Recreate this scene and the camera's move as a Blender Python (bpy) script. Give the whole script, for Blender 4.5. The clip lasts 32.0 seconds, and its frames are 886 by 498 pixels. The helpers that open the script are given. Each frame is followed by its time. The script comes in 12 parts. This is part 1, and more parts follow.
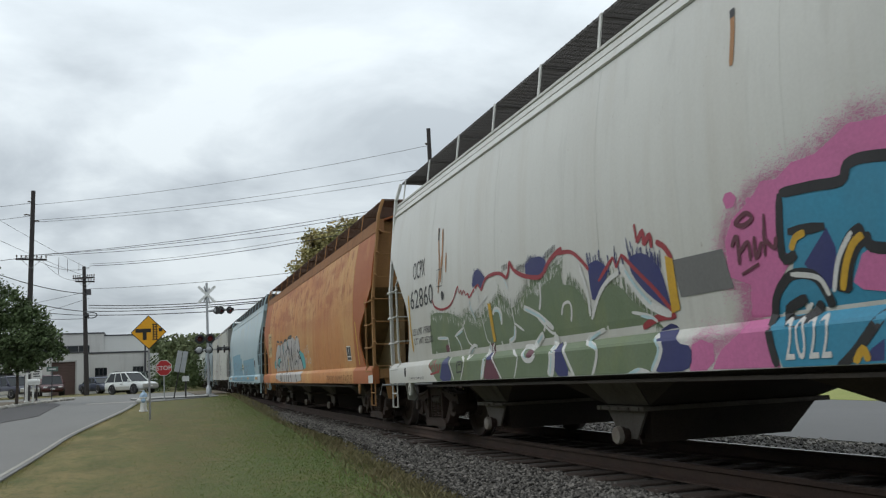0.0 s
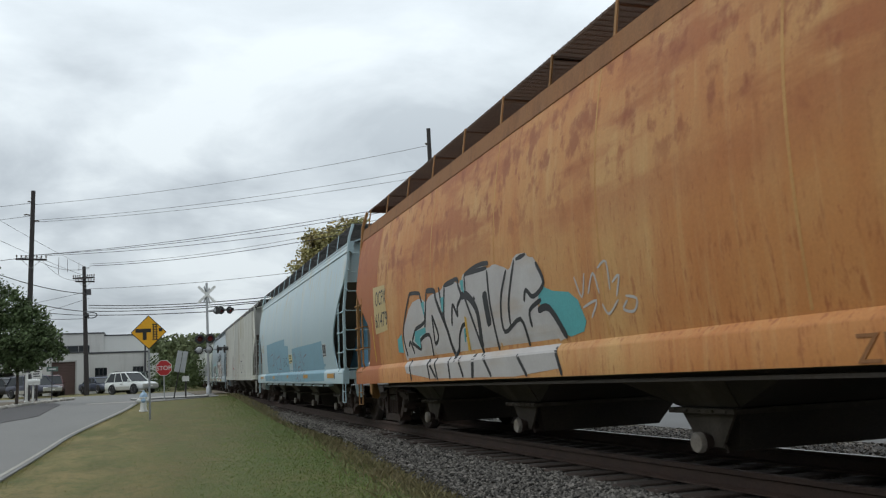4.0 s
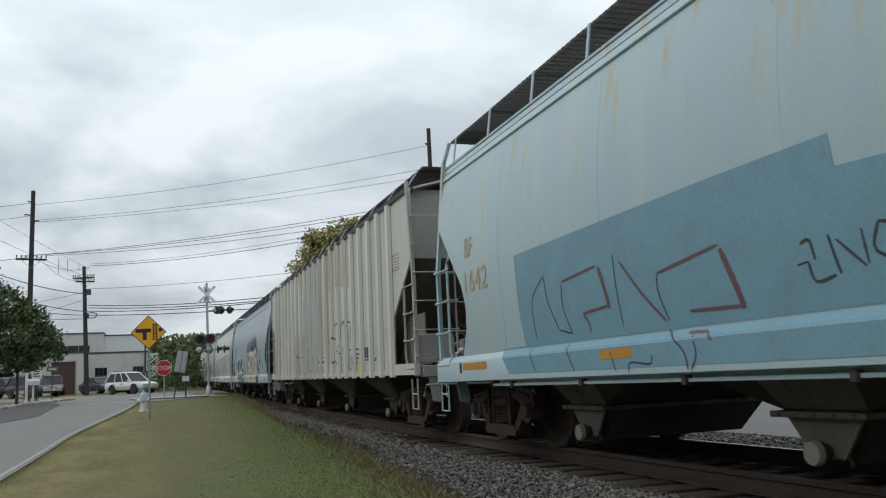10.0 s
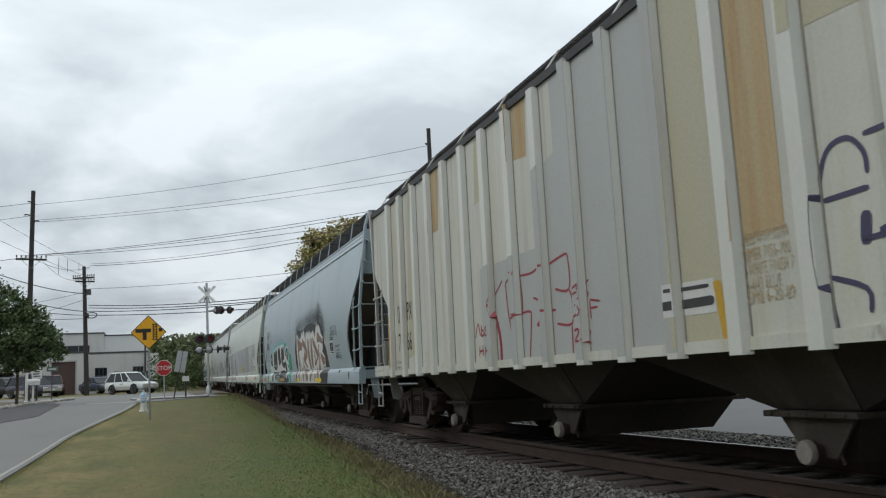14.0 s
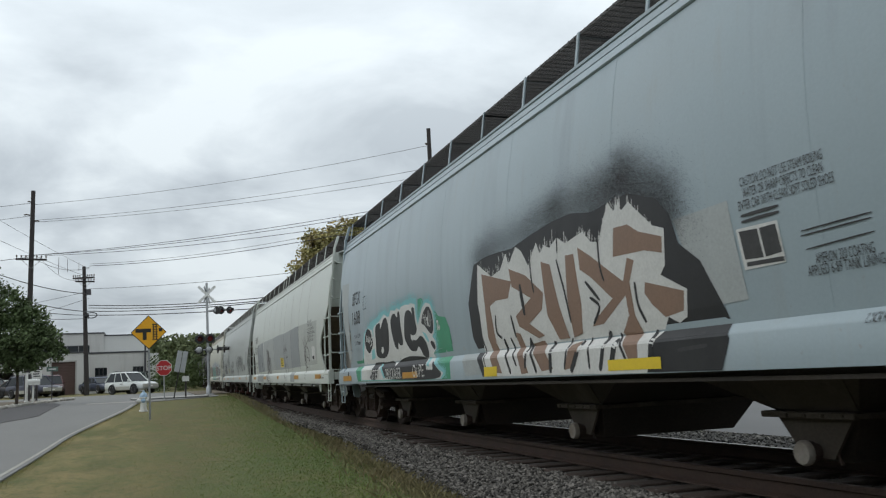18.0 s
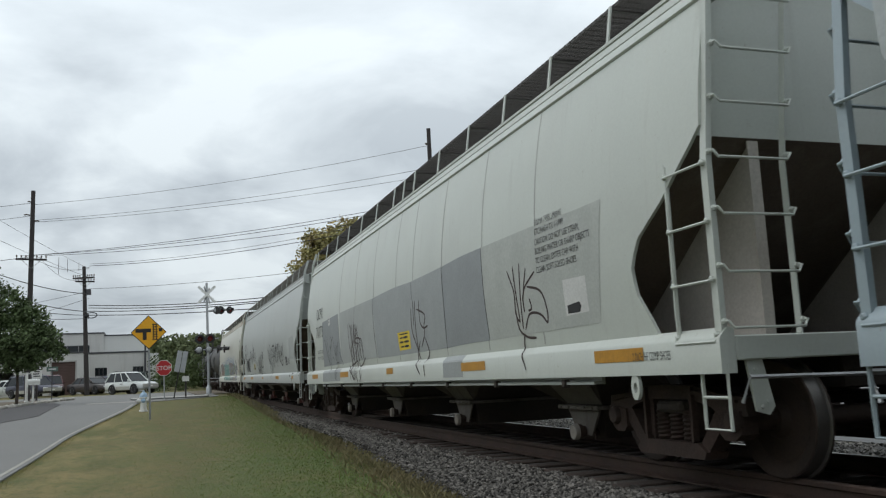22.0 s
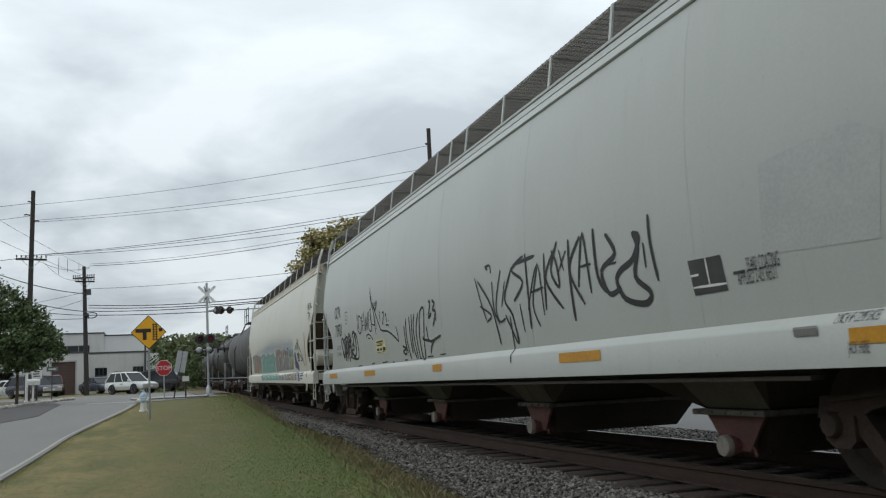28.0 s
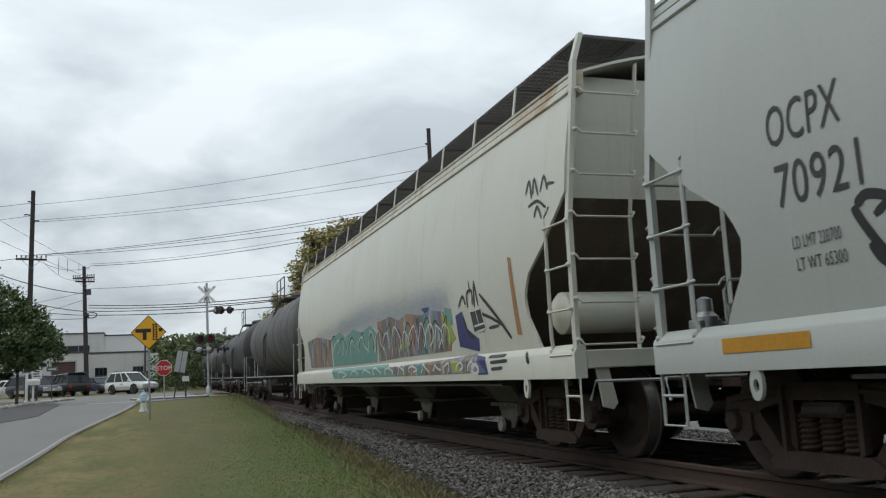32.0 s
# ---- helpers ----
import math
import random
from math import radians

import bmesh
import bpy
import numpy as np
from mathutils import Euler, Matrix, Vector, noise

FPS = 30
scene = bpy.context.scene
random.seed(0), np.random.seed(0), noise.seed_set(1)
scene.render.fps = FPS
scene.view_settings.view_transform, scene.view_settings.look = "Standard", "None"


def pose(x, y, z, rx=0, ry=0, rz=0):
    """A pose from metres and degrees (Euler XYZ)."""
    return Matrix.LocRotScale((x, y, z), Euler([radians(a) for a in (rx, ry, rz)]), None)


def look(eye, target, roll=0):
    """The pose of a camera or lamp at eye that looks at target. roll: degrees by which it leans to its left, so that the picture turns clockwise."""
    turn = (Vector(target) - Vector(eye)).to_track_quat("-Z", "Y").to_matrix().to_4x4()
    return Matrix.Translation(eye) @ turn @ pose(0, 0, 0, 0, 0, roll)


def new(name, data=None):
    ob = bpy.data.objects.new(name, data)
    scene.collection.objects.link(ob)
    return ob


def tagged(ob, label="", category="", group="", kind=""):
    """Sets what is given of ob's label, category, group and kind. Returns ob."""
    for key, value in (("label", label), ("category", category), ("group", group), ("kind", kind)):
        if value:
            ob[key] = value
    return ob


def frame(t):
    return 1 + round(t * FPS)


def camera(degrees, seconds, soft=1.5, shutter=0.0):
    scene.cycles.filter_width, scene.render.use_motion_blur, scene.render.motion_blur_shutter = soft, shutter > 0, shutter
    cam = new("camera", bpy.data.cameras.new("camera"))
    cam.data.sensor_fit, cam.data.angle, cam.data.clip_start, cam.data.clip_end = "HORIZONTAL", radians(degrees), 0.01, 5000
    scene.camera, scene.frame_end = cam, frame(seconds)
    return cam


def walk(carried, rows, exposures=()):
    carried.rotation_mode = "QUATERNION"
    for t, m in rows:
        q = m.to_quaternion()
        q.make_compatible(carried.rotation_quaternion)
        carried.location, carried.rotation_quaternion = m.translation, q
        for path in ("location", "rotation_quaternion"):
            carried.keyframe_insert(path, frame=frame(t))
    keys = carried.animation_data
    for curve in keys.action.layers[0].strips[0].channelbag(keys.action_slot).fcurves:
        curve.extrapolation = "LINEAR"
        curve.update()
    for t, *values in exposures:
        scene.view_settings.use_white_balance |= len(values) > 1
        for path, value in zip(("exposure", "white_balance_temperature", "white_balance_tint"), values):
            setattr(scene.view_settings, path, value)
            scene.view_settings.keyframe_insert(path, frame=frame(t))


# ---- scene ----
EYE = (0.0, 0.0, 0.853)
YAW, PITCH, LEAN = radians(18.797), radians(8.855), 2.76
AIM = (math.sin(YAW) * math.cos(PITCH), math.cos(YAW) * math.cos(PITCH), math.sin(PITCH))

# ---- camera: a tripod beside the line ----
cam = camera(54.86, 32.0, soft=1.2, shutter=0.12)
stand = look(EYE, tuple(e + a for e, a in zip(EYE, AIM)), -LEAN)
walk(cam, [(0.0, stand), (32.0, stand)])

# ---- the plan: rail top is z = 0 beside the camera, y runs along the line ----
LINE_X, RAIL_X, HALF = 5.394, 0.755, 1.585
BEND, GRADE = 0.0002, 0.01738


def rise(s):
    """Height of the rail at s metres down the line: a dip beside the camera, a climb beyond."""
    f = lambda v: GRADE * ((v - 14.0) + math.hypot(v - 14.0, 10.0)) / 2
    return f(s) - f(4.0)


def ease(a, b, x):
    t = min(1.0, max(0.0, (x - a) / (b - a)))
    return t * t * (3 - 2 * t)


def line_x(s):
    return LINE_X + BEND * s * s / 2


def lawn_z(y):
    """Height of the ground beside the line."""
    y = min(y, 130.0)
    return rise(y) - 0.42 + 0.55 * ease(22, 48, y)


def run(t):
    """Metres that the train has rolled at t seconds."""
    return 4.1811 * t - 0.017902 * t * t + 0.00021371 * t ** 3


# ---- world, sun ----
world = bpy.data.worlds.new("overcast_sky")
scene.world = world
world.use_nodes = True
wt = world.node_tree
wt.nodes.clear()


def wnode(kind, **kw):
    n = wt.nodes.new(kind)
    for k, v in kw.items():
        n.inputs[k].default_value = v
    return n


SUN_UP, SUN_TURN = radians(56), radians(-78)
sky = wt.nodes.new("ShaderNodeTexSky")
sky.sky_type, sky.sun_disc = "NISHITA", False
sky.sun_elevation, sky.sun_rotation = SUN_UP, SUN_TURN
sky.air_density, sky.dust_density = 1.0, 2.0
co = wt.nodes.new("ShaderNodeTexCoord")
sep = wt.nodes.new("ShaderNodeSeparateXYZ")
wt.links.new(co.outputs["Generated"], sep.inputs[0])
up = wt.nodes.new("ShaderNodeMath"); up.operation = "MAXIMUM"; up.inputs[1].default_value = 0.0
wt.links.new(sep.outputs["Z"], up.inputs[0])
lift = wt.nodes.new("ShaderNodeMath"); lift.operation = "ADD"; lift.inputs[1].default_value = 0.24
wt.links.new(up.outputs[0], lift.inputs[0])
flat = []
for axis in ("X", "Y"):
    d = wt.nodes.new("ShaderNodeMath"); d.operation = "DIVIDE"
    wt.links.new(sep.outputs[axis], d.inputs[0]); wt.links.new(lift.outputs[0], d.inputs[1])
    flat.append(d)
com = wt.nodes.new("ShaderNodeCombineXYZ")
wt.links.new(flat[0].outputs[0], com.inputs[0]); wt.links.new(flat[1].outputs[0], com.inputs[1])
com.inputs[2].default_value = 3.7
big = wnode("ShaderNodeTexNoise", Scale=1.9, Detail=9.0, Roughness=0.53, Distortion=0.35)
wt.links.new(com.outputs[0], big.inputs["Vector"])
ramp = wt.nodes.new("ShaderNodeValToRGB")
ramp.color_ramp.elements[0].position, ramp.color_ramp.elements[0].color = 0.36, (4.7, 5.25, 5.7, 1)
ramp.color_ramp.elements[1].position, ramp.color_ramp.elements[1].color = 0.6, (7.9, 8.6, 8.95, 1)
mid = ramp.color_ramp.elements.new(0.5); mid.color = (6.5, 7.15, 7.6, 1)
wt.links.new(big.outputs["Fac"], ramp.inputs[0])
veil = wt.nodes.new("ShaderNodeMix"); veil.data_type = "RGBA"; veil.inputs["Factor"].default_value = 0.94
calm = wt.nodes.new("ShaderNodeMix"); calm.data_type = "RGBA"; calm.inputs["B"].default_value = (7.6, 8.35, 8.8, 1)
high = wt.nodes.new("ShaderNodeMapRange")
for k, v in (("From Min", 0.24), ("From Max", 0.5), ("To Min", 0.0), ("To Max", 0.68)):
    high.inputs[k].default_value = v
wt.links.new(up.outputs[0], high.inputs["Value"]); wt.links.new(high.outputs[0], calm.inputs["Factor"])
wt.links.new(ramp.outputs[0], calm.inputs["A"])
wt.links.new(sky.outputs[0], veil.inputs["A"]); wt.links.new(calm.outputs["Result"], veil.inputs["B"])
# an overcast sky is darker towards the horizon
dome = wt.nodes.new("ShaderNodeMapRange")
for k, v in (("From Min", 0.06), ("From Max", 0.44), ("To Min", 0.76), ("To Max", 1.05)):
    dome.inputs[k].default_value = v
wt.links.new(up.outputs[0], dome.inputs["Value"])
back = wt.nodes.new("ShaderNodeBackground"); force = wt.nodes.new("ShaderNodeMath"); force.operation = "MULTIPLY"; force.inputs[1].default_value = 0.122
wt.links.new(dome.outputs[0], force.inputs[0])
wt.links.new(force.outputs[0], back.inputs["Strength"])
wt.links.new(veil.outputs["Result"], back.inputs["Color"])
wout = wt.nodes.new("ShaderNodeOutputWorld")
wt.links.new(back.outputs[0], wout.inputs["Surface"])

lamp = bpy.data.lights.new("sun", "SUN")
lamp.energy, lamp.angle, lamp.color = 0.7, radians(25), (1.0, 0.96, 0.9)
sun = new("sun", lamp)
sd = Vector((math.sin(SUN_TURN) * math.cos(SUN_UP), math.cos(SUN_TURN) * math.cos(SUN_UP), math.sin(SUN_UP)))
sun.matrix_world = look(tuple(sd * 50), (0, 0, 0))
scene.view_settings.exposure = 0.0

# ---- materials ----
def material(name, base, rough=0.6, metal=0.0, tint=None, scale=4.0, amount=0.5, stretch=(1, 1, 1), fine=0.15, bump=0.0, bump_scale=60.0,
             streak=None, streak_amount=0.5, streak_scale=(5, 5, 0.35), each=0.0, layers=(), glow=None, space="Object", spec=0.4):
    """Paint, metal, earth: a base, a second tint in patches, fine grain, streaks that run down, and relief."""
    m = bpy.data.materials.new(name)
    m.use_nodes = True
    nt = m.node_tree
    bsdf = nt.nodes["Principled BSDF"]
    bsdf.inputs["Roughness"].default_value, bsdf.inputs["Metallic"].default_value = rough, metal
    bsdf.inputs["Specular IOR Level"].default_value = spec
    tc = nt.nodes.new("ShaderNodeTexCoord")

    def noise_of(sc, st, detail=5.0, seed=0.0):
        mp = nt.nodes.new("ShaderNodeMapping")
        mp.inputs["Scale"].default_value = st
        mp.inputs["Location"].default_value = (seed, seed * 1.7, seed * 0.6)
        nt.links.new(tc.outputs[space], mp.inputs["Vector"])
        n = nt.nodes.new("ShaderNodeTexNoise")
        n.inputs["Scale"].default_value, n.inputs["Detail"].default_value = sc, detail
        n.inputs["Roughness"].default_value = 0.6
        nt.links.new(mp.outputs[0], n.inputs["Vector"])
        return n

    def ranged(src, lo, hi, a=0.0, b=1.0):
        r = nt.nodes.new("ShaderNodeMapRange")
        r.inputs["From Min"].default_value, r.inputs["From Max"].default_value = lo, hi
        r.inputs["To Min"].default_value, r.inputs["To Max"].default_value = a, b
        nt.links.new(src, r.inputs["Value"])
        return r.outputs[0]

    def mix(fac, a, b, mode="MIX"):
        x = nt.nodes.new("ShaderNodeMix")
        x.data_type, x.blend_type = "RGBA", mode
        for sock, v in (("Factor", fac), ("A", a), ("B", b)):
            if isinstance(v, (int, float, tuple)):
                x.inputs[sock].default_value = v if sock == "Factor" else (*v[:3], 1)
            else:
                nt.links.new(v, x.inputs[sock])
        return x.outputs["Result"]

    col = (*base, 1)
    if tint:
        col = mix(ranged(noise_of(scale, stretch).outputs["Fac"], 0.5 - 0.32 * amount - 0.02, 0.5 + 0.32 * amount + 0.02), base, tint)
    if streak:
        col = mix(ranged(noise_of(1.0, streak_scale, 4.0, 5.0).outputs["Fac"], 0.52, 0.72, 0.0, streak_amount), col, streak)
    # layers: colour, noise scale, stretch, from, to, amount, then an axis and the two places between which it grows
    for i, (rgb, sc, st, lo, hi, amt, *where) in enumerate(layers):
        f = ranged(noise_of(sc, st, 6.0, 11.0 + 3 * i).outputs["Fac"], lo, hi, 0.0, amt)
        if where:
            sp = nt.nodes.new("ShaderNodeSeparateXYZ")
            nt.links.new(tc.outputs[space], sp.inputs[0])
            mu = nt.nodes.new("ShaderNodeMath")
            mu.operation = "MULTIPLY"
            nt.links.new(f, mu.inputs[0])
            place = sp.outputs[min(where[0], 2)]
            if where[0] == 3:
                # across a strip that drifts sideways along y
                sk = nt.nodes.new("ShaderNodeMath")
                sk.operation = "MULTIPLY_ADD"
                sk.inputs[1].default_value = -0.11
                nt.links.new(sp.outputs[1], sk.inputs[0])
                nt.links.new(sp.outputs[0], sk.inputs[2])
                place = sk.outputs[0]
            nt.links.new(ranged(place, where[1], where[2]), mu.inputs[1])
            f = mu.outputs[0]
        col = mix(f, col, rgb)
    if fine:
        g = noise_of(38.0, (1, 1, 1), 3.0, 2.0).outputs["Fac"]
        v = ranged(g, 0.25, 0.75, 1 - fine, 1 + fine)
        c3 = nt.nodes.new("ShaderNodeCombineColor")
        for i in range(3):
            nt.links.new(v, c3.inputs[i])
        col = mix(1.0, col, c3.outputs[0], "MULTIPLY")
    if each:
        info = nt.nodes.new("ShaderNodeObjectInfo")
        v = ranged(info.outputs["Random"], 0, 1, 1 - each, 1 + each)
        c3 = nt.nodes.new("ShaderNodeCombineColor")
        for i in range(3):
            nt.links.new(v, c3.inputs[i])
        col = mix(1.0, col, c3.outputs[0], "MULTIPLY")
    if isinstance(col, tuple):
        bsdf.inputs["Base Color"].default_value = col
    else:
        nt.links.new(col, bsdf.inputs["Base Color"])
    if bump:
        b = nt.nodes.new("ShaderNodeBump")
        b.inputs["Strength"].default_value, b.inputs["Distance"].default_value = min(1.0, bump), 0.02
        nt.links.new(noise_of(bump_scale, (1, 1, 1), 4.0, 9.0).outputs["Fac"], b.inputs["Height"])
        nt.links.new(b.outputs[0], bsdf.inputs["Normal"])
    if glow:
        bsdf.inputs["Emission Color"].default_value, bsdf.inputs["Emission Strength"].default_value = (*glow[:3], 1), glow[3]
    return m


def islands(m, spread):
    """Vary a material from one loose piece of a mesh to the next."""
    nt = m.node_tree
    bsdf = nt.nodes["Principled BSDF"]
    geo = nt.nodes.new("ShaderNodeNewGeometry")
    r = nt.nodes.new("ShaderNodeMapRange")
    r.inputs["To Min"].default_value, r.inputs["To Max"].default_value = 1 - spread, 1 + spread
    nt.links.new(geo.outputs["Random Per Island"], r.inputs["Value"])
    c3 = nt.nodes.new("ShaderNodeCombineColor")
    for i in range(3):
        nt.links.new(r.outputs[0], c3.inputs[i])
    x = nt.nodes.new("ShaderNodeMix")
    x.data_type, x.blend_type = "RGBA", "MULTIPLY"
    x.inputs["Factor"].default_value = 1.0
    sock = bsdf.inputs["Base Color"]
    if sock.links:
        nt.links.new(sock.links[0].from_socket, x.inputs["A"])
    else:
        x.inputs["A"].default_value = sock.default_value
    nt.links.new(c3.outputs[0], x.inputs["B"])
    nt.links.new(x.outputs["Result"], sock)
    return m


def paint(name, rgb, rough=0.55, fine=0.08):
    return material(name, rgb, rough, fine=fine)


M = {}
M["asphalt"] = material("asphalt", (0.195, 0.193, 0.186), 0.85, tint=(0.165, 0.163, 0.158), scale=0.25, amount=0.9, fine=0.18, bump=0.4, bump_scale=120)
M["dark_asphalt"] = material("dark_asphalt", (0.075, 0.073, 0.075), 0.85, tint=(0.085, 0.08, 0.08), scale=0.6, amount=0.7, fine=0.2, bump=0.4, bump_scale=120)
M["concrete"] = material("concrete", (0.42, 0.41, 0.38), 0.85, tint=(0.3, 0.29, 0.27), scale=1.2, amount=0.8, fine=0.12, bump=0.2)
M["line_paint"] = material("line_paint", (0.36, 0.345, 0.31), 0.7, tint=(0.25, 0.235, 0.2), scale=2.0, amount=0.8, fine=0.2)
M["dirt"] = material("dirt", (0.16, 0.13, 0.09), 0.95, tint=(0.10, 0.085, 0.065), scale=1.5, amount=0.8, fine=0.3, bump=0.8, bump_scale=30)
M["stone"] = islands(material("ballast_stone", (0.115, 0.107, 0.097), 0.85, fine=0.25), 0.85)
M["ballast"] = material("ballast_bed", (0.06, 0.053, 0.048), 0.95, tint=(0.05, 0.046, 0.043), scale=9, amount=0.4, fine=0.4, bump=1.0, bump_scale=22)
# oil-dark stones; the deep shade under the cars is in this colour too
M["stone_oily_shaded"] = islands(material("oily_shaded_stone", (0.05, 0.039, 0.033), 0.85, fine=0.2), 0.6)
M["rail"] = material("rail_steel", (0.082, 0.05, 0.038), 0.75, 0.25, tint=(0.05, 0.035, 0.03), scale=3, amount=0.8, fine=0.2, bump=0.2)
M["rail_head"] = material("rail_head", (0.35, 0.33, 0.31), 0.38, 0.85, tint=(0.2, 0.17, 0.15), scale=1.0, stretch=(4, 0.3, 1), amount=0.8, fine=0.1)
M["tie"] = material("tie_wood", (0.036, 0.026, 0.022), 0.95, tint=(0.052, 0.038, 0.031), scale=2.0, stretch=(0.6, 6, 6), amount=0.8, fine=0.3, bump=0.6, bump_scale=25, each=0.3)
M["truck_iron"] = material("truck_iron", (0.06, 0.036, 0.028), 0.85, 0.1, tint=(0.028, 0.021, 0.018), scale=3.0, amount=0.8, fine=0.25, bump=0.4, bump_scale=35)
M["wheel"] = material("wheel_steel", (0.032, 0.024, 0.021), 0.75, 0.2, tint=(0.055, 0.035, 0.026), scale=4, amount=0.8, fine=0.2)
M["tread"] = material("wheel_tread", (0.2, 0.19, 0.18), 0.4, 0.8, fine=0.05)
# grime of the underframe; on chutes and outlets it also paints their shade
M["under"] = material("underframe_grime_shade", (0.034, 0.03, 0.028), 0.85, tint=(0.06, 0.046, 0.036), scale=1.5, amount=0.8, fine=0.25, bump=0.3)
M["black"] = material("black_paint", (0.022, 0.022, 0.024), 0.6, tint=(0.045, 0.042, 0.04), scale=1.2, amount=0.8, fine=0.15)
M["grating"] = material("grating_steel", (0.115, 0.11, 0.108), 0.75, 0.1, tint=(0.08, 0.072, 0.07), scale=2, amount=0.8, fine=0.3)
M["wood_pole"] = material("pole_wood", (0.032, 0.028, 0.03), 0.9, tint=(0.055, 0.048, 0.045), scale=1.5, stretch=(5, 5, 0.3), amount=0.8, fine=0.2, bump=0.4)
M["wire"] = material("wire", (0.03, 0.03, 0.032), 0.6, fine=0)
M["galv"] = material("galvanised", (0.42, 0.43, 0.44), 0.45, 0.7, tint=(0.33, 0.34, 0.35), scale=6, amount=0.7, fine=0.08)
M["white"] = material("white_paint", (0.75, 0.75, 0.73), 0.5, tint=(0.6, 0.6, 0.57), scale=2, amount=0.8, fine=0.06)
M["stop_red"] = paint("stop_red", (0.42, 0.022, 0.025), 0.45)
M["sign_yellow"] = material("sign_yellow", (0.80, 0.40, 0.012), 0.45, tint=(0.74, 0.34, 0.01), scale=2, amount=0.9, fine=0.03)
M["sign_black"] = paint("sign_black", (0.02, 0.018, 0.016), 0.5)
M["glass"] = material("tinted_glass", (0.02, 0.024, 0.027), 0.08, fine=0, spec=0.25)
M["tyre"] = material("tyre_rubber", (0.022, 0.022, 0.023), 0.85, fine=0.2)
M["rim"] = material("alloy", (0.45, 0.45, 0.46), 0.35, 0.8, fine=0.05)
M["lamp_clear"] = material("lamp_clear", (0.6, 0.62, 0.62), 0.15, fine=0)
M["lamp_red"] = material("lamp_red", (0.32, 0.02, 0.015), 0.2, fine=0)
M["bark"] = material("bark", (0.085, 0.065, 0.05), 0.95, tint=(0.05, 0.04, 0.033), scale=4, stretch=(3, 3, 0.5), amount=0.8, fine=0.25, bump=0.8, bump_scale=20)
M["leaf"] = islands(material("leaves", (0.085, 0.12, 0.045), 0.7, tint=(0.065, 0.095, 0.036), scale=0.7, amount=0.6, fine=0.15), 0.4)
M["leaf_dry"] = islands(material("leaves_turning", (0.27, 0.28, 0.11), 0.7, tint=(0.34, 0.26, 0.11), scale=0.6, amount=0.6, fine=0.15), 0.4)
M["leaf_far"] = islands(material("leaves_far", (0.095, 0.125, 0.055), 0.8, tint=(0.12, 0.135, 0.06), scale=0.2, amount=0.7, fine=0.15), 0.35)
M["stucco"] = material("painted_block", (0.56, 0.55, 0.525), 0.85, tint=(0.5, 0.49, 0.47), scale=0.5, amount=0.8, fine=0.06, bump=0.15, streak=(0.24, 0.23, 0.21), streak_amount=0.4, streak_scale=(1.5, 1.5, 0.15))
M["stucco_white"] = material("white_siding", (0.6, 0.6, 0.575), 0.8, tint=(0.62, 0.62, 0.6), scale=0.5, amount=0.8, fine=0.05)
M["door_brown"] = material("brown_door", (0.10, 0.06, 0.05), 0.7, tint=(0.08, 0.05, 0.042), scale=1, amount=0.8)
M["trim_dark"] = paint("dark_trim", (0.06, 0.06, 0.065), 0.6)

# ---- mesh tools ----
def part(name, bm, mat, parent=None, label="", smooth=False, kind=""):
    """One mesh object from a bmesh, under a thing or a part."""
    bmesh.ops.recalc_face_normals(bm, faces=bm.faces)
    me = bpy.data.meshes.new(name)
    bm.to_mesh(me)
    bm.free()
    return part_of(name, me, mat, parent, label, smooth, kind)


def part_of(name, me, mat, parent=None, label="", smooth=False, kind=""):
    if mat and not me.materials:
        for m in (mat if isinstance(mat, (list, tuple)) else [mat]):
            me.materials.append(m)
    if smooth:
        me.shade_smooth()
        me.set_sharp_from_angle(angle=radians(38))
    ob = new(name, me)
    if parent:
        ob.parent = parent
    return tagged(ob, label, "", "", kind)


def thing(name, label, category, m=None, group=""):
    ob = new(name)
    ob.empty_display_size = 0.3
    if m is not None:
        ob.matrix_basis = m
    return tagged(ob, label, category, group)


def box(bm, x0, y0, z0, x1, y1, z1, bevel=0.0, mat=0, m=None):
    vs = [bm.verts.new((x, y, z)) for x in (x0, x1) for y in (y0, y1) for z in (z0, z1)]
    if m is not None:
        for v in vs:
            v.co = m @ v.co
    fs = [bm.faces.new([vs[i] for i in q]) for q in ((0, 1, 3, 2), (4, 6, 7, 5), (0, 4, 5, 1), (2, 3, 7, 6), (0, 2, 6, 4), (1, 5, 7, 3))]
    for f in fs:
        f.material_index = mat
    if bevel:
        es = list({e for f in fs for e in f.edges})
        bmesh.ops.bevel(bm, geom=es, offset=bevel, segments=1, affect="EDGES")
    return bm


def tube(bm, pts, r, seg=6, mat=0, caps=True, r2=None):
    """A round bar along a chain of points."""
    pts = [Vector(p) for p in pts]
    rings = []
    for i, p in enumerate(pts):
        d = (pts[min(i + 1, len(pts) - 1)] - pts[max(i - 1, 0)]).normalized()
        a = d.cross(Vector((0, 0, 1)) if abs(d.z) < 0.9 else Vector((1, 0, 0))).normalized()
        b = d.cross(a)
        rr = r if r2 is None else r + (r2 - r) * i / (len(pts) - 1)
        rings.append([bm.verts.new(p + rr * (math.cos(k * 2 * math.pi / seg) * a + math.sin(k * 2 * math.pi / seg) * b)) for k in range(seg)])
    for u, v in zip(rings, rings[1:]):
        for k in range(seg):
            bm.faces.new((u[k], u[(k + 1) % seg], v[(k + 1) % seg], v[k])).material_index = mat
    if caps:
        bm.faces.new(rings[0][::-1]).material_index = mat
        bm.faces.new(rings[-1]).material_index = mat
    return bm


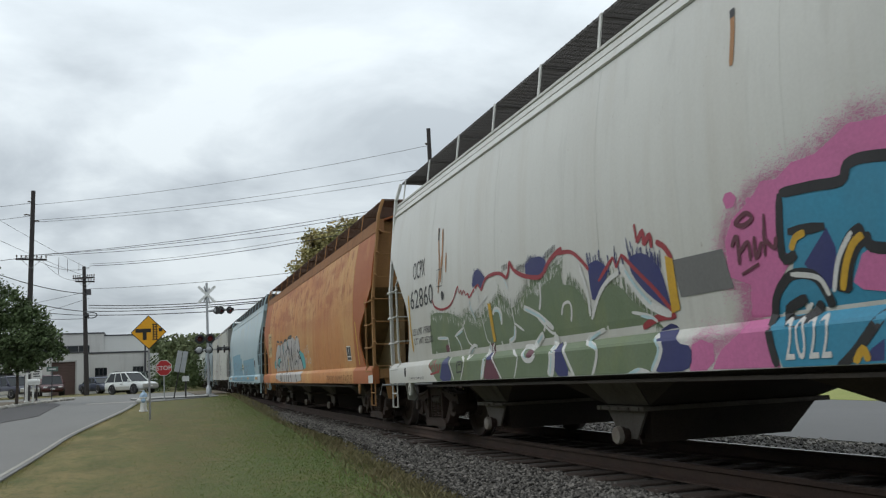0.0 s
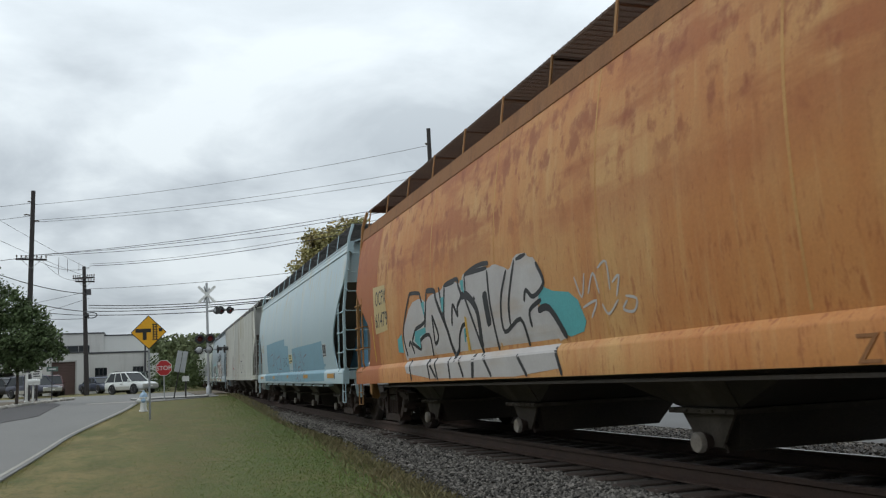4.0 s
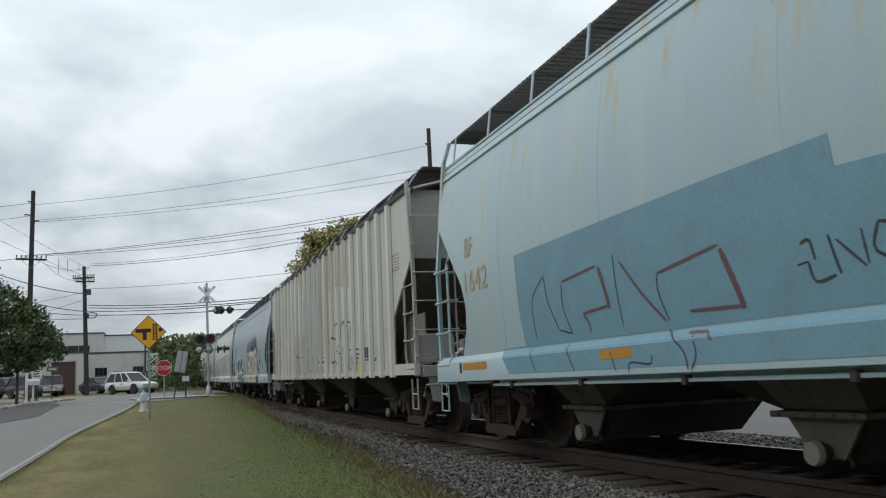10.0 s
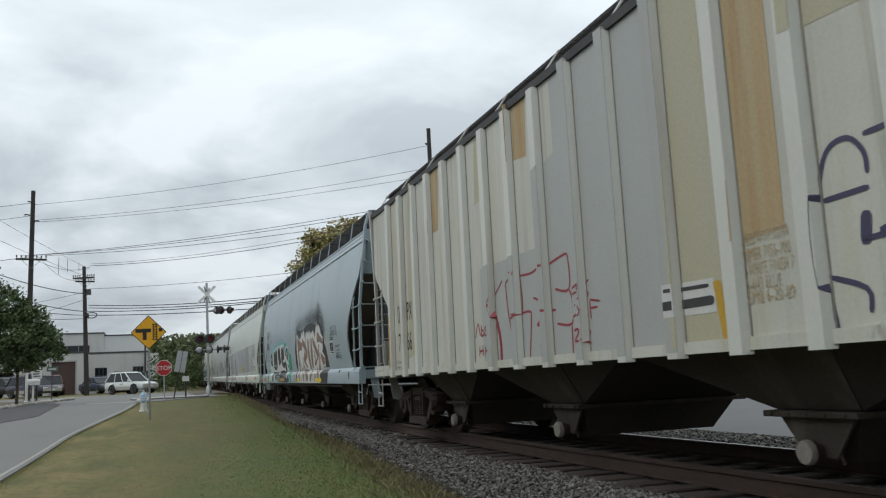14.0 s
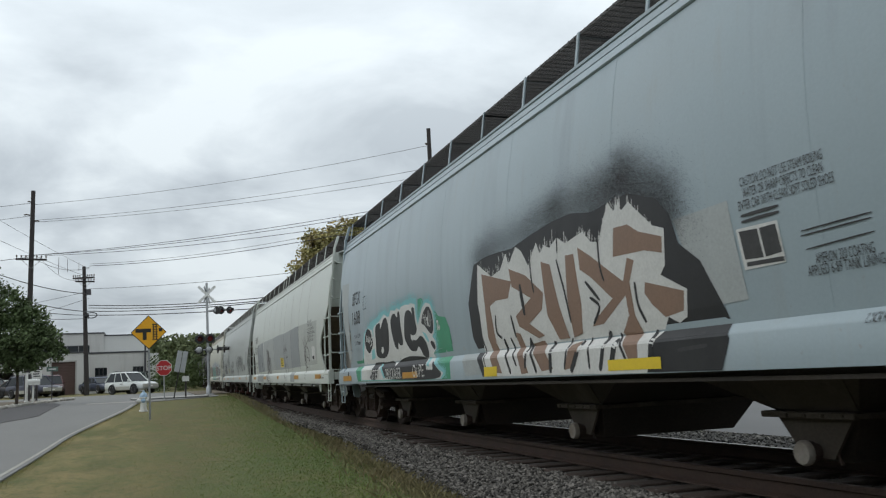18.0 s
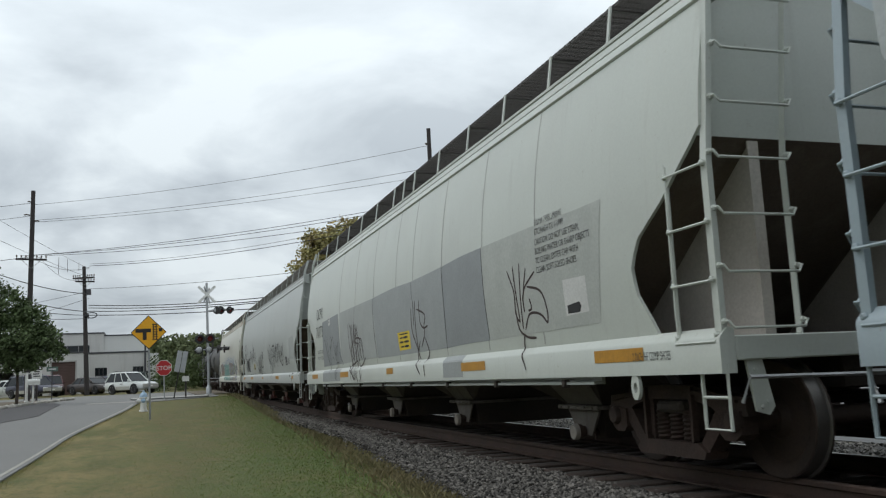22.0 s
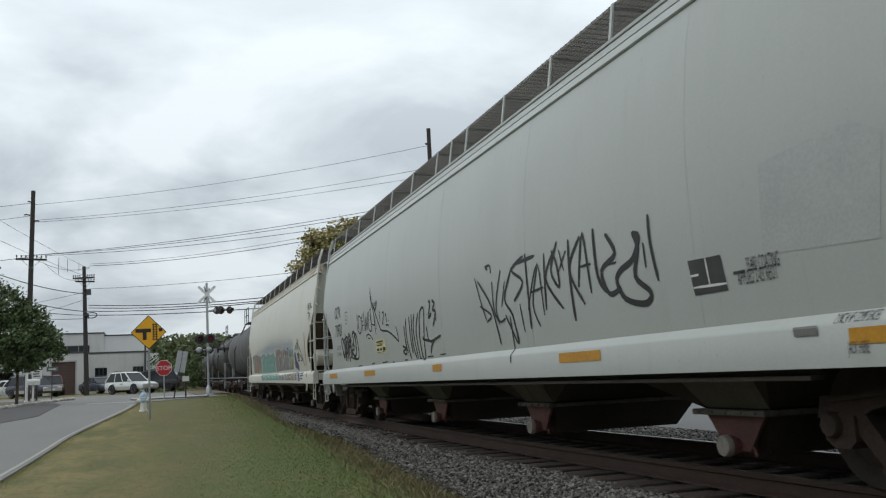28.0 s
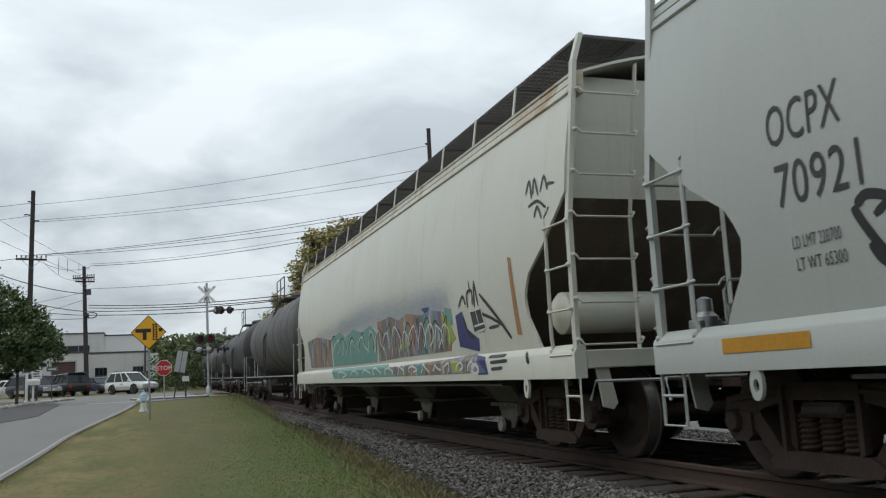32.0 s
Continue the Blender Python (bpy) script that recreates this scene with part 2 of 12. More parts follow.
def prism(bm, outline, axis, a, b, mat=0):
    """An outline of (u, v) pairs drawn out along an axis from a to b. x: (y, z); y: (x, z); z: (x, y)."""
    put = {"x": lambda u, v, w: (w, u, v), "y": lambda u, v, w: (u, w, v), "z": lambda u, v, w: (u, v, w)}[axis]
    lo = [bm.verts.new(put(u, v, a)) for u, v in outline]
    hi = [bm.verts.new(put(u, v, b)) for u, v in outline]
    n = len(lo)
    bm.faces.new(lo).material_index = mat
    bm.faces.new(hi[::-1]).material_index = mat
    for i in range(n):
        bm.faces.new((lo[i], hi[i], hi[(i + 1) % n], lo[(i + 1) % n])).material_index = mat
    return bm


def lathe(bm, prof, axis, centre, seg=24, mats=None):
    """A turned shape: prof holds (radius, along) pairs."""
    cx, cy, cz = centre
    rings = []
    for r, w in prof:
        ring = []
        for k in range(seg):
            a = 2 * math.pi * k / seg
            c, s = r * math.cos(a), r * math.sin(a)
            ring.append(bm.verts.new({"x": (cx + w, cy + c, cz + s), "y": (cx + c, cy + w, cz + s), "z": (cx + c, cy + s, cz + w)}[axis]))
        rings.append(ring)
    for i, (u, v) in enumerate(zip(rings, rings[1:])):
        for k in range(seg):
            f = bm.faces.new((u[k], u[(k + 1) % seg], v[(k + 1) % seg], v[k]))
            if mats:
                f.material_index = mats[i]
    for ring in (rings[0], rings[-1]):
        if (ring[0].co - ring[seg // 2].co).length > 1e-4:
            f = bm.faces.new(ring)
            if mats:
                f.material_index = mats[0]
    return bm


def sheet(bm, fn, nu, nv, thick=None, mat=0):
    """A plate: fn(u, v) gives places for u, v in 0..1; thick is the way to its back."""
    def grid(off):
        return [[bm.verts.new(Vector(fn(i / nu, j / nv)) + off) for j in range(nv + 1)] for i in range(nu + 1)]
    a = grid(Vector((0, 0, 0)))
    layers = [a]
    if thick is not None:
        layers.append(grid(Vector(thick)))
    for g in layers:
        for i in range(nu):
            for j in range(nv):
                bm.faces.new((g[i][j], g[i + 1][j], g[i + 1][j + 1], g[i][j + 1])).material_index = mat
    if thick is not None:
        b = layers[1]
        rim = lambda g: [g[i][0] for i in range(nu)] + [g[nu][j] for j in range(nv)] + [g[i][nv] for i in range(nu, 0, -1)] + [g[0][j] for j in range(nv, 0, -1)]
        ra, rb = rim(a), rim(b)
        n = len(ra)
        for i in range(n):
            bm.faces.new((ra[i], ra[(i + 1) % n], rb[(i + 1) % n], rb[i])).material_index = mat
    return bm


def letters(text, size, spacing=1.0):
    """The outline font as a flat mesh: returns vertices and faces."""
    cu = bpy.data.curves.new("letters", "FONT")
    cu.body, cu.size, cu.resolution_u, cu.space_character = text, size, 3, spacing
    ob = bpy.data.objects.new("letters", cu)
    scene.collection.objects.link(ob)
    me = bpy.data.meshes.new_from_object(ob.evaluated_get(bpy.context.evaluated_depsgraph_get()))
    vs, fs = [v.co.copy() for v in me.vertices], [tuple(p.vertices) for p in me.polygons]
    bpy.data.objects.remove(ob)
    bpy.data.meshes.remove(me)
    bpy.data.curves.remove(cu)
    return vs, fs

# ---- ground, line, roads ----
def bed_edge(s):
    """How far from the line's middle the bare ballast reaches on the camera's side."""
    return min(2.35, max(0.95, 2.2 - 0.075 * (s - 9.5)))


def ground_z(x, y):
    """The lawn, with the shallow trough in which the line lies."""
    half = max(1.15, bed_edge(y) + 0.1)
    d = abs(x - line_x(min(max(y, -60), 300)))
    right = x > line_x(min(max(y, -60), 300))
    if right:
        half = 3.4
    trough = rise(min(y, 130)) - 0.52
    top = lawn_z(y) if not right else rise(min(y, 130)) - 0.36
    return trough + (top - trough) * ease(half - 0.35, half + 0.35, d)


def spaced(stops):
    out = []
    for a, b, n in stops:
        out += [a + (b - a) * i / n for i in range(n)]
    return out + [stops[-1][1]]


xs = spaced([(-1500, -100, 6), (-100, -12, 8), (-12, 0, 12), (0, 11, 55), (11, 40, 10), (40, 1500, 8)])
ys = spaced([(-400, -20, 5), (-20, 60, 80), (60, 140, 30), (140, 3000, 8)])
bm = bmesh.new()
gv = [[bm.verts.new((x, y, ground_z(x, y))) for y in ys] for x in xs]
for i in range(len(xs) - 1):
    for j in range(len(ys) - 1):
        bm.faces.new((gv[i][j], gv[i + 1][j], gv[i + 1][j + 1], gv[i][j + 1]))
# dry towards the road, greener towards the ballast
LAWN = [((0.105, 0.085, 0.036), 0.7, (1, 0.35, 1), 0.46, 0.6, 0.6, 0, -1.6, 0.2), ((0.23, 0.18, 0.075), 0.9, (1, 0.3, 1), 0.4, 0.57, 0.85, 0, 0.3, -1.4), ((0.07, 0.112, 0.026), 0.8, (1, 0.35, 1), 0.32, 0.6, 0.9, 3, -1.5, 0.3), ((0.055, 0.1, 0.021), 1.8, (1, 0.5, 1), 0.46, 0.62, 0.6, 3, -0.8, 0.7), ((0.165, 0.13, 0.085), 1.8, (1, 1, 1), 0.3, 0.55, 0.9, 3, 1.3, 1.8),
        ((0.075, 0.095, 0.026), 1.3, (1, 0.45, 1), 0.48, 0.62, 0.5), ((0.135, 0.108, 0.045), 2.4, (1, 0.4, 1), 0.52, 0.66, 0.55), ((0.155, 0.13, 0.055), 7.0, (1, 0.5, 1), 0.52, 0.66, 0.4), ((0.06, 0.083, 0.022), 6.0, (1, 0.5, 1), 0.5, 0.64, 0.5), ((0.18, 0.15, 0.07), 22.0, (1, 0.6, 1), 0.54, 0.66, 0.4), ((0.048, 0.07, 0.02), 30.0, (1, 0.6, 1), 0.52, 0.64, 0.5)]
M["grass"] = material("lawn_turf", (0.098, 0.1, 0.029), 0.95, tint=(0.135, 0.11, 0.042), scale=0.3, amount=0.5, fine=0.3, bump=1.0, bump_scale=30, streak=(0.15, 0.125, 0.052), streak_amount=0.4, streak_scale=(0.9, 0.25, 1), layers=LAWN)
tagged(part("ground", bm, M["grass"], smooth=True), "mown lawn with dry yellowish patches beside the line", "ground", kind="structure")


def ribbon(name, left, right, ya, yb, step, mat, lift, label, category):
    """A paved strip that lies on the ground between two edges given as functions of y."""
    bm = bmesh.new()
    n = max(2, int((yb - ya) / step))
    rows = []
    for i in range(n + 1):
        y = ya + (yb - ya) * i / n
        a, b = left(y), right(y)
        rows.append([bm.verts.new((a + (b - a) * k / 6, y, ground_z(a + (b - a) * k / 6, y) + lift)) for k in range(7)])
        rows[-1] = [bm.verts.new((a, y, ground_z(a, y) - 0.1))] + rows[-1] + [bm.verts.new((b, y, ground_z(b, y) - 0.1))]
    for u, v in zip(rows, rows[1:]):
        for k in range(8):
            bm.faces.new((u[k], u[k + 1], v[k + 1], v[k]))
    return tagged(part(name, bm, mat), label, category, kind="structure")


M["far_asphalt"] = material("grey_asphalt", (0.135, 0.135, 0.135), 0.9, tint=(0.11, 0.11, 0.11), scale=0.3, amount=0.8, fine=0.15)
edge_r = lambda y: -2.28 + 1.45 * ease(24, 43, y) + 4.0 * ease(42, 47.5, y)
ribbon("road", lambda y: -12.0 - 6.0 * ease(30, 44, y) - 60 * ease(48, 52, y), edge_r, -40, 47.5, 0.8, M["asphalt"], 0.03, "worn grey asphalt side road along the lawn", "road")
ribbon("cross_street", lambda y: -75.0, lambda y: 3.2 + 0.0 * y, 47.5, 68, 0.8, M["asphalt"], 0.026, "grey asphalt street leading to the level crossing", "road")
ribbon("driveway", lambda y: -24.0, lambda y: -5.2 + 0.95 * ease(33.2, 36.5, y) - 1.6 * ease(44, 52, y), 33.2, 52.0, 0.8, M["dark_asphalt"], 0.05, "dark patched asphalt apron beside the road", "driveway")
ribbon("line_mark", lambda y: edge_r(y) - 0.16, lambda y: edge_r(y) - 0.09, -5, 41.5, 0.8, M["line_paint"], 0.037, "faded white edge line", "road marking")
ribbon("stop_line", lambda y: -3.1, lambda y: -0.95, 43.6, 44.4, 0.4, M["line_paint"], 0.037, "faded white stop line", "road marking")
M["verge"] = material("far_verge_grass", (0.2, 0.24, 0.055), 0.95, tint=(0.25, 0.25, 0.08), scale=0.6, amount=0.7, fine=0.3, bump=0.8, bump_scale=30)
ribbon("far_verge", lambda y: line_x(y) + 13.6, lambda y: line_x(y) + 19.6, -60, 110, 2.0, M["verge"], 0.03, "yellowish green grass verge beyond the road", "grass verge")
ribbon("far_lot", lambda y: line_x(y) + 19.6, lambda y: line_x(y) + 60.0, -60, 110, 2.0, M["asphalt"], 0.035, "pale asphalt yard beyond the verge", "yard")
ribbon("far_line", lambda y: line_x(y) + 20.6, lambda y: line_x(y) + 20.85, -60, 110, 2.0, M["line_paint"], 0.045, "pale kerb line along the yard", "kerb")
ribbon("far_road", lambda y: line_x(y) + 4.5, lambda y: line_x(y) + 13.6, -60, 130, 2.0, M["far_asphalt"], 0.02, "grey asphalt road beyond the line", "road")
ribbon("far_pavement", lambda y: -1.2, lambda y: 2.6, 46.2, 48.4, 0.5, M["concrete"], 0.10, "pale concrete pavement by the crossing", "pavement")
ribbon("dirt_patch", lambda y: 2.2, lambda y: 4.6, 52.5, 66, 1.0, M["dirt"], 0.06, "bare sandy ground beside the crossing", "ground")


def along(name, prof, s0, s1, step, mat, label, category, side=0.0):
    """A profile of (across, up) pairs drawn along the line."""
    bm = bmesh.new()
    n = int((s1 - s0) / step)
    shape = prof if callable(prof) else (lambda s: prof)
    rings = []
    for i in range(n + 1):
        s = s0 + (s1 - s0) * i / n
        rings.append([bm.verts.new((line_x(s) + side + a, s, rise(s) + z)) for a, z in shape(s)])
    k = len(shape(s0))
    for u, v in zip(rings, rings[1:]):
        for j in range(k):
            bm.faces.new((u[j], u[(j + 1) % k], v[(j + 1) % k], v[j]))
    return part(name, bm, mat)


bed = along("ballast", lambda s: [(-max(1.5, bed_edge(s)) - 0.1, -0.66), (-max(1.5, bed_edge(s)) + 0.1, -0.37), (-max(1.3, bed_edge(s) - 0.85), -0.195), (1.5, -0.215), (2.2, -0.27), (4.3, -0.34), (4.3, -0.75), (-max(1.5, bed_edge(s)) - 0.1, -0.75)], -45, 240, 2.5, M["ballast"], "", "")
tagged(bed, "grey crushed-stone ballast under the line", "ballast", kind="structure")
RAIL = [(-0.068, -0.168), (0.068, -0.168), (0.068, -0.155), (0.012, -0.135), (0.009, -0.05), (0.035, -0.04), (0.036, -0.008), (0.028, 0.0), (-0.028, 0.0), (-0.036, -0.008), (-0.035, -0.04), (-0.009, -0.05), (-0.012, -0.135), (-0.068, -0.155)]
for sd_ in (-1, 1):
    r = along("rail", RAIL, -45, 240, 2.5, [M["rail"], M["rail_head"]], "", "", sd_ * RAIL_X)
    for f in r.data.polygons:
        f.material_index = 1 if f.normal.z > 0.9 and f.center.z > rise(f.center.y) - 0.004 else 0
    tagged(r, "rusty steel rail with a worn bright head", "rail", "rails of the line", kind="structure")

# sleepers: one mesh, an object each near the camera, the rest joined
tie_bm = bmesh.new()
box(tie_bm, -1.3, -0.115, -0.36, 1.3, 0.115, -0.17, 0.012)
tie_me = bpy.data.meshes.new("sleeper")
tie_bm.to_mesh(tie_me)
tie_bm.free()
tie_me.materials.append(M["tie"])
track = thing("sleepers", "weathered dark wooden sleepers in the ballast", "sleepers")
tagged(track, kind="structure")
rnd = random.Random(7)
TIES = []
s = -6.0
while s < 60:
    t_ = new("sleeper", tie_me)
    t_.parent = track
    TIES.append(s)
    t_.matrix_basis = pose(line_x(s) + rnd.uniform(-0.05, 0.05), s, rise(s) + rnd.uniform(-0.012, 0.004), 0, 0, rnd.uniform(-1.2, 1.2))
    s += 0.53 + rnd.uniform(-0.03, 0.03)
bm = bmesh.new()
while s < 200:
    box(bm, line_x(s) - 1.3, s - 0.115, rise(s) - 0.36, line_x(s) + 1.3, s + 0.115, rise(s) - 0.17)
    s += 0.53
part("far_sleepers", bm, M["tie"], track, kind="stuff")


def scatter(name, count, spot, size, mat, label, category, seed, flat_=0.75):
    """Loose stones: squashed, turned eight-cornered lumps."""
    rg = np.random.default_rng(seed)
    base = np.array([(1, 0, 0), (-1, 0, 0), (0, 1, 0), (0, -1, 0), (0, 0, 1), (0, 0, -1)], float)
    tri = np.array([(0, 2, 4), (2, 1, 4), (1, 3, 4), (3, 0, 4), (2, 0, 5), (1, 2, 5), (3, 1, 5), (0, 3, 5)])
    P = np.array([spot(rg) for _ in range(count)])
    V = base[None] * rg.uniform(0.55, 1.2, (count, 6, 1)) * rg.uniform(size[0], size[1], (count, 1, 1))
    V += rg.uniform(-0.25, 0.25, V.shape) * size[0]
    a, b = rg.uniform(0, 6.28, count), rg.uniform(0, 6.28, count)
    ca, sa, cb, sb = np.cos(a), np.sin(a), np.cos(b), np.sin(b)
    x, y, z = V[..., 0], V[..., 1], V[..., 2]
    x, z = x * cb[:, None] - z * sb[:, None], x * sb[:, None] + z * cb[:, None]
    x, y = x * ca[:, None] - y * sa[:, None], x * sa[:, None] + y * ca[:, None]
    V = np.stack([x, y, z * flat_], -1) + P[:, None, :]
    F = (tri[None] + 6 * np.arange(count)[:, None, None]).reshape(-1, 3)
    me = bpy.data.meshes.new(name)
    me.from_pydata(V.reshape(-1, 3).tolist(), [], F.tolist())
    ob = part_of(name, me, mat)
    return tagged(ob, label, category, kind="stuff")


TIES_AT = np.array(TIES)


def near_bed(rg):
    s = 4.5 + 26 * rg.random() ** 1.7
    a = -rg.uniform(1.22, max(1.45, bed_edge(s) + 0.12 * rg.normal()))
    if -a < 1.36 + 0.08 * rg.normal() and np.abs(TIES_AT - s).min() < 0.13:
        a -= 0.15
    flat_ = max(1.3, bed_edge(s) - 0.85)
    up_ = -0.2 - max(0, -a - flat_) * 0.2
    gz = ground_z(line_x(s) + a, s) - rise(s)
    return (line_x(s) + a, s, rise(s) + max(up_, gz) + rg.uniform(-0.015, 0.02))


def mid_bed(rg):
    s = 3 + 25 * rg.random()
    a = rg.uniform(-1.4, 0.72)
    while a < -0.8 and np.abs(TIES_AT - s).min() < 0.125:
        s += 0.13
    return (line_x(s) + a, s, rise(s) - 0.215 + rg.uniform(-0.015, 0.012))


def beyond_bed(rg):
    s = 3 + 32 * rg.random()
    a = rg.uniform(0.9, 4.2)
    return (line_x(s) + a, s, rise(s) - 0.2 - max(0, a - 1.5) * 0.045 + rg.uniform(-0.01, 0.02))


scatter("ballast_stones", 24000, near_bed, (0.013, 0.034), M["stone"], "loose grey crushed stones on the ballast shoulder", "stones", 3)
scatter("ballast_stones", 11000, mid_bed, (0.015, 0.034), M["stone_oily_shaded"], "oil-dark crushed stones between the rails, the train's shade in their colour", "stones", 4)
scatter("ballast_stones", 9000, beyond_bed, (0.02, 0.05), M["stone"], "loose grey crushed stones beyond the rails", "stones", 5)


def turf(name, count, region, height, mat, label, seed):
    """Short blades of grass, two triangles each."""
    rg = np.random.default_rng(seed)
    V, F = [], []
    made = 0
    while made < count:
        x, y = region(rg)
        if x is None:
            continue
        z = ground_z(x, y) - 0.01
        a, h, w = rg.uniform(0, 6.28), rg.uniform(*height), rg.uniform(0.003, 0.006) * (1 + y / 22)
        dx, dy = math.cos(a) * w, math.sin(a) * w
        lx, ly = rg.normal(0, 0.5, 2) * h
        i = len(V)
        V += [(x - dx, y - dy, z), (x + dx, y + dy, z), (x + lx * 0.4 + dx * 0.7, y + ly * 0.4 + dy * 0.7, z + h * 0.6), (x + lx, y + ly, z + h)]
        F += [(i, i + 1, i + 2), (i, i + 2, i + 3)]
        made += 1
    me = bpy.data.meshes.new(name)
    me.from_pydata(V, [], F)
    return tagged(part_of(name, me, mat), label, "grass", kind="stuff")


def lawn_spot(rg):
    y = 7.5 + 36 * rg.random() ** 1.8
    x = rg.uniform(edge_r(y) + 0.02, line_x(y) - bed_edge(y))
    if rg.random() < 0.8:
        x = edge_r(y) + abs(rg.normal(0, 0.1))
    return x, y


def verge_spot(rg):
    y = 5.5 + 26 * rg.random() ** 1.5
    return line_x(y) - bed_edge(y) - 0.22 + rg.normal(0, 0.24), y


M["blade"] = islands(material("grass_blades", (0.165, 0.165, 0.05), 0.85, tint=(0.225, 0.19, 0.075), scale=0.22, amount=0.5, fine=0.1, streak=(0.27, 0.22, 0.1), streak_amount=0.5, streak_scale=(0.9, 0.25, 1), layers=[(tuple(1.35 * v for v in c[0]), *c[1:]) for c in LAWN]), 0.1)
M["blade_dry"] = islands(material("dry_blades", (0.23, 0.185, 0.105), 0.85, tint=(0.12, 0.12, 0.045), scale=0.8, amount=0.7, fine=0.1), 0.35)
turf("grass", 9000, lawn_spot, (0.012, 0.034), M["blade"], "short mown grass turning yellow in patches", 11)
turf("dry_grass", 9000, verge_spot, (0.05, 0.16), M["blade_dry"], "dry brown grass along the edge of the ballast", 12)


def strip_spot(rg):
    y = 7.0 + 40 * rg.random() ** 1.7
    return line_x(y) - bed_edge(y) - 0.35 - abs(rg.normal(0, 1.1)), y


M["blade_green"] = islands(material("green_blades", (0.125, 0.19, 0.044), 0.85, tint=(0.145, 0.165, 0.05), scale=0.8, amount=0.7, fine=0.1), 0.25)
turf("long_grass", 60000, strip_spot, (0.01, 0.036), M["blade_green"], "longer green grass in a strip along the ballast", 13)


def weed_spot(rg):
    y = 17 + 32 * rg.random()
    return line_x(y) - rg.uniform(0.85, 1.9), y


turf("dry_weeds", 9000, weed_spot, (0.04, 0.14), M["blade_dry"], "dry brown weeds between lawn and rail", 14)


def far_bed(rg):
    s = 16 + 24 * rg.random()
    a = -rg.uniform(0.8, 1.7)
    return (line_x(s) + a, s, max(rise(s) - 0.2 - max(0, -a - max(1.3, bed_edge(s) - 0.85)) * 0.3, ground_z(line_x(s) + a, s)) + rg.uniform(-0.015, 0.015))


scatter("ballast_stones", 5000, far_bed, (0.025, 0.05), M["stone"], "loose grey crushed stones beside the rail", "stones", 6)

# ---- the train ----
def sidex(z, kind="round"):
    """Half width of a hopper's side at height z."""
    if kind == "ribbed":
        return HALF - 0.03
    if z > 2.2:
        return HALF - 0.02 - 0.24 * ((z - 2.2) / 1.75) ** 2
    return HALF - 0.02 - 0.05 * ((2.2 - z) / 1.05) ** 2


SILL0, SILL1, EAVE = 0.83, 1.15, 3.95

CUT_HIGH = [(1.15, 0.95), (1.32, 1.06), (1.5, 1.18), (1.8, 1.23), (2.1, 1.1), (2.6, 0.6), (3.06, 0.08)]
CUT_LOW = [(1.15, 0.88), (1.3, 0.97), (1.5, 1.12), (1.72, 1.17), (1.95, 1.05), (2.2, 0.64), (2.66, 0.07)]
CUT_STRAIGHT = [(1.02, 1.28), (1.95, 1.22), (2.4, 0.62), (2.83, 0.05)]
RIBS_D = [-7.64 + 0.767 * i for i in range(21)]


def cut_at(z, table):
    """How far the side sheet stands back from the car's end at height z."""
    if z <= table[0][0]:
        return table[0][1]
    for (za, a), (zb, b) in zip(table, table[1:]):
        if z <= zb:
            return a + (b - a) * (z - za) / (zb - za)
    return table[-1][1]


def mesh_of(build, name, mats, smooth=False):
    bm = bmesh.new()
    build(bm)
    bmesh.ops.recalc_face_normals(bm, faces=bm.faces)
    me = bpy.data.meshes.new(name)
    bm.to_mesh(me)
    bm.free()
    for m in mats:
        me.materials.append(m)
    if smooth:
        me.shade_smooth()
        me.set_sharp_from_angle(angle=radians(38))
    return me


WHEEL_R = 0.457


def wheelset_shape(bm):
    for sd in (-1, 1):
        # face, rim, tread, flange
        pr = [(0.09, 0.10), (0.12, 0.10), (0.16, 0.035), (0.33, 0.02), (0.375, 0.062), (WHEEL_R - 0.012, 0.07), (WHEEL_R, 0.06), (WHEEL_R + 0.004, -0.045), (WHEEL_R + 0.026, -0.052), (WHEEL_R + 0.026, -0.07), (0.375, -0.066), (0.33, -0.02), (0.15, -0.04), (0.09, -0.06)]
        lathe(bm, [(r, sd * w) for r, w in pr], "x", (sd * RAIL_X, 0, 0), 28, [0, 0, 0, 0, 0, 0, 1, 1, 0, 0, 0, 0, 0])
    tube(bm, [(-1.12, 0, 0), (1.12, 0, 0)], 0.08, 10)


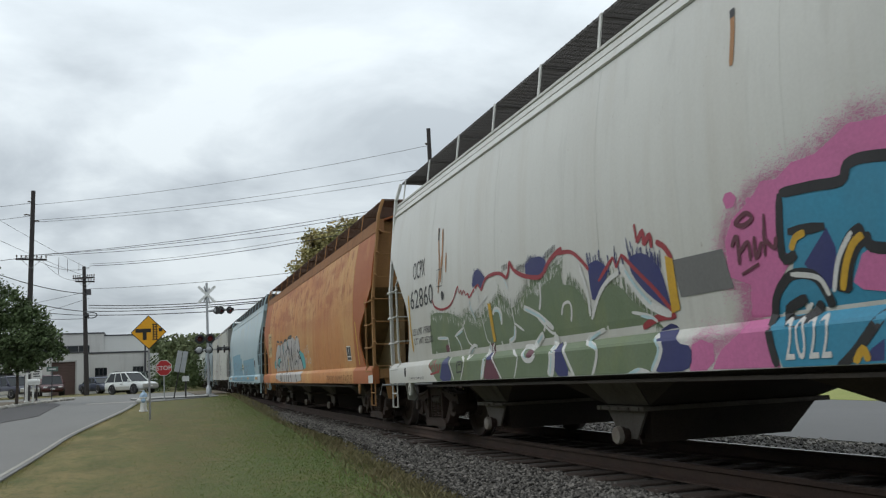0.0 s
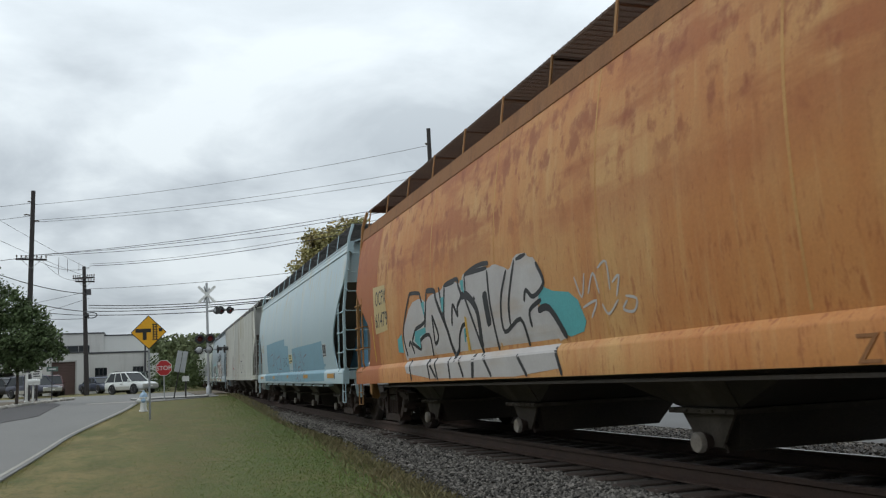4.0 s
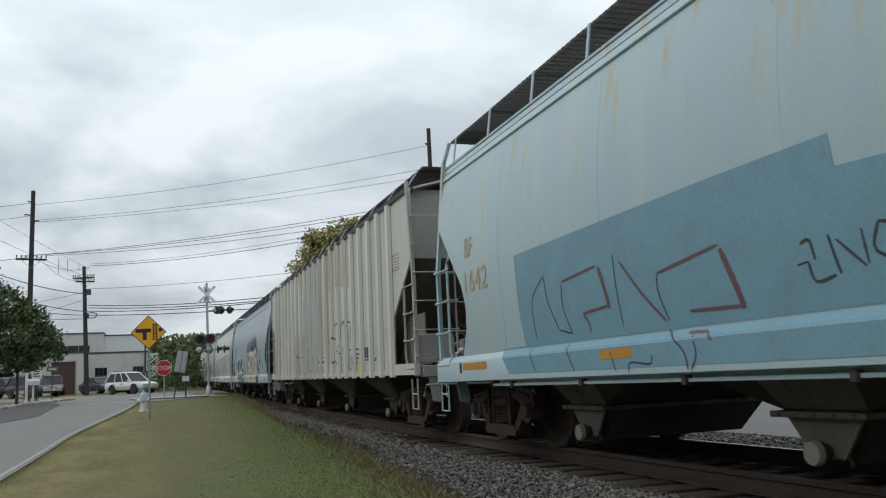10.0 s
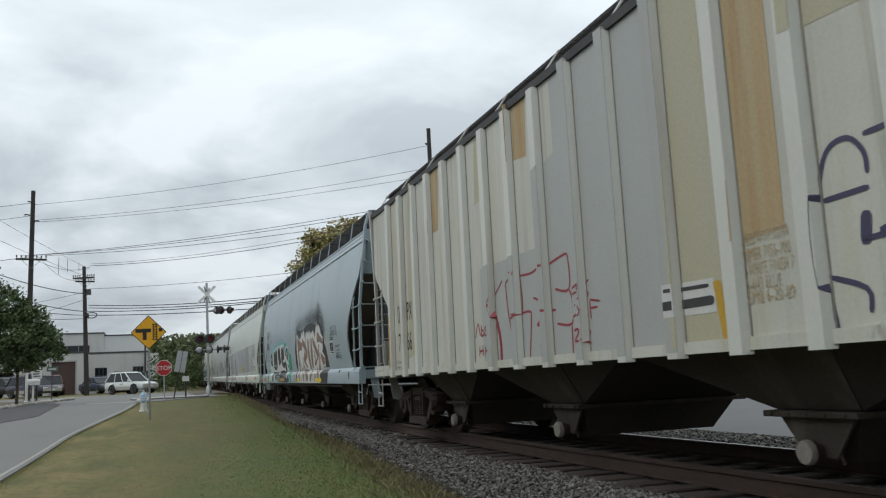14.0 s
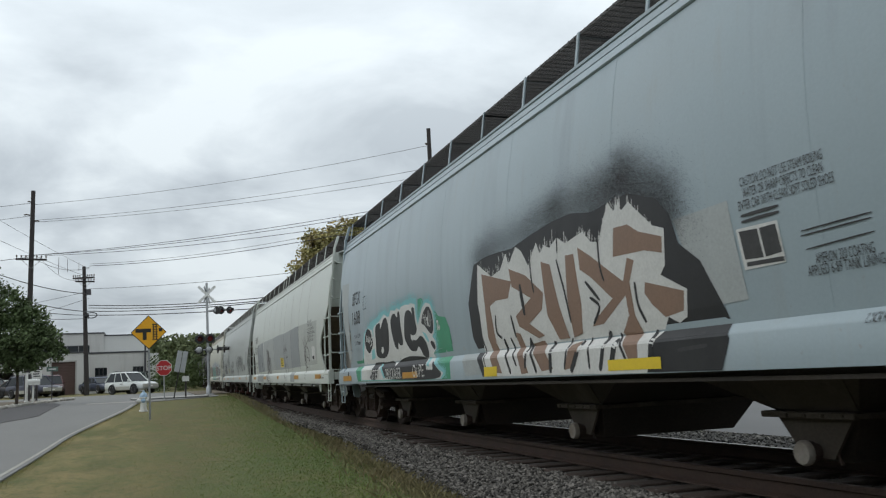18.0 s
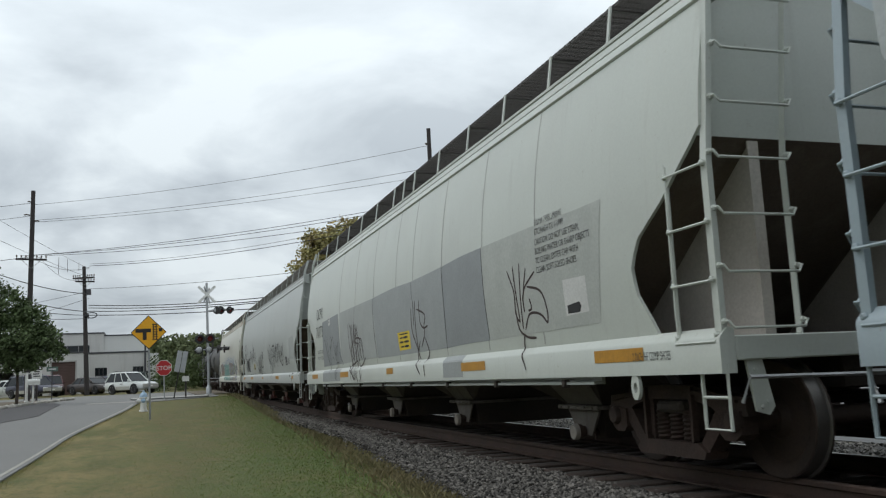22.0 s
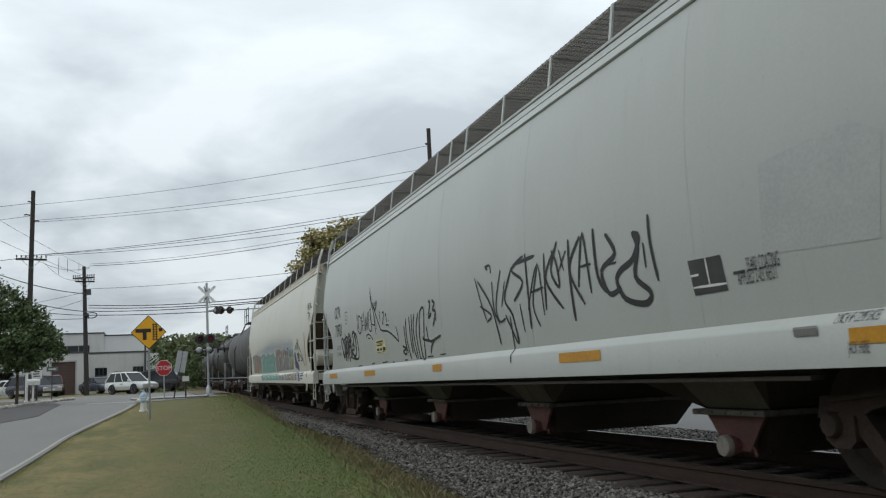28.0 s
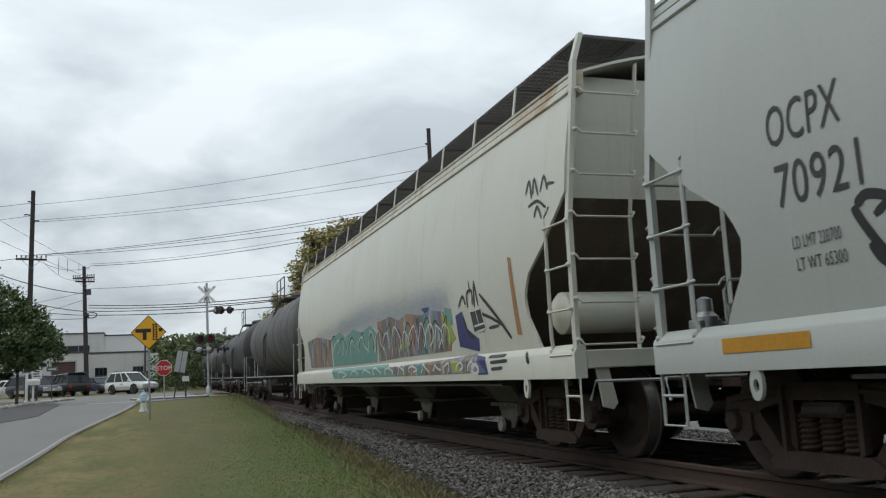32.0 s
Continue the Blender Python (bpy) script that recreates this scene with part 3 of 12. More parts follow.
def frame_shape(bm, sd):
    """The cast side frame of a truck: a top chord, pedestals, diagonals to a low spring seat."""
    x0, x1 = sd * 1.02, sd * 1.18
    top = [(-1.12, 0.50), (-1.08, 0.64), (-0.72, 0.67), (-0.36, 0.735), (0.36, 0.735), (0.72, 0.67), (1.08, 0.64), (1.12, 0.50), (0.78, 0.48), (0.62, 0.56), (0.36, 0.615), (-0.36, 0.615), (-0.62, 0.56), (-0.78, 0.48)]
    prism(bm, top, "x", x0, x1)
    for k in (-1, 1):
        prism(bm, [(k * 0.70, 0.55), (k * 0.86, 0.50), (k * 0.52, 0.17), (k * 0.36, 0.17)], "x", x0 + sd * 0.004, x1 - sd * 0.004)
        prism(bm, [(k * 0.30, 0.62), (k * 0.42, 0.62), (k * 0.36, 0.3), (k * 0.30, 0.26)], "x", x0 + sd * 0.01, x1 - sd * 0.012)
        prism(bm, [(k * 0.76, 0.52), (k * 1.04, 0.54), (k * 1.04, 0.36), (k * 0.96, 0.31), (k * 0.82, 0.31), (k * 0.76, 0.36)], "x", x0 + sd * 0.02, x1 + sd * 0.02)
    prism(bm, [(-0.52, 0.14), (0.52, 0.14), (0.56, 0.2), (0.44, 0.265), (-0.44, 0.265), (-0.56, 0.2)], "x", x0 - sd * 0.03, x1 + sd * 0.03)
    # ribs that stiffen the top chord and the column guides
    for k in (-1, 1):
        prism(bm, [(k * 0.36, 0.72), (k * 0.4, 0.72), (k * 0.4, 0.28), (k * 0.36, 0.26)], "x", x1 - sd * 0.02, x1 + sd * 0.035)
        prism(bm, [(k * 0.40, 0.69), (k * 1.0, 0.625), (k * 1.0, 0.6), (k * 0.40, 0.66)], "x", x1 - sd * 0.01, x1 + sd * 0.03)
    for v in bm.verts:
        v.co.y *= 0.93


def coil_shape(bm, sd):
    """One spring: an outer coil round a stout inner one."""
    for r, w in ((0.075, 0.02), (0.038, 0.015)):
        n = 7 if r > 0.05 else 9
        pts = [(sd * 1.09 + r * math.cos(i / 8 * 2 * math.pi), r * math.sin(i / 8 * 2 * math.pi), 0.27 + 0.26 * i / (8 * n)) for i in range(8 * n + 1)]
        tube(bm, pts, w, 4)


TRUCK_ME = {}


def truck_meshes():
    iron = [M["truck_iron"]]
    TRUCK_ME["wheelset"] = mesh_of(wheelset_shape, "wheelset", [M["wheel"], M["tread"]], True)
    for sd in (-1, 1):
        TRUCK_ME["frame", sd] = mesh_of(lambda b: frame_shape(b, sd), "side_frame", iron)
        TRUCK_ME["spring", sd] = mesh_of(lambda b: coil_shape(b, sd), "coil_spring", [M["truck_iron"]], True)
        TRUCK_ME["cap", sd] = mesh_of(lambda b: lathe(b, [(0.02, sd * 0.08), (0.07, sd * 0.075), (0.085, sd * 0.05), (0.09, 0.0)], "x", (sd * 1.17, 0, WHEEL_R), 10), "bearing_cap", [M["wheel"]], True)
    TRUCK_ME["bolster"] = mesh_of(lambda b: (box(b, -1.2, -0.2, 0.5, 1.2, 0.2, 0.6, 0.03), box(b, -0.85, -0.62, 0.3, 0.85, -0.52, 0.42, 0.015), box(b, -0.85, 0.52, 0.3, 0.85, 0.62, 0.42, 0.015)), "bolster", [M["under"]])


WHEELSETS = []


def truck(car, y, keyed=True):
    t = new("truck")
    t.parent = car
    t.location = (0, y, 0)
    tagged(t, "rusty two-axle truck with coil springs")
    for k in (-0.89, 0.89):
        w = part_of("wheelset", TRUCK_ME["wheelset"], None, t)
        w.location = (0, k, WHEEL_R)
        if keyed:
            WHEELSETS.append((w, k))
    for sd in (-1, 1):
        part_of("side_frame", TRUCK_ME["frame", sd], None, t)
        for k in (-0.2, 0.0, 0.2):
            if keyed:
                part_of("coil_spring", TRUCK_ME["spring", sd], None, t).location = (0, k, 0)
        for k in (-0.89, 0.89):
            part_of("bearing_cap", TRUCK_ME["cap", sd], None, t).location = (0, k, 0)
    part_of("bolster", TRUCK_ME["bolster"], None, t)
    return t


def coupler(car, yend, k, mat):
    bm = bmesh.new()
    box(bm, -0.09, min(yend, yend + k * 0.34), 0.74, 0.09, max(yend, yend + k * 0.34), 0.9, 0.02)
    prism(bm, [(-0.16, yend + k * 0.30), (0.13, yend + k * 0.30), (0.17, yend + k * 0.46), (0.05, yend + k * 0.60), (-0.02, yend + k * 0.52), (-0.14, yend + k * 0.56)], "z", 0.69, 0.95)
    part("coupler", bm, M["truck_iron"], car)
    bm = bmesh.new()
    tube(bm, [(0.25, yend, 0.8), (0.3, yend + k * 0.25, 0.62), (0.26, yend + k * 0.45, 0.42), (0.15, yend + k * 0.6, 0.36)], 0.03, 6)
    part("air_hose", bm, M["black"], car, "black rubber air hose", True)
    bm = bmesh.new()
    tube(bm, [(-1.45, yend + k * 0.02, 0.62), (-1.43, yend + k * 0.1, 0.80), (-0.2, yend + k * 0.14, 0.78)], 0.016, 5)
    part("uncoupling_lever", bm, M["galv"], car)


CARS = []


def brake_gear(car, y, k, mat):
    """Hand-brake wheel, gear housing, valve and pipes on the end platform."""
    bm = bmesh.new()
    ring = [(-0.5 + 0.29 * math.cos(a), y, 1.95 + 0.29 * math.sin(a)) for a in [2 * math.pi * i / 24 for i in range(25)]]
    tube(bm, ring, 0.022, 6)
    rim_ = part("brake_wheel", bm, M["under"], car, "iron hand-brake wheel", True)
    for i in range(6):
        a = math.pi * i / 3
        part("spoke", tube(bmesh.new(), [(-0.5, y, 1.95), (-0.5 + 0.28 * math.cos(a), y, 1.95 + 0.28 * math.sin(a))], 0.014, 5), M["under"], rim_)
    bm = bmesh.new()
    box(bm, -0.68, min(y - k * 0.26, y - k * 0.08), 1.72, -0.32, max(y - k * 0.26, y - k * 0.08), 2.2, 0.04)
    part("brake_housing", bm, M["truck_iron"], car)
    bm = bmesh.new()
    tube(bm, [(-1.05, y, 1.05), (-1.05, y, 1.35), (-0.6, y, 1.5), (-0.5, y, 1.75)], 0.02, 6)
    tube(bm, [(-1.3, y, 1.2), (-0.9, y - k * 0.1, 1.2), (0.2, y - k * 0.1, 1.25)], 0.018, 6)
    part("brake_pipe", bm, mat, car, "bent steel pipe", True)
    bm = bmesh.new()
    lathe(bm, [(0.02, 0.0), (0.09, 0.02), (0.1, 0.16), (0.06, 0.2), (0.06, 0.3), (0.02, 0.32)], "z", (-1.28, y, 1.1), 10)
    box(bm, -1.4, y - 0.07, 1.16, -1.17, y + 0.07, 1.24, 0.01)
    part("brake_valve", bm, M["galv"], car, "grey brake valve", True)
    bm = bmesh.new()
    lathe(bm, [(0.02, -0.3), (0.13, -0.28), (0.19, -0.2), (0.19, 0.22), (0.13, 0.28), (0.02, 0.3)], "x", (-0.2, y - k * 0.3, 1.32), 16)
    part("air_reservoir", bm, M["under"], car, smooth=True)
    for i, (x, z) in enumerate(((-1.12, 1.55), (-0.95, 1.42), (-0.8, 1.6))):
        bm = bmesh.new()
        tube(bm, [(x, y - k * 0.05, 1.02), (x, y - k * 0.05, z - 0.08), (x + 0.05, y - k * 0.05, z), (x + 0.2, y - k * 0.12, z), (x + 0.28, y - k * 0.15, z - 0.12), (x + 0.28, y - k * 0.15, 1.02)], 0.014, 6)
        part("air_pipe", bm, M["galv"] if i else mat, car, "bent grey air pipe", True)


def hopper(front, back, paint_, name_label, kind="round", eave=EAVE, steel=None, dark=None, ribs=(), panel_lines=7, cut=None, wide_end=True, board=None, tank=False, sill_lip=True, cap=None, seam_mat=None, chute=None, gear=False, post_mat=None, lip=None, pockets=(-5.6, -1.9, 1.9, 5.6), web=None, web_top=None, lugs=True, holes=(), gate=None, edge=None, plain=False, seams=()):
    """A covered hopper car between two ends given as metres down the line at 0 s."""
    L = back - front
    car = thing("hopper_car", name_label, "hopper car", group="cars of the freight train")
    CARS.append((car, (front + back) / 2))
    h = L / 2
    steel = steel or paint_
    dark = dark or M["under"]
    table = CUT_STRAIGHT if kind == "ribbed" else (cut or CUT_LOW)
    z0 = 1.0 if kind == "ribbed" else SILL1
    ztop = eave - (0.0 if kind == "ribbed" else 0.22)
    # side sheets, with the cut-away at both ends
    for sd in (-1, 1):
        def fn(u, v):
            z = z0 + (ztop - z0) * v
            e = h - cut_at(z, table)
            return (sd * sidex(z, kind), -e + 2 * e * u, z)
        bm = bmesh.new()
        sheet(bm, fn, 2, 22, (-sd * 0.03, 0, 0))
        part("side_sheet", bm, paint_, car, smooth=True)
        if kind != "ribbed":
            bm = bmesh.new()
            x = lambda z: sd * (sidex(z, kind) + 0.012)
            prof = [(x(eave - 0.22), eave - 0.235), (x(eave - 0.22) + sd * 0.012, eave - 0.22), (x(eave - 0.14), eave - 0.135), (x(eave - 0.13) - sd * 0.02, eave - 0.128), (x(eave - 0.12), eave - 0.118), (x(eave - 0.05), eave - 0.045), (x(eave - 0.05) - sd * 0.02, eave - 0.04), (x(eave) + sd * 0.02, eave - 0.03), (x(eave) + sd * 0.02, eave), (x(eave) - sd * 0.09, eave + 0.015), (x(eave) - sd * 0.09, eave - 0.235)]
            if plain:
                prof = [(x(eave - 0.22), eave - 0.235), (x(eave - 0.2) + sd * 0.004, eave - 0.2), (x(eave) + sd * 0.025, eave - 0.03), (x(eave) + sd * 0.025, eave), (x(eave) - sd * 0.09, eave + 0.015), (x(eave) - sd * 0.09, eave - 0.235)]
            prism(bm, prof, "y", -h + 0.06, h - 0.06)
            part("top_chord", bm, cap or paint_, car, smooth=True)
            bm = bmesh.new()
            o = sd * HALF
            prism(bm, [(o - sd * 0.13, SILL0), (o, SILL0), (o, SILL0 + 0.012), (o, SILL1 - 0.075), (o - sd * 0.012, SILL1 - 0.05), (o - sd * 0.075, SILL1 + 0.012), (o - sd * 0.13, SILL1 + 0.012)], "y", -h, h)
            part("side_sill", bm, paint_, car, smooth=True)
            if sill_lip:
                bm = bmesh.new()
                prism(bm, [(o - sd * 0.17, SILL0 - 0.072), (o - sd * 0.05, SILL0 - 0.072), (o - sd * 0.05, SILL0 - 0.044), (o - sd * 0.135, SILL0 - 0.044), (o - sd * 0.135, SILL0 + 0.02), (o - sd * 0.17, SILL0 + 0.02)], "y", -h + 2.0, h - 2.0)
                part("sill_flange", bm, lip or M["under"], car)
                if lip:
                    for i in range(8):
                        y = -h + 2.6 + (2 * h - 5.2) * i / 7
                        part("flange_clip", box(bmesh.new(), min(o - sd * 0.02, o - sd * 0.09), y - 0.03, SILL0 - 0.1, max(o - sd * 0.02, o - sd * 0.09), y + 0.03, SILL0 - 0.02, 0.008), M["under"], car)
        else:
            bm = bmesh.new()
            o = sd * HALF
            prism(bm, [(o - sd * 0.1, 0.96), (o - sd * 0.012, 0.96), (o - sd * 0.012, 1.05), (o - sd * 0.1, 1.05)], "y", -h + 1.28, h - 1.28)
            for k in (-1, 1):
                a, b = sorted((k * (h - 1.275), k * h))
                box(bm, min(o, o - sd * 0.1), a, 0.96, max(o, o - sd * 0.1), b, 1.14)
            part("side_sill", bm, paint_, car)
            bm = bmesh.new()
            prism(bm, [(o - sd * 0.12, eave - 0.06), (o + sd * 0.0, eave - 0.06), (o + sd * 0.0, eave + 0.03), (o - sd * 0.12, eave + 0.06)], "y", -h + 0.08, h - 0.08)
            part("top_chord", bm, M["black"], car)
            for y in ribs:
                bm = bmesh.new()
                prism(bm, [(y - 0.105, sd * (HALF - 0.035)), (y - 0.07, sd * (HALF + 0.035)), (y + 0.07, sd * (HALF + 0.035)), (y + 0.105, sd * (HALF - 0.035))], "z", 0.93, eave - 0.05)
                for v in bm.verts:
                    v.co = Vector((v.co.y, v.co.x, v.co.z))
                part("side_post", bm, post_mat or paint_, car)
                xs_ = sorted((sd * (HALF - 0.04), sd * (HALF - 0.024)))
                part("post_seam", box(bmesh.new(), xs_[0], y - 0.122, 0.98, xs_[1], y - 0.108, eave - 0.06), M["seam_d"], car)
        # vertical weld seams between the side panels
        if kind != "ribbed":
            for y in [-h + 2 * h * i / panel_lines for i in range(1, panel_lines)] + ([-7.24, 7.08] if plain else []) if not seams else seams:
                bm = bmesh.new()
                def seam(u, v):
                    z = SILL1 + 0.03 + (ztop - SILL1 - 0.05) * v
                    return (sd * (sidex(z, kind) + 0.002), y - 0.014 + 0.028 * u, z)
                sheet(bm, seam, 1, 12, (-sd * 0.01, 0, 0))
                part("weld_seam", bm, seam_mat or paint_, car, smooth=True)
    # roof
    bm = bmesh.new()
    ex = sidex(eave, kind) - 0.03
    sheet(bm, lambda u, v: (-ex + 2 * ex * v, -h + 0.08 + (2 * h - 0.16) * u, eave + 0.27 * math.sin(math.pi * v) + 0.005), 2, 12, (0, 0, -0.03))
    part("roof", bm, paint_, car, smooth=True)
    for i in range(6):
        y0 = -h + 1.4 + (2 * h - 2.8) * i / 6
        part("hatch_cover", box(bmesh.new(), -0.3, y0 + 0.2, eave + 0.24, 0.3, y0 + 2.2, eave + 0.34, 0.03), steel, car)
    # running boards with their brackets, at the roof's edge
    bx0, bx1, bz = (HALF - 1.05, HALF - 0.34, eave + 0.40) if kind != "ribbed" else (HALF - 0.9, HALF - 0.3, eave + 0.36)
    nb = max(8, int(round(L / 1.33)))
    post_me = None
    for sd in (-1, 1):
        bm = bmesh.new()
        for i in range(22):
            x = sd * (bx0 + (bx1 - bx0) * (i + 0.5) / 22)
            box(bm, x - 0.004, -h + 0.1, bz - 0.022, x + 0.004, h - 0.1, bz + 0.01)
        for i in range(nb * 11):
            y = -h + 0.14 + (2 * h - 0.28) * i / (nb * 11 - 1)
            box(bm, min(sd * bx0, sd * bx1), y - 0.006, bz - 0.016, max(sd * bx0, sd * bx1), y + 0.006, bz + 0.006)
        part("running_board", bm, board or M["grating"], car, "grey steel grating walkway")
        for i in range(nb):
            y = -h + 0.35 + (2 * h - 0.7) * i / (nb - 1)
            bm = bmesh.new()
            for (xa, za), (xb, zb) in (((ex + 0.02, eave - 0.01), (bx1 + 0.006, bz + 0.0)),):
                box(bm, -0.008, -0.022, 0, 0.008, 0.022, math.hypot(xb - xa, zb - za), m=Matrix.Translation((sd * xa, 0, za)) @ Matrix.Rotation(sd * math.atan2(xb - xa, zb - za), 4, "Y"))
            box(bm, min(sd * bx0, sd * bx1), -0.02, bz - 0.05, max(sd * bx0, sd * bx1), 0.02, bz - 0.036, 0, 1)
            if post_me is None or sd not in post_me:
                post_me = post_me or {}
                post_me[sd] = part("walkway_bracket", bm, [steel, board or M["grating"]], car).data
                ob = None
                car.children[-1].location = (0, y, 0)
            else:
                bm.free()
                part_of("walkway_bracket", post_me[sd], None, car).location = (0, y, 0)
    for k in (-1, 1):
        bm = bmesh.new()
        a, b = sorted((k * (h - 0.75), k * (h - 0.1)))
        for i in range(16):
            y = a + (b - a) * i / 15
            box(bm, -bx1, y - 0.005, bz - 0.02, bx1, y + 0.005, bz + 0.012)
        for i in range(9):
            x = -bx1 + 2 * bx1 * i / 8
            box(bm, x - 0.01, a, bz - 0.028, x + 0.01, b, bz - 0.016)
        part("end_walkway", bm, board or M["grating"], car)
    # ends: bulkhead, slope sheet, end sill, posts, ladders
    zs = table[-1][0]
    for k in (-1, 1):
        ye = k * (h - 0.16)
        bm = bmesh.new()
        def bulk(u, v):
            z = zs + (eave + 0.02 - zs) * v
            x = sidex(min(z, eave), kind) - 0.035
            return (-x + 2 * x * u, ye - k * 0.12, z)
        sheet(bm, bulk, 4, 6, (0, -k * 0.02, 0))
        part("end_bulkhead", bm, steel, car)
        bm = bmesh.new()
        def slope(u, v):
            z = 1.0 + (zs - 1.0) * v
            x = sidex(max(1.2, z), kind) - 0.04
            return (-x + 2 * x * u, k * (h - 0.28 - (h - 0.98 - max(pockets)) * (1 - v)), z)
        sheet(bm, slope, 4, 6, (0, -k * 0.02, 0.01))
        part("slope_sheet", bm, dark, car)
        # upright plates under the slope sheet, with an edge flange at the open end
        run_in = h - 0.98 - max(pockets)
        wt_ = web_top or zs - 0.02
        for sd in (-1, 1):
            if (gear and k > 0) or (tank and k < 0):
                continue
            xw = sd * (0.9 if kind != "ribbed" else 1.28)
            yt = k * (h - 0.3 - run_in * (zs - wt_) / (zs - 1.0))
            bm = bmesh.new()
            prism(bm, [(k * (h - 0.3), 1.02), (k * (h - 0.3), wt_), (yt - k * 0.001, wt_), (k * (h - 0.32 - run_in), 1.02)], "x", xw - 0.008, xw + 0.008)
            part("shear_plate", bm, web or dark, car)
            if kind != "ribbed":
                bm = bmesh.new()
                box(bm, xw - 0.05, *sorted((k * (h - 0.3), k * (h - 0.285)))[:1], 1.02, xw + 0.05, sorted((k * (h - 0.3), k * (h - 0.285)))[1], wt_)
                part("plate_flange", bm, edge or web or dark, car)
        if kind == "ribbed":
            bm = bmesh.new()
            a, b = sorted((k * (h - 0.2), k * (h - 0.23)))
            box(bm, -1.45, a, 1.14, -0.85, b, 1.6, 0.01)
            part("end_panel", bm, steel, car)
        bm = bmesh.new()
        a, b = sorted((k * h, k * (h - 0.16)))
        box(bm, -HALF + 0.14, a, 0.92, HALF - 0.14, b - k * 0.0, 1.1, 0.01)
        part("end_sill", bm, steel, car)
        bm = bmesh.new()
        box(bm, -HALF + 0.1, *sorted((k * (h - 0.17), k * (h - 1.5)))[:1], 0.98, HALF - 0.1, sorted((k * (h - 0.17), k * (h - 1.5)))[1], 1.02)
        part("end_platform", bm, M["under"], car)
        if tank and k < 0:
            bm = bmesh.new()
            lathe(bm, [(0.02, -0.62), (0.15, -0.6), (0.22, -0.54), (0.22, 0.5), (0.15, 0.56), (0.02, 0.58)], "x", (-0.85, k * (h - 0.62), 1.5), 18)
            part("air_reservoir", bm, steel, car, smooth=True)
        for sd in (-1, 1):
            xo = sd * (HALF - 0.06)
            tx = sd * (sidex(eave, kind) + 0.0)
            bm = bmesh.new()
            pts = [(xo, k * (h - 0.05), 0.95), (xo, k * (h - 0.05), 2.4), (tx + sd * 0.035, k * (h - 0.05), eave + 0.08)]
            if kind != "ribbed":
                pts += [(sd * (bx1 + 0.02), k * (h - 0.05), bz - 0.02)]
            for a, b in zip(pts, pts[1:]):
                A, B = Vector(a), Vector(b)
                dx = (B - A).x
                bmesh.ops.create_cube(bm, size=1, matrix=Matrix.Translation((A + B) / 2) @ Matrix.Rotation(math.atan2(dx, (B - A).z), 4, "Y") @ Matrix.Diagonal((0.05, 0.075, (B - A).length + 0.02, 1)))
            part("corner_post", bm, steel, car)
            bm = bmesh.new()
            xi = xo - sd * 0.69
            pts = [(xi, k * (h - 0.05), 1.1), (xi, k * (h - 0.05), 2.4), (tx - sd * 0.69, k * (h - 0.05), eave + 0.1)]
            for a, b in zip(pts, pts[1:]):
                A, B = Vector(a), Vector(b)
                bmesh.ops.create_cube(bm, size=1, matrix=Matrix.Translation((A + B) / 2) @ Matrix.Rotation(math.atan2((B - A).x, (B - A).z), 4, "Y") @ Matrix.Diagonal((0.012, 0.06, (B - A).length + 0.02, 1)))
            part("ladder_post", bm, steel, car)
            for i in range(8):
                z = (1.15 if i == 0 else 1.13 + 0.425 * i) if kind != "ribbed" else 1.2 + 0.455 * i
                if z > eave - 0.05:
                    break
                f = max(0, (z - 2.4) / (eave - 2.4))
                a, b = xo + (tx - xo) * f, xi + (tx - xo) * f
                bm = bmesh.new()
                yo = k * (h + 0.035)
                dip = 0.05 if kind != "ribbed" or i == 0 else 0.0
                tube(bm, [(a, k * (h - 0.02), z + dip), (a, yo + k * 0.01, z + dip), (a - sd * 0.035, yo + k * 0.02, z), (b + sd * 0.035, yo + k * 0.02, z), (b, yo + k * 0.01, z + dip), (b, k * (h - 0.02), z + dip)], 0.0115, 6)
                for q in (a, b):
                    lathe(bm, [(0.024, 0.0), (0.024, k * 0.022), (0.012, k * 0.03)], "y", (q, k * (h - 0.012), z + dip), 6)
                part("end_rung", bm, steel, car, smooth=True)
            ys_ = k * (h - 0.56)
            bm = bmesh.new()
            tube(bm, [(xo + sd * 0.01, ys_, 1.06), (xo + sd * 0.01, ys_, 1.16), (xo + sd * 0.03, ys_ + k * 0.02, 1.24), (xo + sd * 0.03, ys_ + k * 0.02, 2.46), (xo + sd * 0.01, ys_ - k * 0.03, 2.55), (xo - sd * 0.02, ys_ - k * 0.06, 2.62)], 0.02, 6)
            part("side_ladder_post", bm, steel, car, smooth=True)
            for z in (1.1, 1.5, 1.93, 2.37):
                bm = bmesh.new()
                lo = 0.0 if z > 1.2 else -0.04
                tube(bm, [(xo, k * (h - 0.03), z + 0.02), (xo + sd * 0.06, k * (h - 0.05), z + lo), (xo + sd * 0.06, ys_ + k * 0.02, z + lo), (xo + sd * 0.02, ys_ - k * 0.02, z + 0.02)], 0.0115, 6)
                for q in (k * (h - 0.05), ys_ + k * 0.02):
                    lathe(bm, [(0.026, sd * 0.02), (0.026, sd * 0.05), (0.014, sd * 0.06)], "x", (xo, q, z + 0.01), 6)
                part("side_rung", bm, steel, car, smooth=True)
            bm = bmesh.new()
            xa = sd * (HALF - 0.05)
            ya, yb = k * (h - 0.01), k * (h - 0.31)
            tube(bm, [(xa, ya, 0.9), (xa, ya, 0.43), (xa, yb, 0.43), (xa, yb, 0.9)], 0.016, 6)
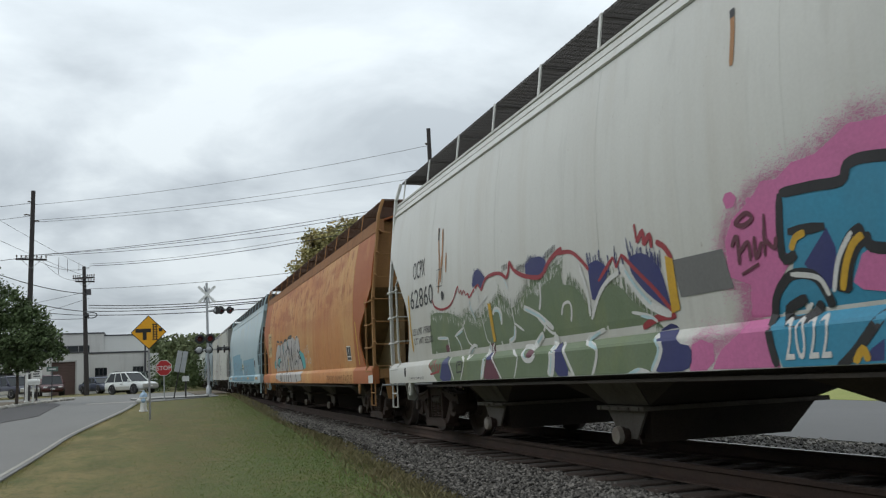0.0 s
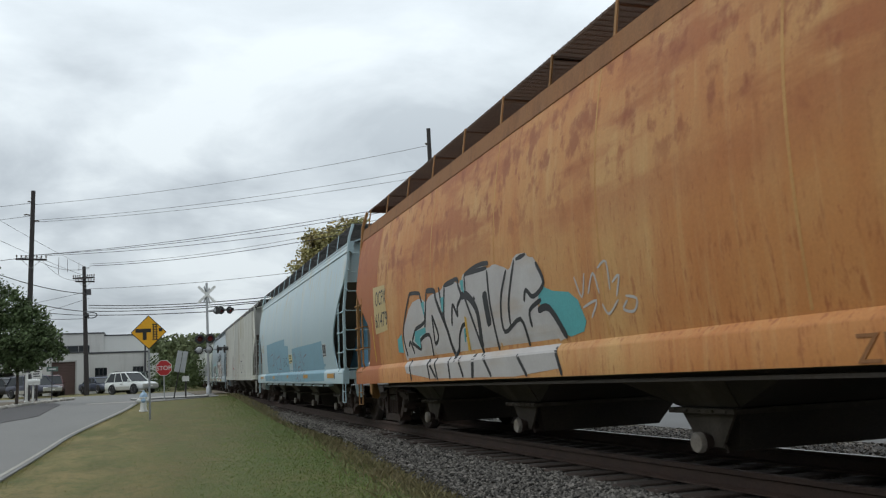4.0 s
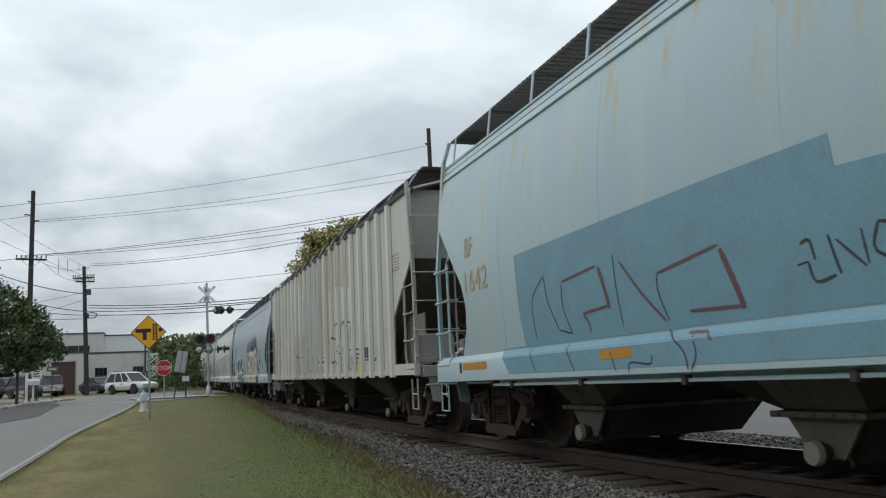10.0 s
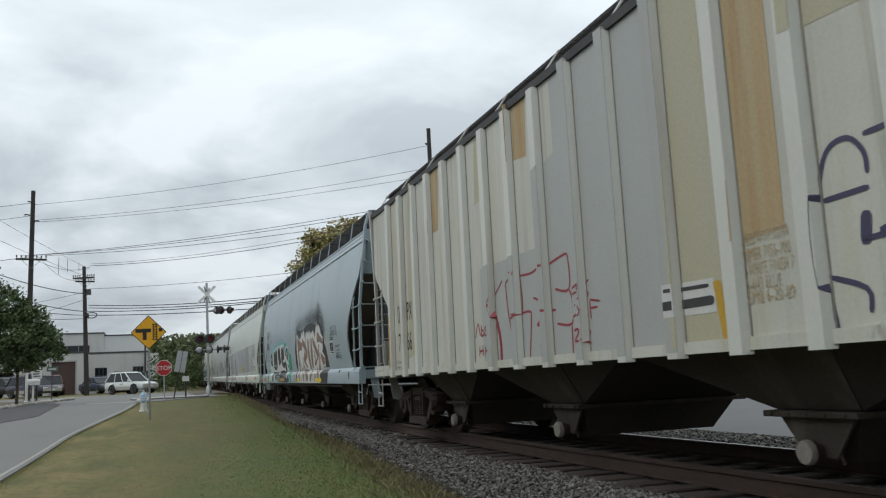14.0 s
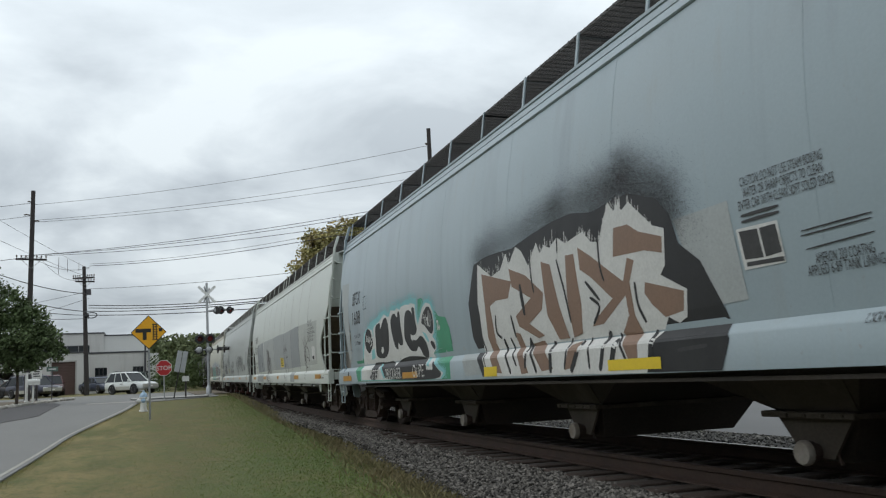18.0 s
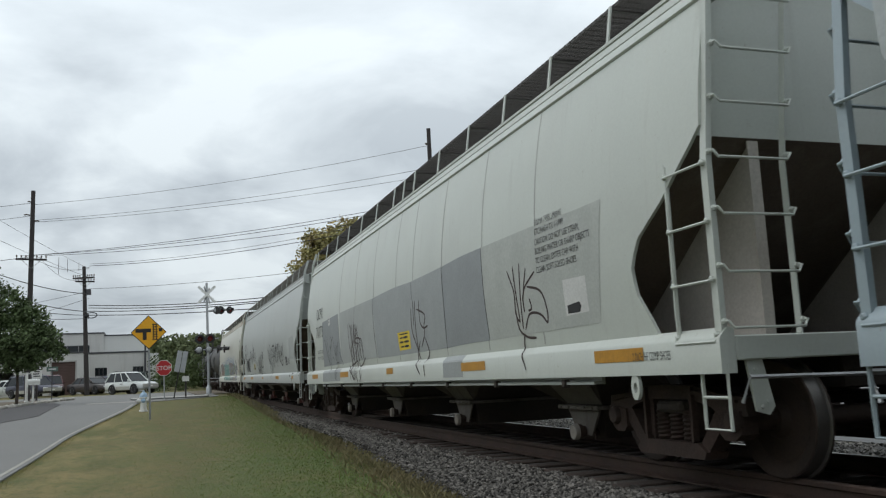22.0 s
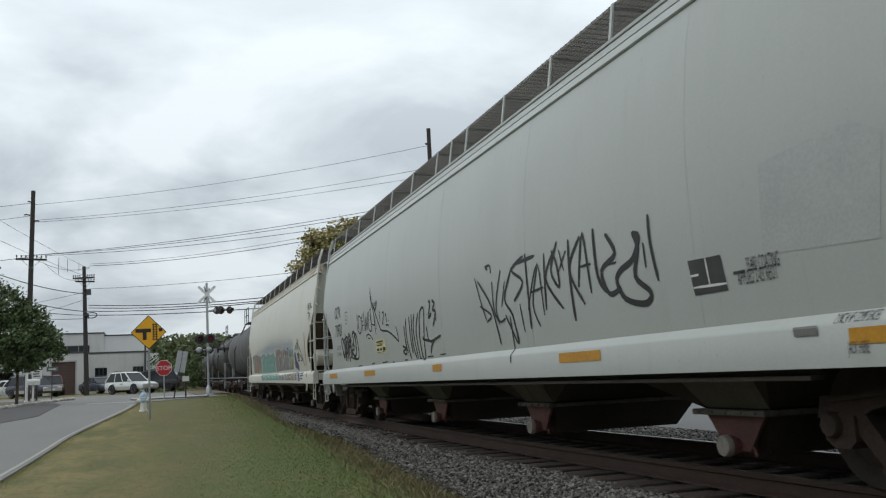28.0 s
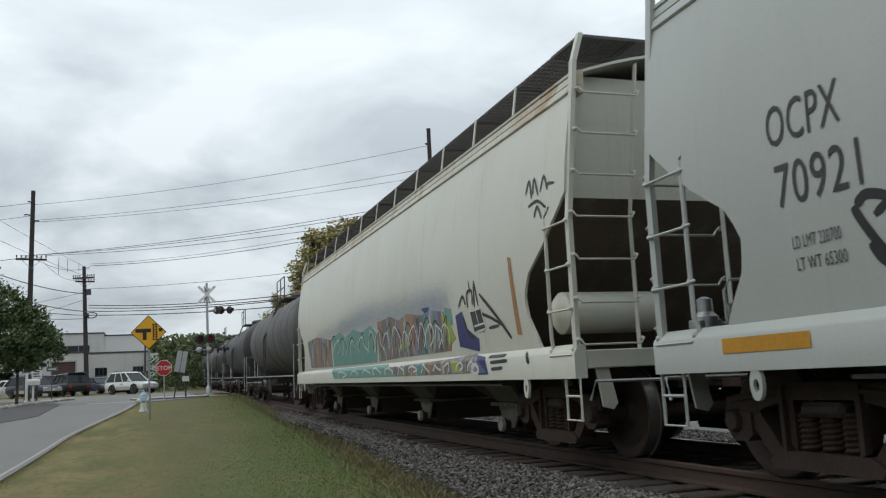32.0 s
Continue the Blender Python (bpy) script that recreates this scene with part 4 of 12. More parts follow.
            tube(bm, [(xa, ya, 0.66), (xa, yb, 0.66)], 0.013, 6)
            part("sill_step", bm, steel, car)
            # jacking lug with a hole
            if lugs:
                yj = k * (h - 1.2)
                bm = bmesh.new()
                ring = [(0.065 * math.cos(a), 0.115 * math.sin(a)) for a in [2 * math.pi * i / 16 for i in range(16)]]
                hole = [(0.03 * math.cos(a), 0.045 * math.sin(a)) for a in [2 * math.pi * i / 16 for i in range(16)]]
                lay = []
                for x in (sd * (HALF - 0.035), sd * (HALF - 0.005)):
                    lay.append([[bm.verts.new((x, yj + u, 0.74 + max(-0.11, min(0.1, v)))) for u, v in ring], [bm.verts.new((x, yj + u, 0.73 + v)) for u, v in hole]])
                for i in range(16):
                    j = (i + 1) % 16
                    for q in lay:
                        bm.faces.new((q[0][i], q[0][j], q[1][j], q[1][i]))
                    bm.faces.new((lay[0][0][i], lay[0][0][j], lay[1][0][j], lay[1][0][i]))
                    bm.faces.new((lay[0][1][i], lay[0][1][j], lay[1][1][j], lay[1][1][i]))
                part("jacking_lug", bm, steel, car)
            if k in holes and kind != "ribbed":
                bm = bmesh.new()
                ring = [(0.045 * math.cos(a), max(-0.07, min(0.07, 0.1 * math.sin(a)))) for a in [2 * math.pi * i / 16 for i in range(16)]]
                prism(bm, [(k * (h - 1.0) + u, 1.0 + v) for u, v in ring], "x", sd * (HALF - 0.02), sd * (HALF + 0.003))
                part("jacking_hole", bm, M["black"], car, "dark oval opening in the sill")
            # gusset that hangs under the end sill
            bm = bmesh.new()
            yg = k * (h - 0.06)
            prism(bm, [(sd * 1.34, 0.93), (sd * 1.2, 0.93), (sd * 1.12, 0.58), (sd * 1.17, 0.52), (sd * 1.28, 0.55)], "y", yg - 0.012, yg + 0.012)
            for u, z in ((1.27, 0.85), (1.18, 0.62), (1.23, 0.58)):
                lathe(bm, [(0.018, 0.013), (0.018, 0.026), (0.004, 0.028)] if k > 0 else [(0.018, -0.013), (0.018, -0.026), (0.004, -0.028)], "y", (sd * u, yg, z), 6)
            part("end_gusset", bm, steel, car)
        if gear and (k > 0 or kind == "ribbed"):
            brake_gear(car, k * (h - 0.3), k, steel)
        coupler(car, k * h, k, steel)
        truck(car, k * (h - 1.33))
    # stub sills at the ends, open pockets between them
    for k in (-1, 1):
        bm = bmesh.new()
        a, b = sorted((k * (h - 0.2), k * (max(pockets) + 0.5)))
        box(bm, -0.33, a, 0.68, 0.33, b, 0.97, 0.01)
        part("stub_sill", bm, M["under"], car)
    topz, lowz = (1.0 if kind != "ribbed" else 1.02), 0.52
    mids = [(a + b) / 2 for a, b in zip(pockets, pockets[1:])]
    for i, y in enumerate(pockets):
        ya = mids[i - 1] if i else y - 0.85
        yb = mids[i] if i < len(mids) else y + 0.85
        bm = bmesh.new()
        xo, xi = HALF - 0.24, 0.98
        a = [bm.verts.new(q) for q in ((-xo, ya, topz), (xo, ya, topz), (xo, yb, topz), (-xo, yb, topz))]
        c = [bm.verts.new(q) for q in ((-xi, y - 0.4, lowz), (xi, y - 0.4, lowz), (xi, y + 0.4, lowz), (-xi, y + 0.4, lowz))]
        for j in range(4):
            bm.faces.new((a[j], a[(j + 1) % 4], c[(j + 1) % 4], c[j]))
        bm.faces.new(a)
        bm.faces.new(c)
        # dark colour paints shade on the raked faces; side plates stay paler
        ch = part("hopper_chute", bm, M["under"], car)
        for sd in (-1, 1):
            # outer side plate of the pocket: upright towards the leading end, raked at the other
            bm = bmesh.new()
            f = lambda z: sd * (xi + (xo - xi) * (z - lowz) / (topz - lowz) + 0.012)
            q = [(y - 0.55, topz), (y + 0.72, topz), (y + 0.5, 0.82), (y + 0.36, lowz + 0.01), (y - 0.42, lowz + 0.01)]
            va = [bm.verts.new((f(z), u, z)) for u, z in q]
            vb = [bm.verts.new((f(z) - sd * 0.01, u, z)) for u, z in q]
            bm.faces.new(va)
            bm.faces.new(vb[::-1])
            for j in range(len(q)):
                bm.faces.new((va[j], va[(j + 1) % len(q)], vb[(j + 1) % len(q)], vb[j]))
            part("pocket_plate", bm, chute or M["chute"], ch)
        bm = bmesh.new()
        box(bm, -1.08, y - 0.46, 0.475, 1.08, y + 0.46, 0.52, 0.006)
        for u in (-0.36, -0.18, 0.0, 0.18, 0.36):
            lathe(bm, [(0.014, 0.0), (0.014, -0.012), (0.004, -0.018)], "x", (-1.08, y + u, 0.497), 6)
        part("gate_frame", bm, chute or M["chute"], ch)
        bm = bmesh.new()
        ring = lambda x, w, z: [bm.verts.new((sx * x, y + sy * w, z)) for sx, sy in ((-1, -1), (1, -1), (1, 1), (-1, 1))]
        up_, dn = ring(0.96, 0.38, 0.475), ring(0.82, 0.14, 0.16)
        for j in range(4):
            bm.faces.new((up_[j], up_[(j + 1) % 4], dn[(j + 1) % 4], dn[j]))
        bm.faces.new(up_)
        bm.faces.new(dn)
        # dark all over to paint the shadow on its end faces
        part("outlet_box", bm, M["under"], ch)
        bm = bmesh.new()
        # added plate: gives only the lit camera side the outlet's own colour
        prism(bm, [(y - 0.36, 0.47), (y + 0.36, 0.47), (y + 0.13, 0.2), (y - 0.16, 0.2)], "x", -1.0, -0.975)
        part("outlet_plate", bm, gate or chute or M["chute"], ch)
        bm = bmesh.new()
        lathe(bm, [(0.02, 0.0), (0.075, 0.0), (0.082, 0.02), (0.082, 0.05), (0.06, 0.06), (0.06, 0.3)], "x", (-1.1, y, 0.24), 16)
        tube(bm, [(-0.98, y + 0.1, 0.36), (-0.98, y - 0.16, 0.3), (-0.98, y - 0.2, 0.16)], 0.016, 6)
        part("outlet_pipe", bm, gate or M["truck_iron"], ch, smooth=True)
        bm = bmesh.new()
        lathe(bm, [(0.004, -0.03), (0.078, -0.028), (0.088, -0.01), (0.088, 0.02)], "x", (-1.11, y, 0.24), 18)
        part("outlet_cap", bm, M["cap"], ch, "pale outlet cap", True)
    return car


def tank_car(front, back, paint_, label):
    """A tank car with domed ends, a top fitting platform and an underframe."""
    L = back - front
    h = L / 2
    car = thing("tank_car", label, "tank car", group="cars of the freight train")
    CARS.append((car, (front + back) / 2))
    R, zc, ht = 1.45, 2.52, h - 0.85
    prof = [(0.02, -ht)] + [(R * math.sin(a), -ht + 0.55 * (1 - math.cos(a))) for a in [math.pi / 2 * i / 6 for i in range(1, 7)]]
    prof += [(R, -ht + 0.55 + (2 * ht - 1.1) * i / 6) for i in range(1, 6)]
    prof += [(r, -w) for r, w in reversed(prof[:7])]
    bm = bmesh.new()
    lathe(bm, prof, "y", (0, 0, zc), 36)
    part("tank_shell", bm, paint_, car, smooth=True)
    for i in range(1, 6):
        y = -ht + 0.55 + (2 * ht - 1.1) * i / 6
        bm = bmesh.new()
        lathe(bm, [(R + 0.008, y - 0.03), (R + 0.012, y), (R + 0.008, y + 0.03)], "y", (0, 0, zc), 36)
        part("weld_band", bm, paint_, car, smooth=True)
    bm = bmesh.new()
    lathe(bm, [(0.4, 0), (0.4, 0.25), (0.3, 0.34), (0.02, 0.36)], "z", (0, 0, zc + R - 0.03), 14)
    part("fitting_dome", bm, M["black"], car, smooth=True)
    bm = bmesh.new()
    box(bm, -0.85, -1.1, zc + R + 0.02, 0.85, 1.1, zc + R + 0.06)
    part("top_platform", bm, M["grating"], car)
    for sd in (-1, 1):
        bm = bmesh.new()
        for y in (-1.1, 0, 1.1):
            tube(bm, [(sd * 0.85, y, zc + R), (sd * 0.85, y, zc + R + 0.85)], 0.022, 5)
        for z in (0.45, 0.85):
            tube(bm, [(sd * 0.85, -1.1, zc + R + z), (sd * 0.85, 1.1, zc + R + z)], 0.02, 5)
        part("platform_rail", bm, M["black"], car)
        bm = bmesh.new()
        for y in (-0.25, 0.25):
            tube(bm, [(sd * 1.5, y, 1.0), (sd * 1.52, y, zc), (sd * 0.9, y, zc + R)], 0.022, 5)
        for i in range(8):
            tube(bm, [(sd * 1.52, -0.25, 1.1 + 0.2 * i), (sd * 1.52, 0.25, 1.1 + 0.2 * i)], 0.014, 4)
        part("tank_ladder", bm, M["black"], car)
        bm = bmesh.new()
        tube(bm, [(sd * 1.5, -h + 0.05, 1.05), (sd * 1.5, h - 0.05, 1.05)], 0.025, 5)
        part("side_rail", bm, M["galv"], car)
    for k in (-1, 1):
        bm = bmesh.new()
        a, b = sorted((k * h, k * (h - 2.6)))
        box(bm, -0.35, a, 0.72, 0.35, b, 1.02)
        a, b = sorted((k * h, k * (h - 0.25)))
        box(bm, -1.5, a, 0.86, 1.5, b, 1.06, 0.01)
        part("stub_sill", bm, M["under"], car)
        bm = bmesh.new()
        a, b = sorted((k * (h - 1.5), k * (h - 1.75)))
        box(bm, -1.1, a, 0.95, 1.1, b, 1.75)
        part("saddle", bm, paint_, car)
        for sd in (-1, 1):
            bm = bmesh.new()
            tube(bm, [(sd * 1.5, k * (h - 0.02), 0.4), (sd * 1.5, k * (h - 0.02), 2.0), (sd * 1.0, k * (h - 0.02), 2.0), (sd * 1.0, k * (h - 0.02), 1.0)], 0.02, 5)
            part("end_handrail", bm, M["galv"], car)
        coupler(car, k * h, k, M["black"])
        truck(car, k * (h - 1.58), False)
    return car


M["chute"] = material("chute_grime", (0.08, 0.065, 0.052), 0.85, tint=(0.045, 0.035, 0.028), scale=1.2, stretch=(1, 1, 0.6), amount=0.8, fine=0.2, bump=0.2, streak=(0.14, 0.12, 0.1), streak_amount=0.5, streak_scale=(3, 3, 0.4))
M["chute_grey"] = material("grey_chute", (0.17, 0.155, 0.14), 0.8, tint=(0.1, 0.082, 0.07), scale=2.0, stretch=(1, 1, 0.5), amount=0.9, fine=0.2, bump=0.2, streak=(0.05, 0.04, 0.034), streak_amount=0.6, streak_scale=(4, 4, 0.4))
M["gate_red"] = material("red_primer", (0.2, 0.08, 0.07), 0.75, tint=(0.09, 0.05, 0.045), scale=4, amount=0.8, fine=0.2)
M["cap"] = material("outlet_cap", (0.27, 0.255, 0.235), 0.6, tint=(0.18, 0.14, 0.11), scale=6, amount=0.8)
truck_meshes()

# paints of the eight hoppers
def car_paint(name, base, tint, streak, streak_amount=0.5, **kw):
    return material(name, base, 0.36, spec=0.55, tint=tint, scale=0.8, stretch=(1, 1, 0.5), amount=0.8, fine=0.04, streak=streak, streak_amount=streak_amount, streak_scale=(2.2, 2.2, 0.12), bump=0.05, bump_scale=3.0, **kw)


DIRT = [((0.27, 0.26, 0.23), 1.0, (7, 7, 0.22), 0.58, 0.8, 0.28), ((0.25, 0.2, 0.14), 20.0, (1, 1, 0.5), 0.68, 0.74, 0.5), ((0.3, 0.29, 0.27), 0.5, (1, 1, 1), 0.5, 0.75, 0.2)]
M["p_a"] = car_paint("light_grey_paint", (0.557, 0.557, 0.517), (0.501, 0.501, 0.468), (0.402, 0.366, 0.301), 0.35, layers=DIRT)
RUST = [((0.52, 0.31, 0.12), 0.5, (1, 0.9, 0.6), 0.4, 0.6, 0.85), ((0.40, 0.135, 0.035), 1.0, (2.2, 2.2, 0.3), 0.5, 0.68, 0.6), ((0.55, 0.34, 0.14), 1.0, (6, 6, 0.3), 0.52, 0.7, 0.5),
        ((0.33, 0.1, 0.028), 1.1, (1, 0.4, 1.6), 0.46, 0.58, 0.8, 2, 2.0, 2.7), ((0.25, 0.065, 0.02), 5.0, (1, 0.7, 0.5), 0.52, 0.62, 0.75, 2, 2.2, 2.8), ((0.27, 0.075, 0.022), 16.0, (1, 1, 0.25), 0.55, 0.66, 0.6, 2, 2.9, 1.4),
        ((0.32, 0.09, 0.026), 0.9, (1, 1, 0.8), 0.2, 0.42, 0.9, 1, -7.17, -7.27), ((0.32, 0.09, 0.026), 0.9, (1, 1, 0.8), 0.2, 0.42, 0.85, 1, 7.0, 7.12), ((0.3, 0.09, 0.03), 14.0, (1, 1, 0.5), 0.62, 0.7, 0.6)]
M["p_b"] = material("rusty_orange_paint", (0.475, 0.2, 0.0594), 0.6, fine=0.08, bump=0.1, bump_scale=14, layers=RUST)
M["seam_f"] = material("dusty_weld", (0.4, 0.41, 0.38), 0.5, tint=(0.28, 0.28, 0.26), scale=2.0, stretch=(1, 1, 0.5), amount=0.8, fine=0.1)
M["seam_d"] = material("dark_lap_seam", (0.17, 0.15, 0.125), 0.8, tint=(0.3, 0.28, 0.24), scale=1.5, stretch=(1, 1, 0.5), amount=0.9, fine=0.15)
M["seam_b"] = material("pale_weld", (0.52, 0.31, 0.115), 0.75, tint=(0.4, 0.18, 0.055), scale=2.5, stretch=(1, 1, 0.6), amount=0.7, fine=0.1)
M["p_c"] = car_paint("pale_blue_paint", (0.365, 0.475, 0.51), (0.325, 0.44, 0.485), (0.479, 0.485, 0.415), 0.45, layers=[((0.42, 0.34, 0.16), 1.0, (6, 6, 0.3), 0.55, 0.68, 0.85, 2, 2.4, 3.5), ((0.3, 0.24, 0.14), 16.0, (1, 1, 0.4), 0.66, 0.72, 0.6)])
M["p_d"] = material("cream_grey_paint", (0.575, 0.575, 0.513), 0.55, tint=(0.458, 0.454, 0.399), scale=0.8, stretch=(1, 1, 0.5), amount=0.7, fine=0.06, streak=(0.437, 0.372, 0.218), streak_amount=0.6, streak_scale=(1.3, 1.3, 0.12), bump=0.05, bump_scale=3.0, layers=[((0.27, 0.24, 0.2), 1.0, (6, 6, 0.25), 0.55, 0.75, 0.6), ((0.35, 0.22, 0.1), 1.0, (2.6, 2.6, 0.3), 0.6, 0.7, 0.5, 2, 2.6, 3.6), ((0.2, 0.17, 0.14), 8.0, (1, 1, 0.5), 0.62, 0.7, 0.5, 2, 1.6, 1.0)])
M["p_e"] = car_paint("blue_grey_paint", (0.305, 0.37, 0.404), (0.274, 0.338, 0.37), (0.193, 0.225, 0.257), 0.4, layers=DIRT)
M["p_f"] = car_paint("off_white_paint", (0.515, 0.546, 0.499), (0.478, 0.504, 0.463), (0.525, 0.535, 0.483), 0.3, layers=DIRT)
M["p_g"] = car_paint("pale_grey_paint", (0.398, 0.419, 0.398), (0.362, 0.383, 0.362), (0.424, 0.433, 0.413), 0.3, layers=DIRT)
M["p_h"] = car_paint("cream_paint", (0.55, 0.55, 0.478), (0.519, 0.514, 0.446), (0.498, 0.446, 0.333), 0.4, layers=DIRT)
M["s_b"] = material("rusty_steel", (0.36, 0.19, 0.07), 0.8, tint=(0.24, 0.125, 0.05), scale=2, amount=0.8, fine=0.15)
M["rib_d"] = car_paint("pale_rib", (0.616, 0.616, 0.571), (0.549, 0.549, 0.504), (0.3, 0.24, 0.16), 0.6)
M["s_d"] = car_paint("grey_steel", (0.42, 0.41, 0.38), (0.34, 0.33, 0.31), (0.2, 0.15, 0.1), 0.5)
M["board_pale"] = material("pale_grating", (0.27, 0.26, 0.245), 0.75, 0.1, tint=(0.2, 0.19, 0.175), scale=2, amount=0.8, fine=0.2)
M["brown_board"] = material("brown_grating", (0.13, 0.085, 0.06), 0.85, tint=(0.09, 0.065, 0.055), scale=2, amount=0.8, fine=0.2)
M["chord_b"] = material("rusty_chord", (0.27, 0.12, 0.045), 0.8, tint=(0.26, 0.13, 0.06), scale=2, stretch=(2, 2, 0.4), amount=0.8, fine=0.15, streak=(0.15, 0.07, 0.035), streak_amount=0.7, streak_scale=(4, 4, 0.8))
M["d_a"] = material("brown_grime_slope", (0.13, 0.1, 0.08), 0.85, tint=(0.08, 0.06, 0.05), scale=1.0, amount=0.8, fine=0.15)
M["d_b"] = material("rust_slope", (0.5, 0.4, 0.22), 0.85, tint=(0.34, 0.24, 0.11), scale=0.8, amount=0.8, fine=0.15)
M["web_c"] = material("blue_plate", (0.13, 0.29, 0.42), 0.6, tint=(0.1, 0.235, 0.36), scale=1.2, amount=0.8, fine=0.1, streak=(0.2, 0.24, 0.26), streak_amount=0.35, streak_scale=(3, 3, 0.3), layers=[((0.27, 0.235, 0.19), 1.5, (1, 1, 0.4), 0.2, 0.4, 1.0, 2, 2.36, 2.46)])
# brown grime, darkened with the shade under the overhanging slope sheets
M["bay"] = material("brown_bay_grime_shade", (0.15, 0.115, 0.09), 0.85, tint=(0.1, 0.078, 0.062), scale=1.0, amount=0.8, fine=0.15, streak=(0.2, 0.17, 0.14), streak_amount=0.5, streak_scale=(3, 3, 0.4))
M["bay_tan"] = material("tan_bay_grime", (0.3, 0.21, 0.1), 0.85, tint=(0.18, 0.12, 0.06), scale=1.0, amount=0.8, fine=0.15, streak=(0.1, 0.07, 0.045), streak_amount=0.6, streak_scale=(3, 3, 0.3))
M["grime_tan"] = material("tan_grimed_steel", (0.27, 0.245, 0.2), 0.8, tint=(0.19, 0.16, 0.125), scale=3, stretch=(1, 1, 0.4), amount=0.8, fine=0.15)
M["d_d"] = material("rusty_grey_plate", (0.26, 0.235, 0.2), 0.85, tint=(0.15, 0.11, 0.085), scale=1.5, amount=0.8, fine=0.15, streak=(0.12, 0.07, 0.045), streak_amount=0.6, streak_scale=(4, 4, 0.4))
M["d_w"] = material("grimy_slope", (0.5, 0.475, 0.43), 0.8, tint=(0.34, 0.3, 0.255), scale=0.9, amount=0.8, fine=0.12)
M["d_e"] = material("dark_navy_plate", (0.085, 0.1, 0.13), 0.7, tint=(0.13, 0.14, 0.155), scale=1.0, amount=0.8, fine=0.1, layers=[((0.05, 0.05, 0.055), 1.2, (1, 1, 0.4), 0.4, 0.6, 0.8)])

M["chord_h"] = material("rust_streaked_chord", (0.53, 0.53, 0.46), 0.6, tint=(0.45, 0.43, 0.36), scale=2, amount=0.7, fine=0.08, streak=(0.33, 0.2, 0.1), streak_amount=0.8, streak_scale=(3, 3, 0.6), layers=[((0.3, 0.17, 0.08), 2.0, (1, 1, 1), 0.45, 0.6, 0.8, 1, -6.5, -8.2)])
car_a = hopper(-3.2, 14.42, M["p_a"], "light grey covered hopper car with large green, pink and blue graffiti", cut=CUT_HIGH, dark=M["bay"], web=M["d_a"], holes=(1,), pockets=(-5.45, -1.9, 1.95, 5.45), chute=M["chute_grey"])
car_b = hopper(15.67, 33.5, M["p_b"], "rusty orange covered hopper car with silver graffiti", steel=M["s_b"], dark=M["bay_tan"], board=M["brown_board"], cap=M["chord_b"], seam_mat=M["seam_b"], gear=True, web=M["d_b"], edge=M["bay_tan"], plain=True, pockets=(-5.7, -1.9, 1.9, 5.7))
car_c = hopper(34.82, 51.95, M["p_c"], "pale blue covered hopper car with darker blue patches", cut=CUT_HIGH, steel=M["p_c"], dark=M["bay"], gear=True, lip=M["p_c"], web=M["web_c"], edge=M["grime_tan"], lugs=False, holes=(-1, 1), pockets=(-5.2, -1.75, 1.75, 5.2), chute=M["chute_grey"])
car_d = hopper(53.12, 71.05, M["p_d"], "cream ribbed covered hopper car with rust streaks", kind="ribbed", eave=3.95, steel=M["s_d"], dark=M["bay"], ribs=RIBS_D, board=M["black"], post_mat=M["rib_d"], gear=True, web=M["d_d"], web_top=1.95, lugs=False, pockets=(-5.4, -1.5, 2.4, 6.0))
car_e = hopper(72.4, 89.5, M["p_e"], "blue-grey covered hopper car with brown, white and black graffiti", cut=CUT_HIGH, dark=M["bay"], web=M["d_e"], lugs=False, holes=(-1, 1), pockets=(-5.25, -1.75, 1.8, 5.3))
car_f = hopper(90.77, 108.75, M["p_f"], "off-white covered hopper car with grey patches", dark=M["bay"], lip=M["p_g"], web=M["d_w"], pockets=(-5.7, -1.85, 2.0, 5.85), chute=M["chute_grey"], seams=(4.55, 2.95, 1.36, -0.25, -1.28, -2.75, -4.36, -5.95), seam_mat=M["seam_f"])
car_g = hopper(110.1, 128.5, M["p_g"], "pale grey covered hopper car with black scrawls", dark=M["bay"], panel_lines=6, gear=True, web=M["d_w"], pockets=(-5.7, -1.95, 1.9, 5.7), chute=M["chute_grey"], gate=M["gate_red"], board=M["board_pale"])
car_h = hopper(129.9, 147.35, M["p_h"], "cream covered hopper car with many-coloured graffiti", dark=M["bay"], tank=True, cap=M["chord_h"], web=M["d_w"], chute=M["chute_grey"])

M["tank_grey"] = material("weathered_tank", (0.12, 0.118, 0.115), 0.65, tint=(0.05, 0.05, 0.05), scale=0.8, amount=0.8, fine=0.1, streak=(0.2, 0.19, 0.18), streak_amount=0.5, streak_scale=(2, 2, 0.15))
M["tank_black"] = material("black_tank", (0.028, 0.028, 0.03), 0.5, tint=(0.05, 0.048, 0.046), scale=0.8, amount=0.8, fine=0.1)
s = 148.6
for i in range(11):
    tank_car(s, s + 15.4, M["tank_grey"] if i in (0, 3) else M["tank_black"], "grimy grey tank car" if i in (0, 3) else "black tank car with a top platform")
    s += 16.6

# ---- painted marks on the cars: patches, graffiti, lettering ----

def skin(y, z, ribbed):
    """Half width of a car's outer face at a place on its side."""
    if ribbed:
        return HALF + 0.036 if any(abs(y - r) < 0.072 for r in RIBS_D) else HALF - 0.03
    if z >= 1.162:
        return sidex(z)
    if z > 1.1:
        return HALF - 0.012 - 0.063 * (z - 1.1) / 0.062
    if z > 1.075:
        return HALF - 0.012 * (z - 1.075) / 0.025
    return HALF


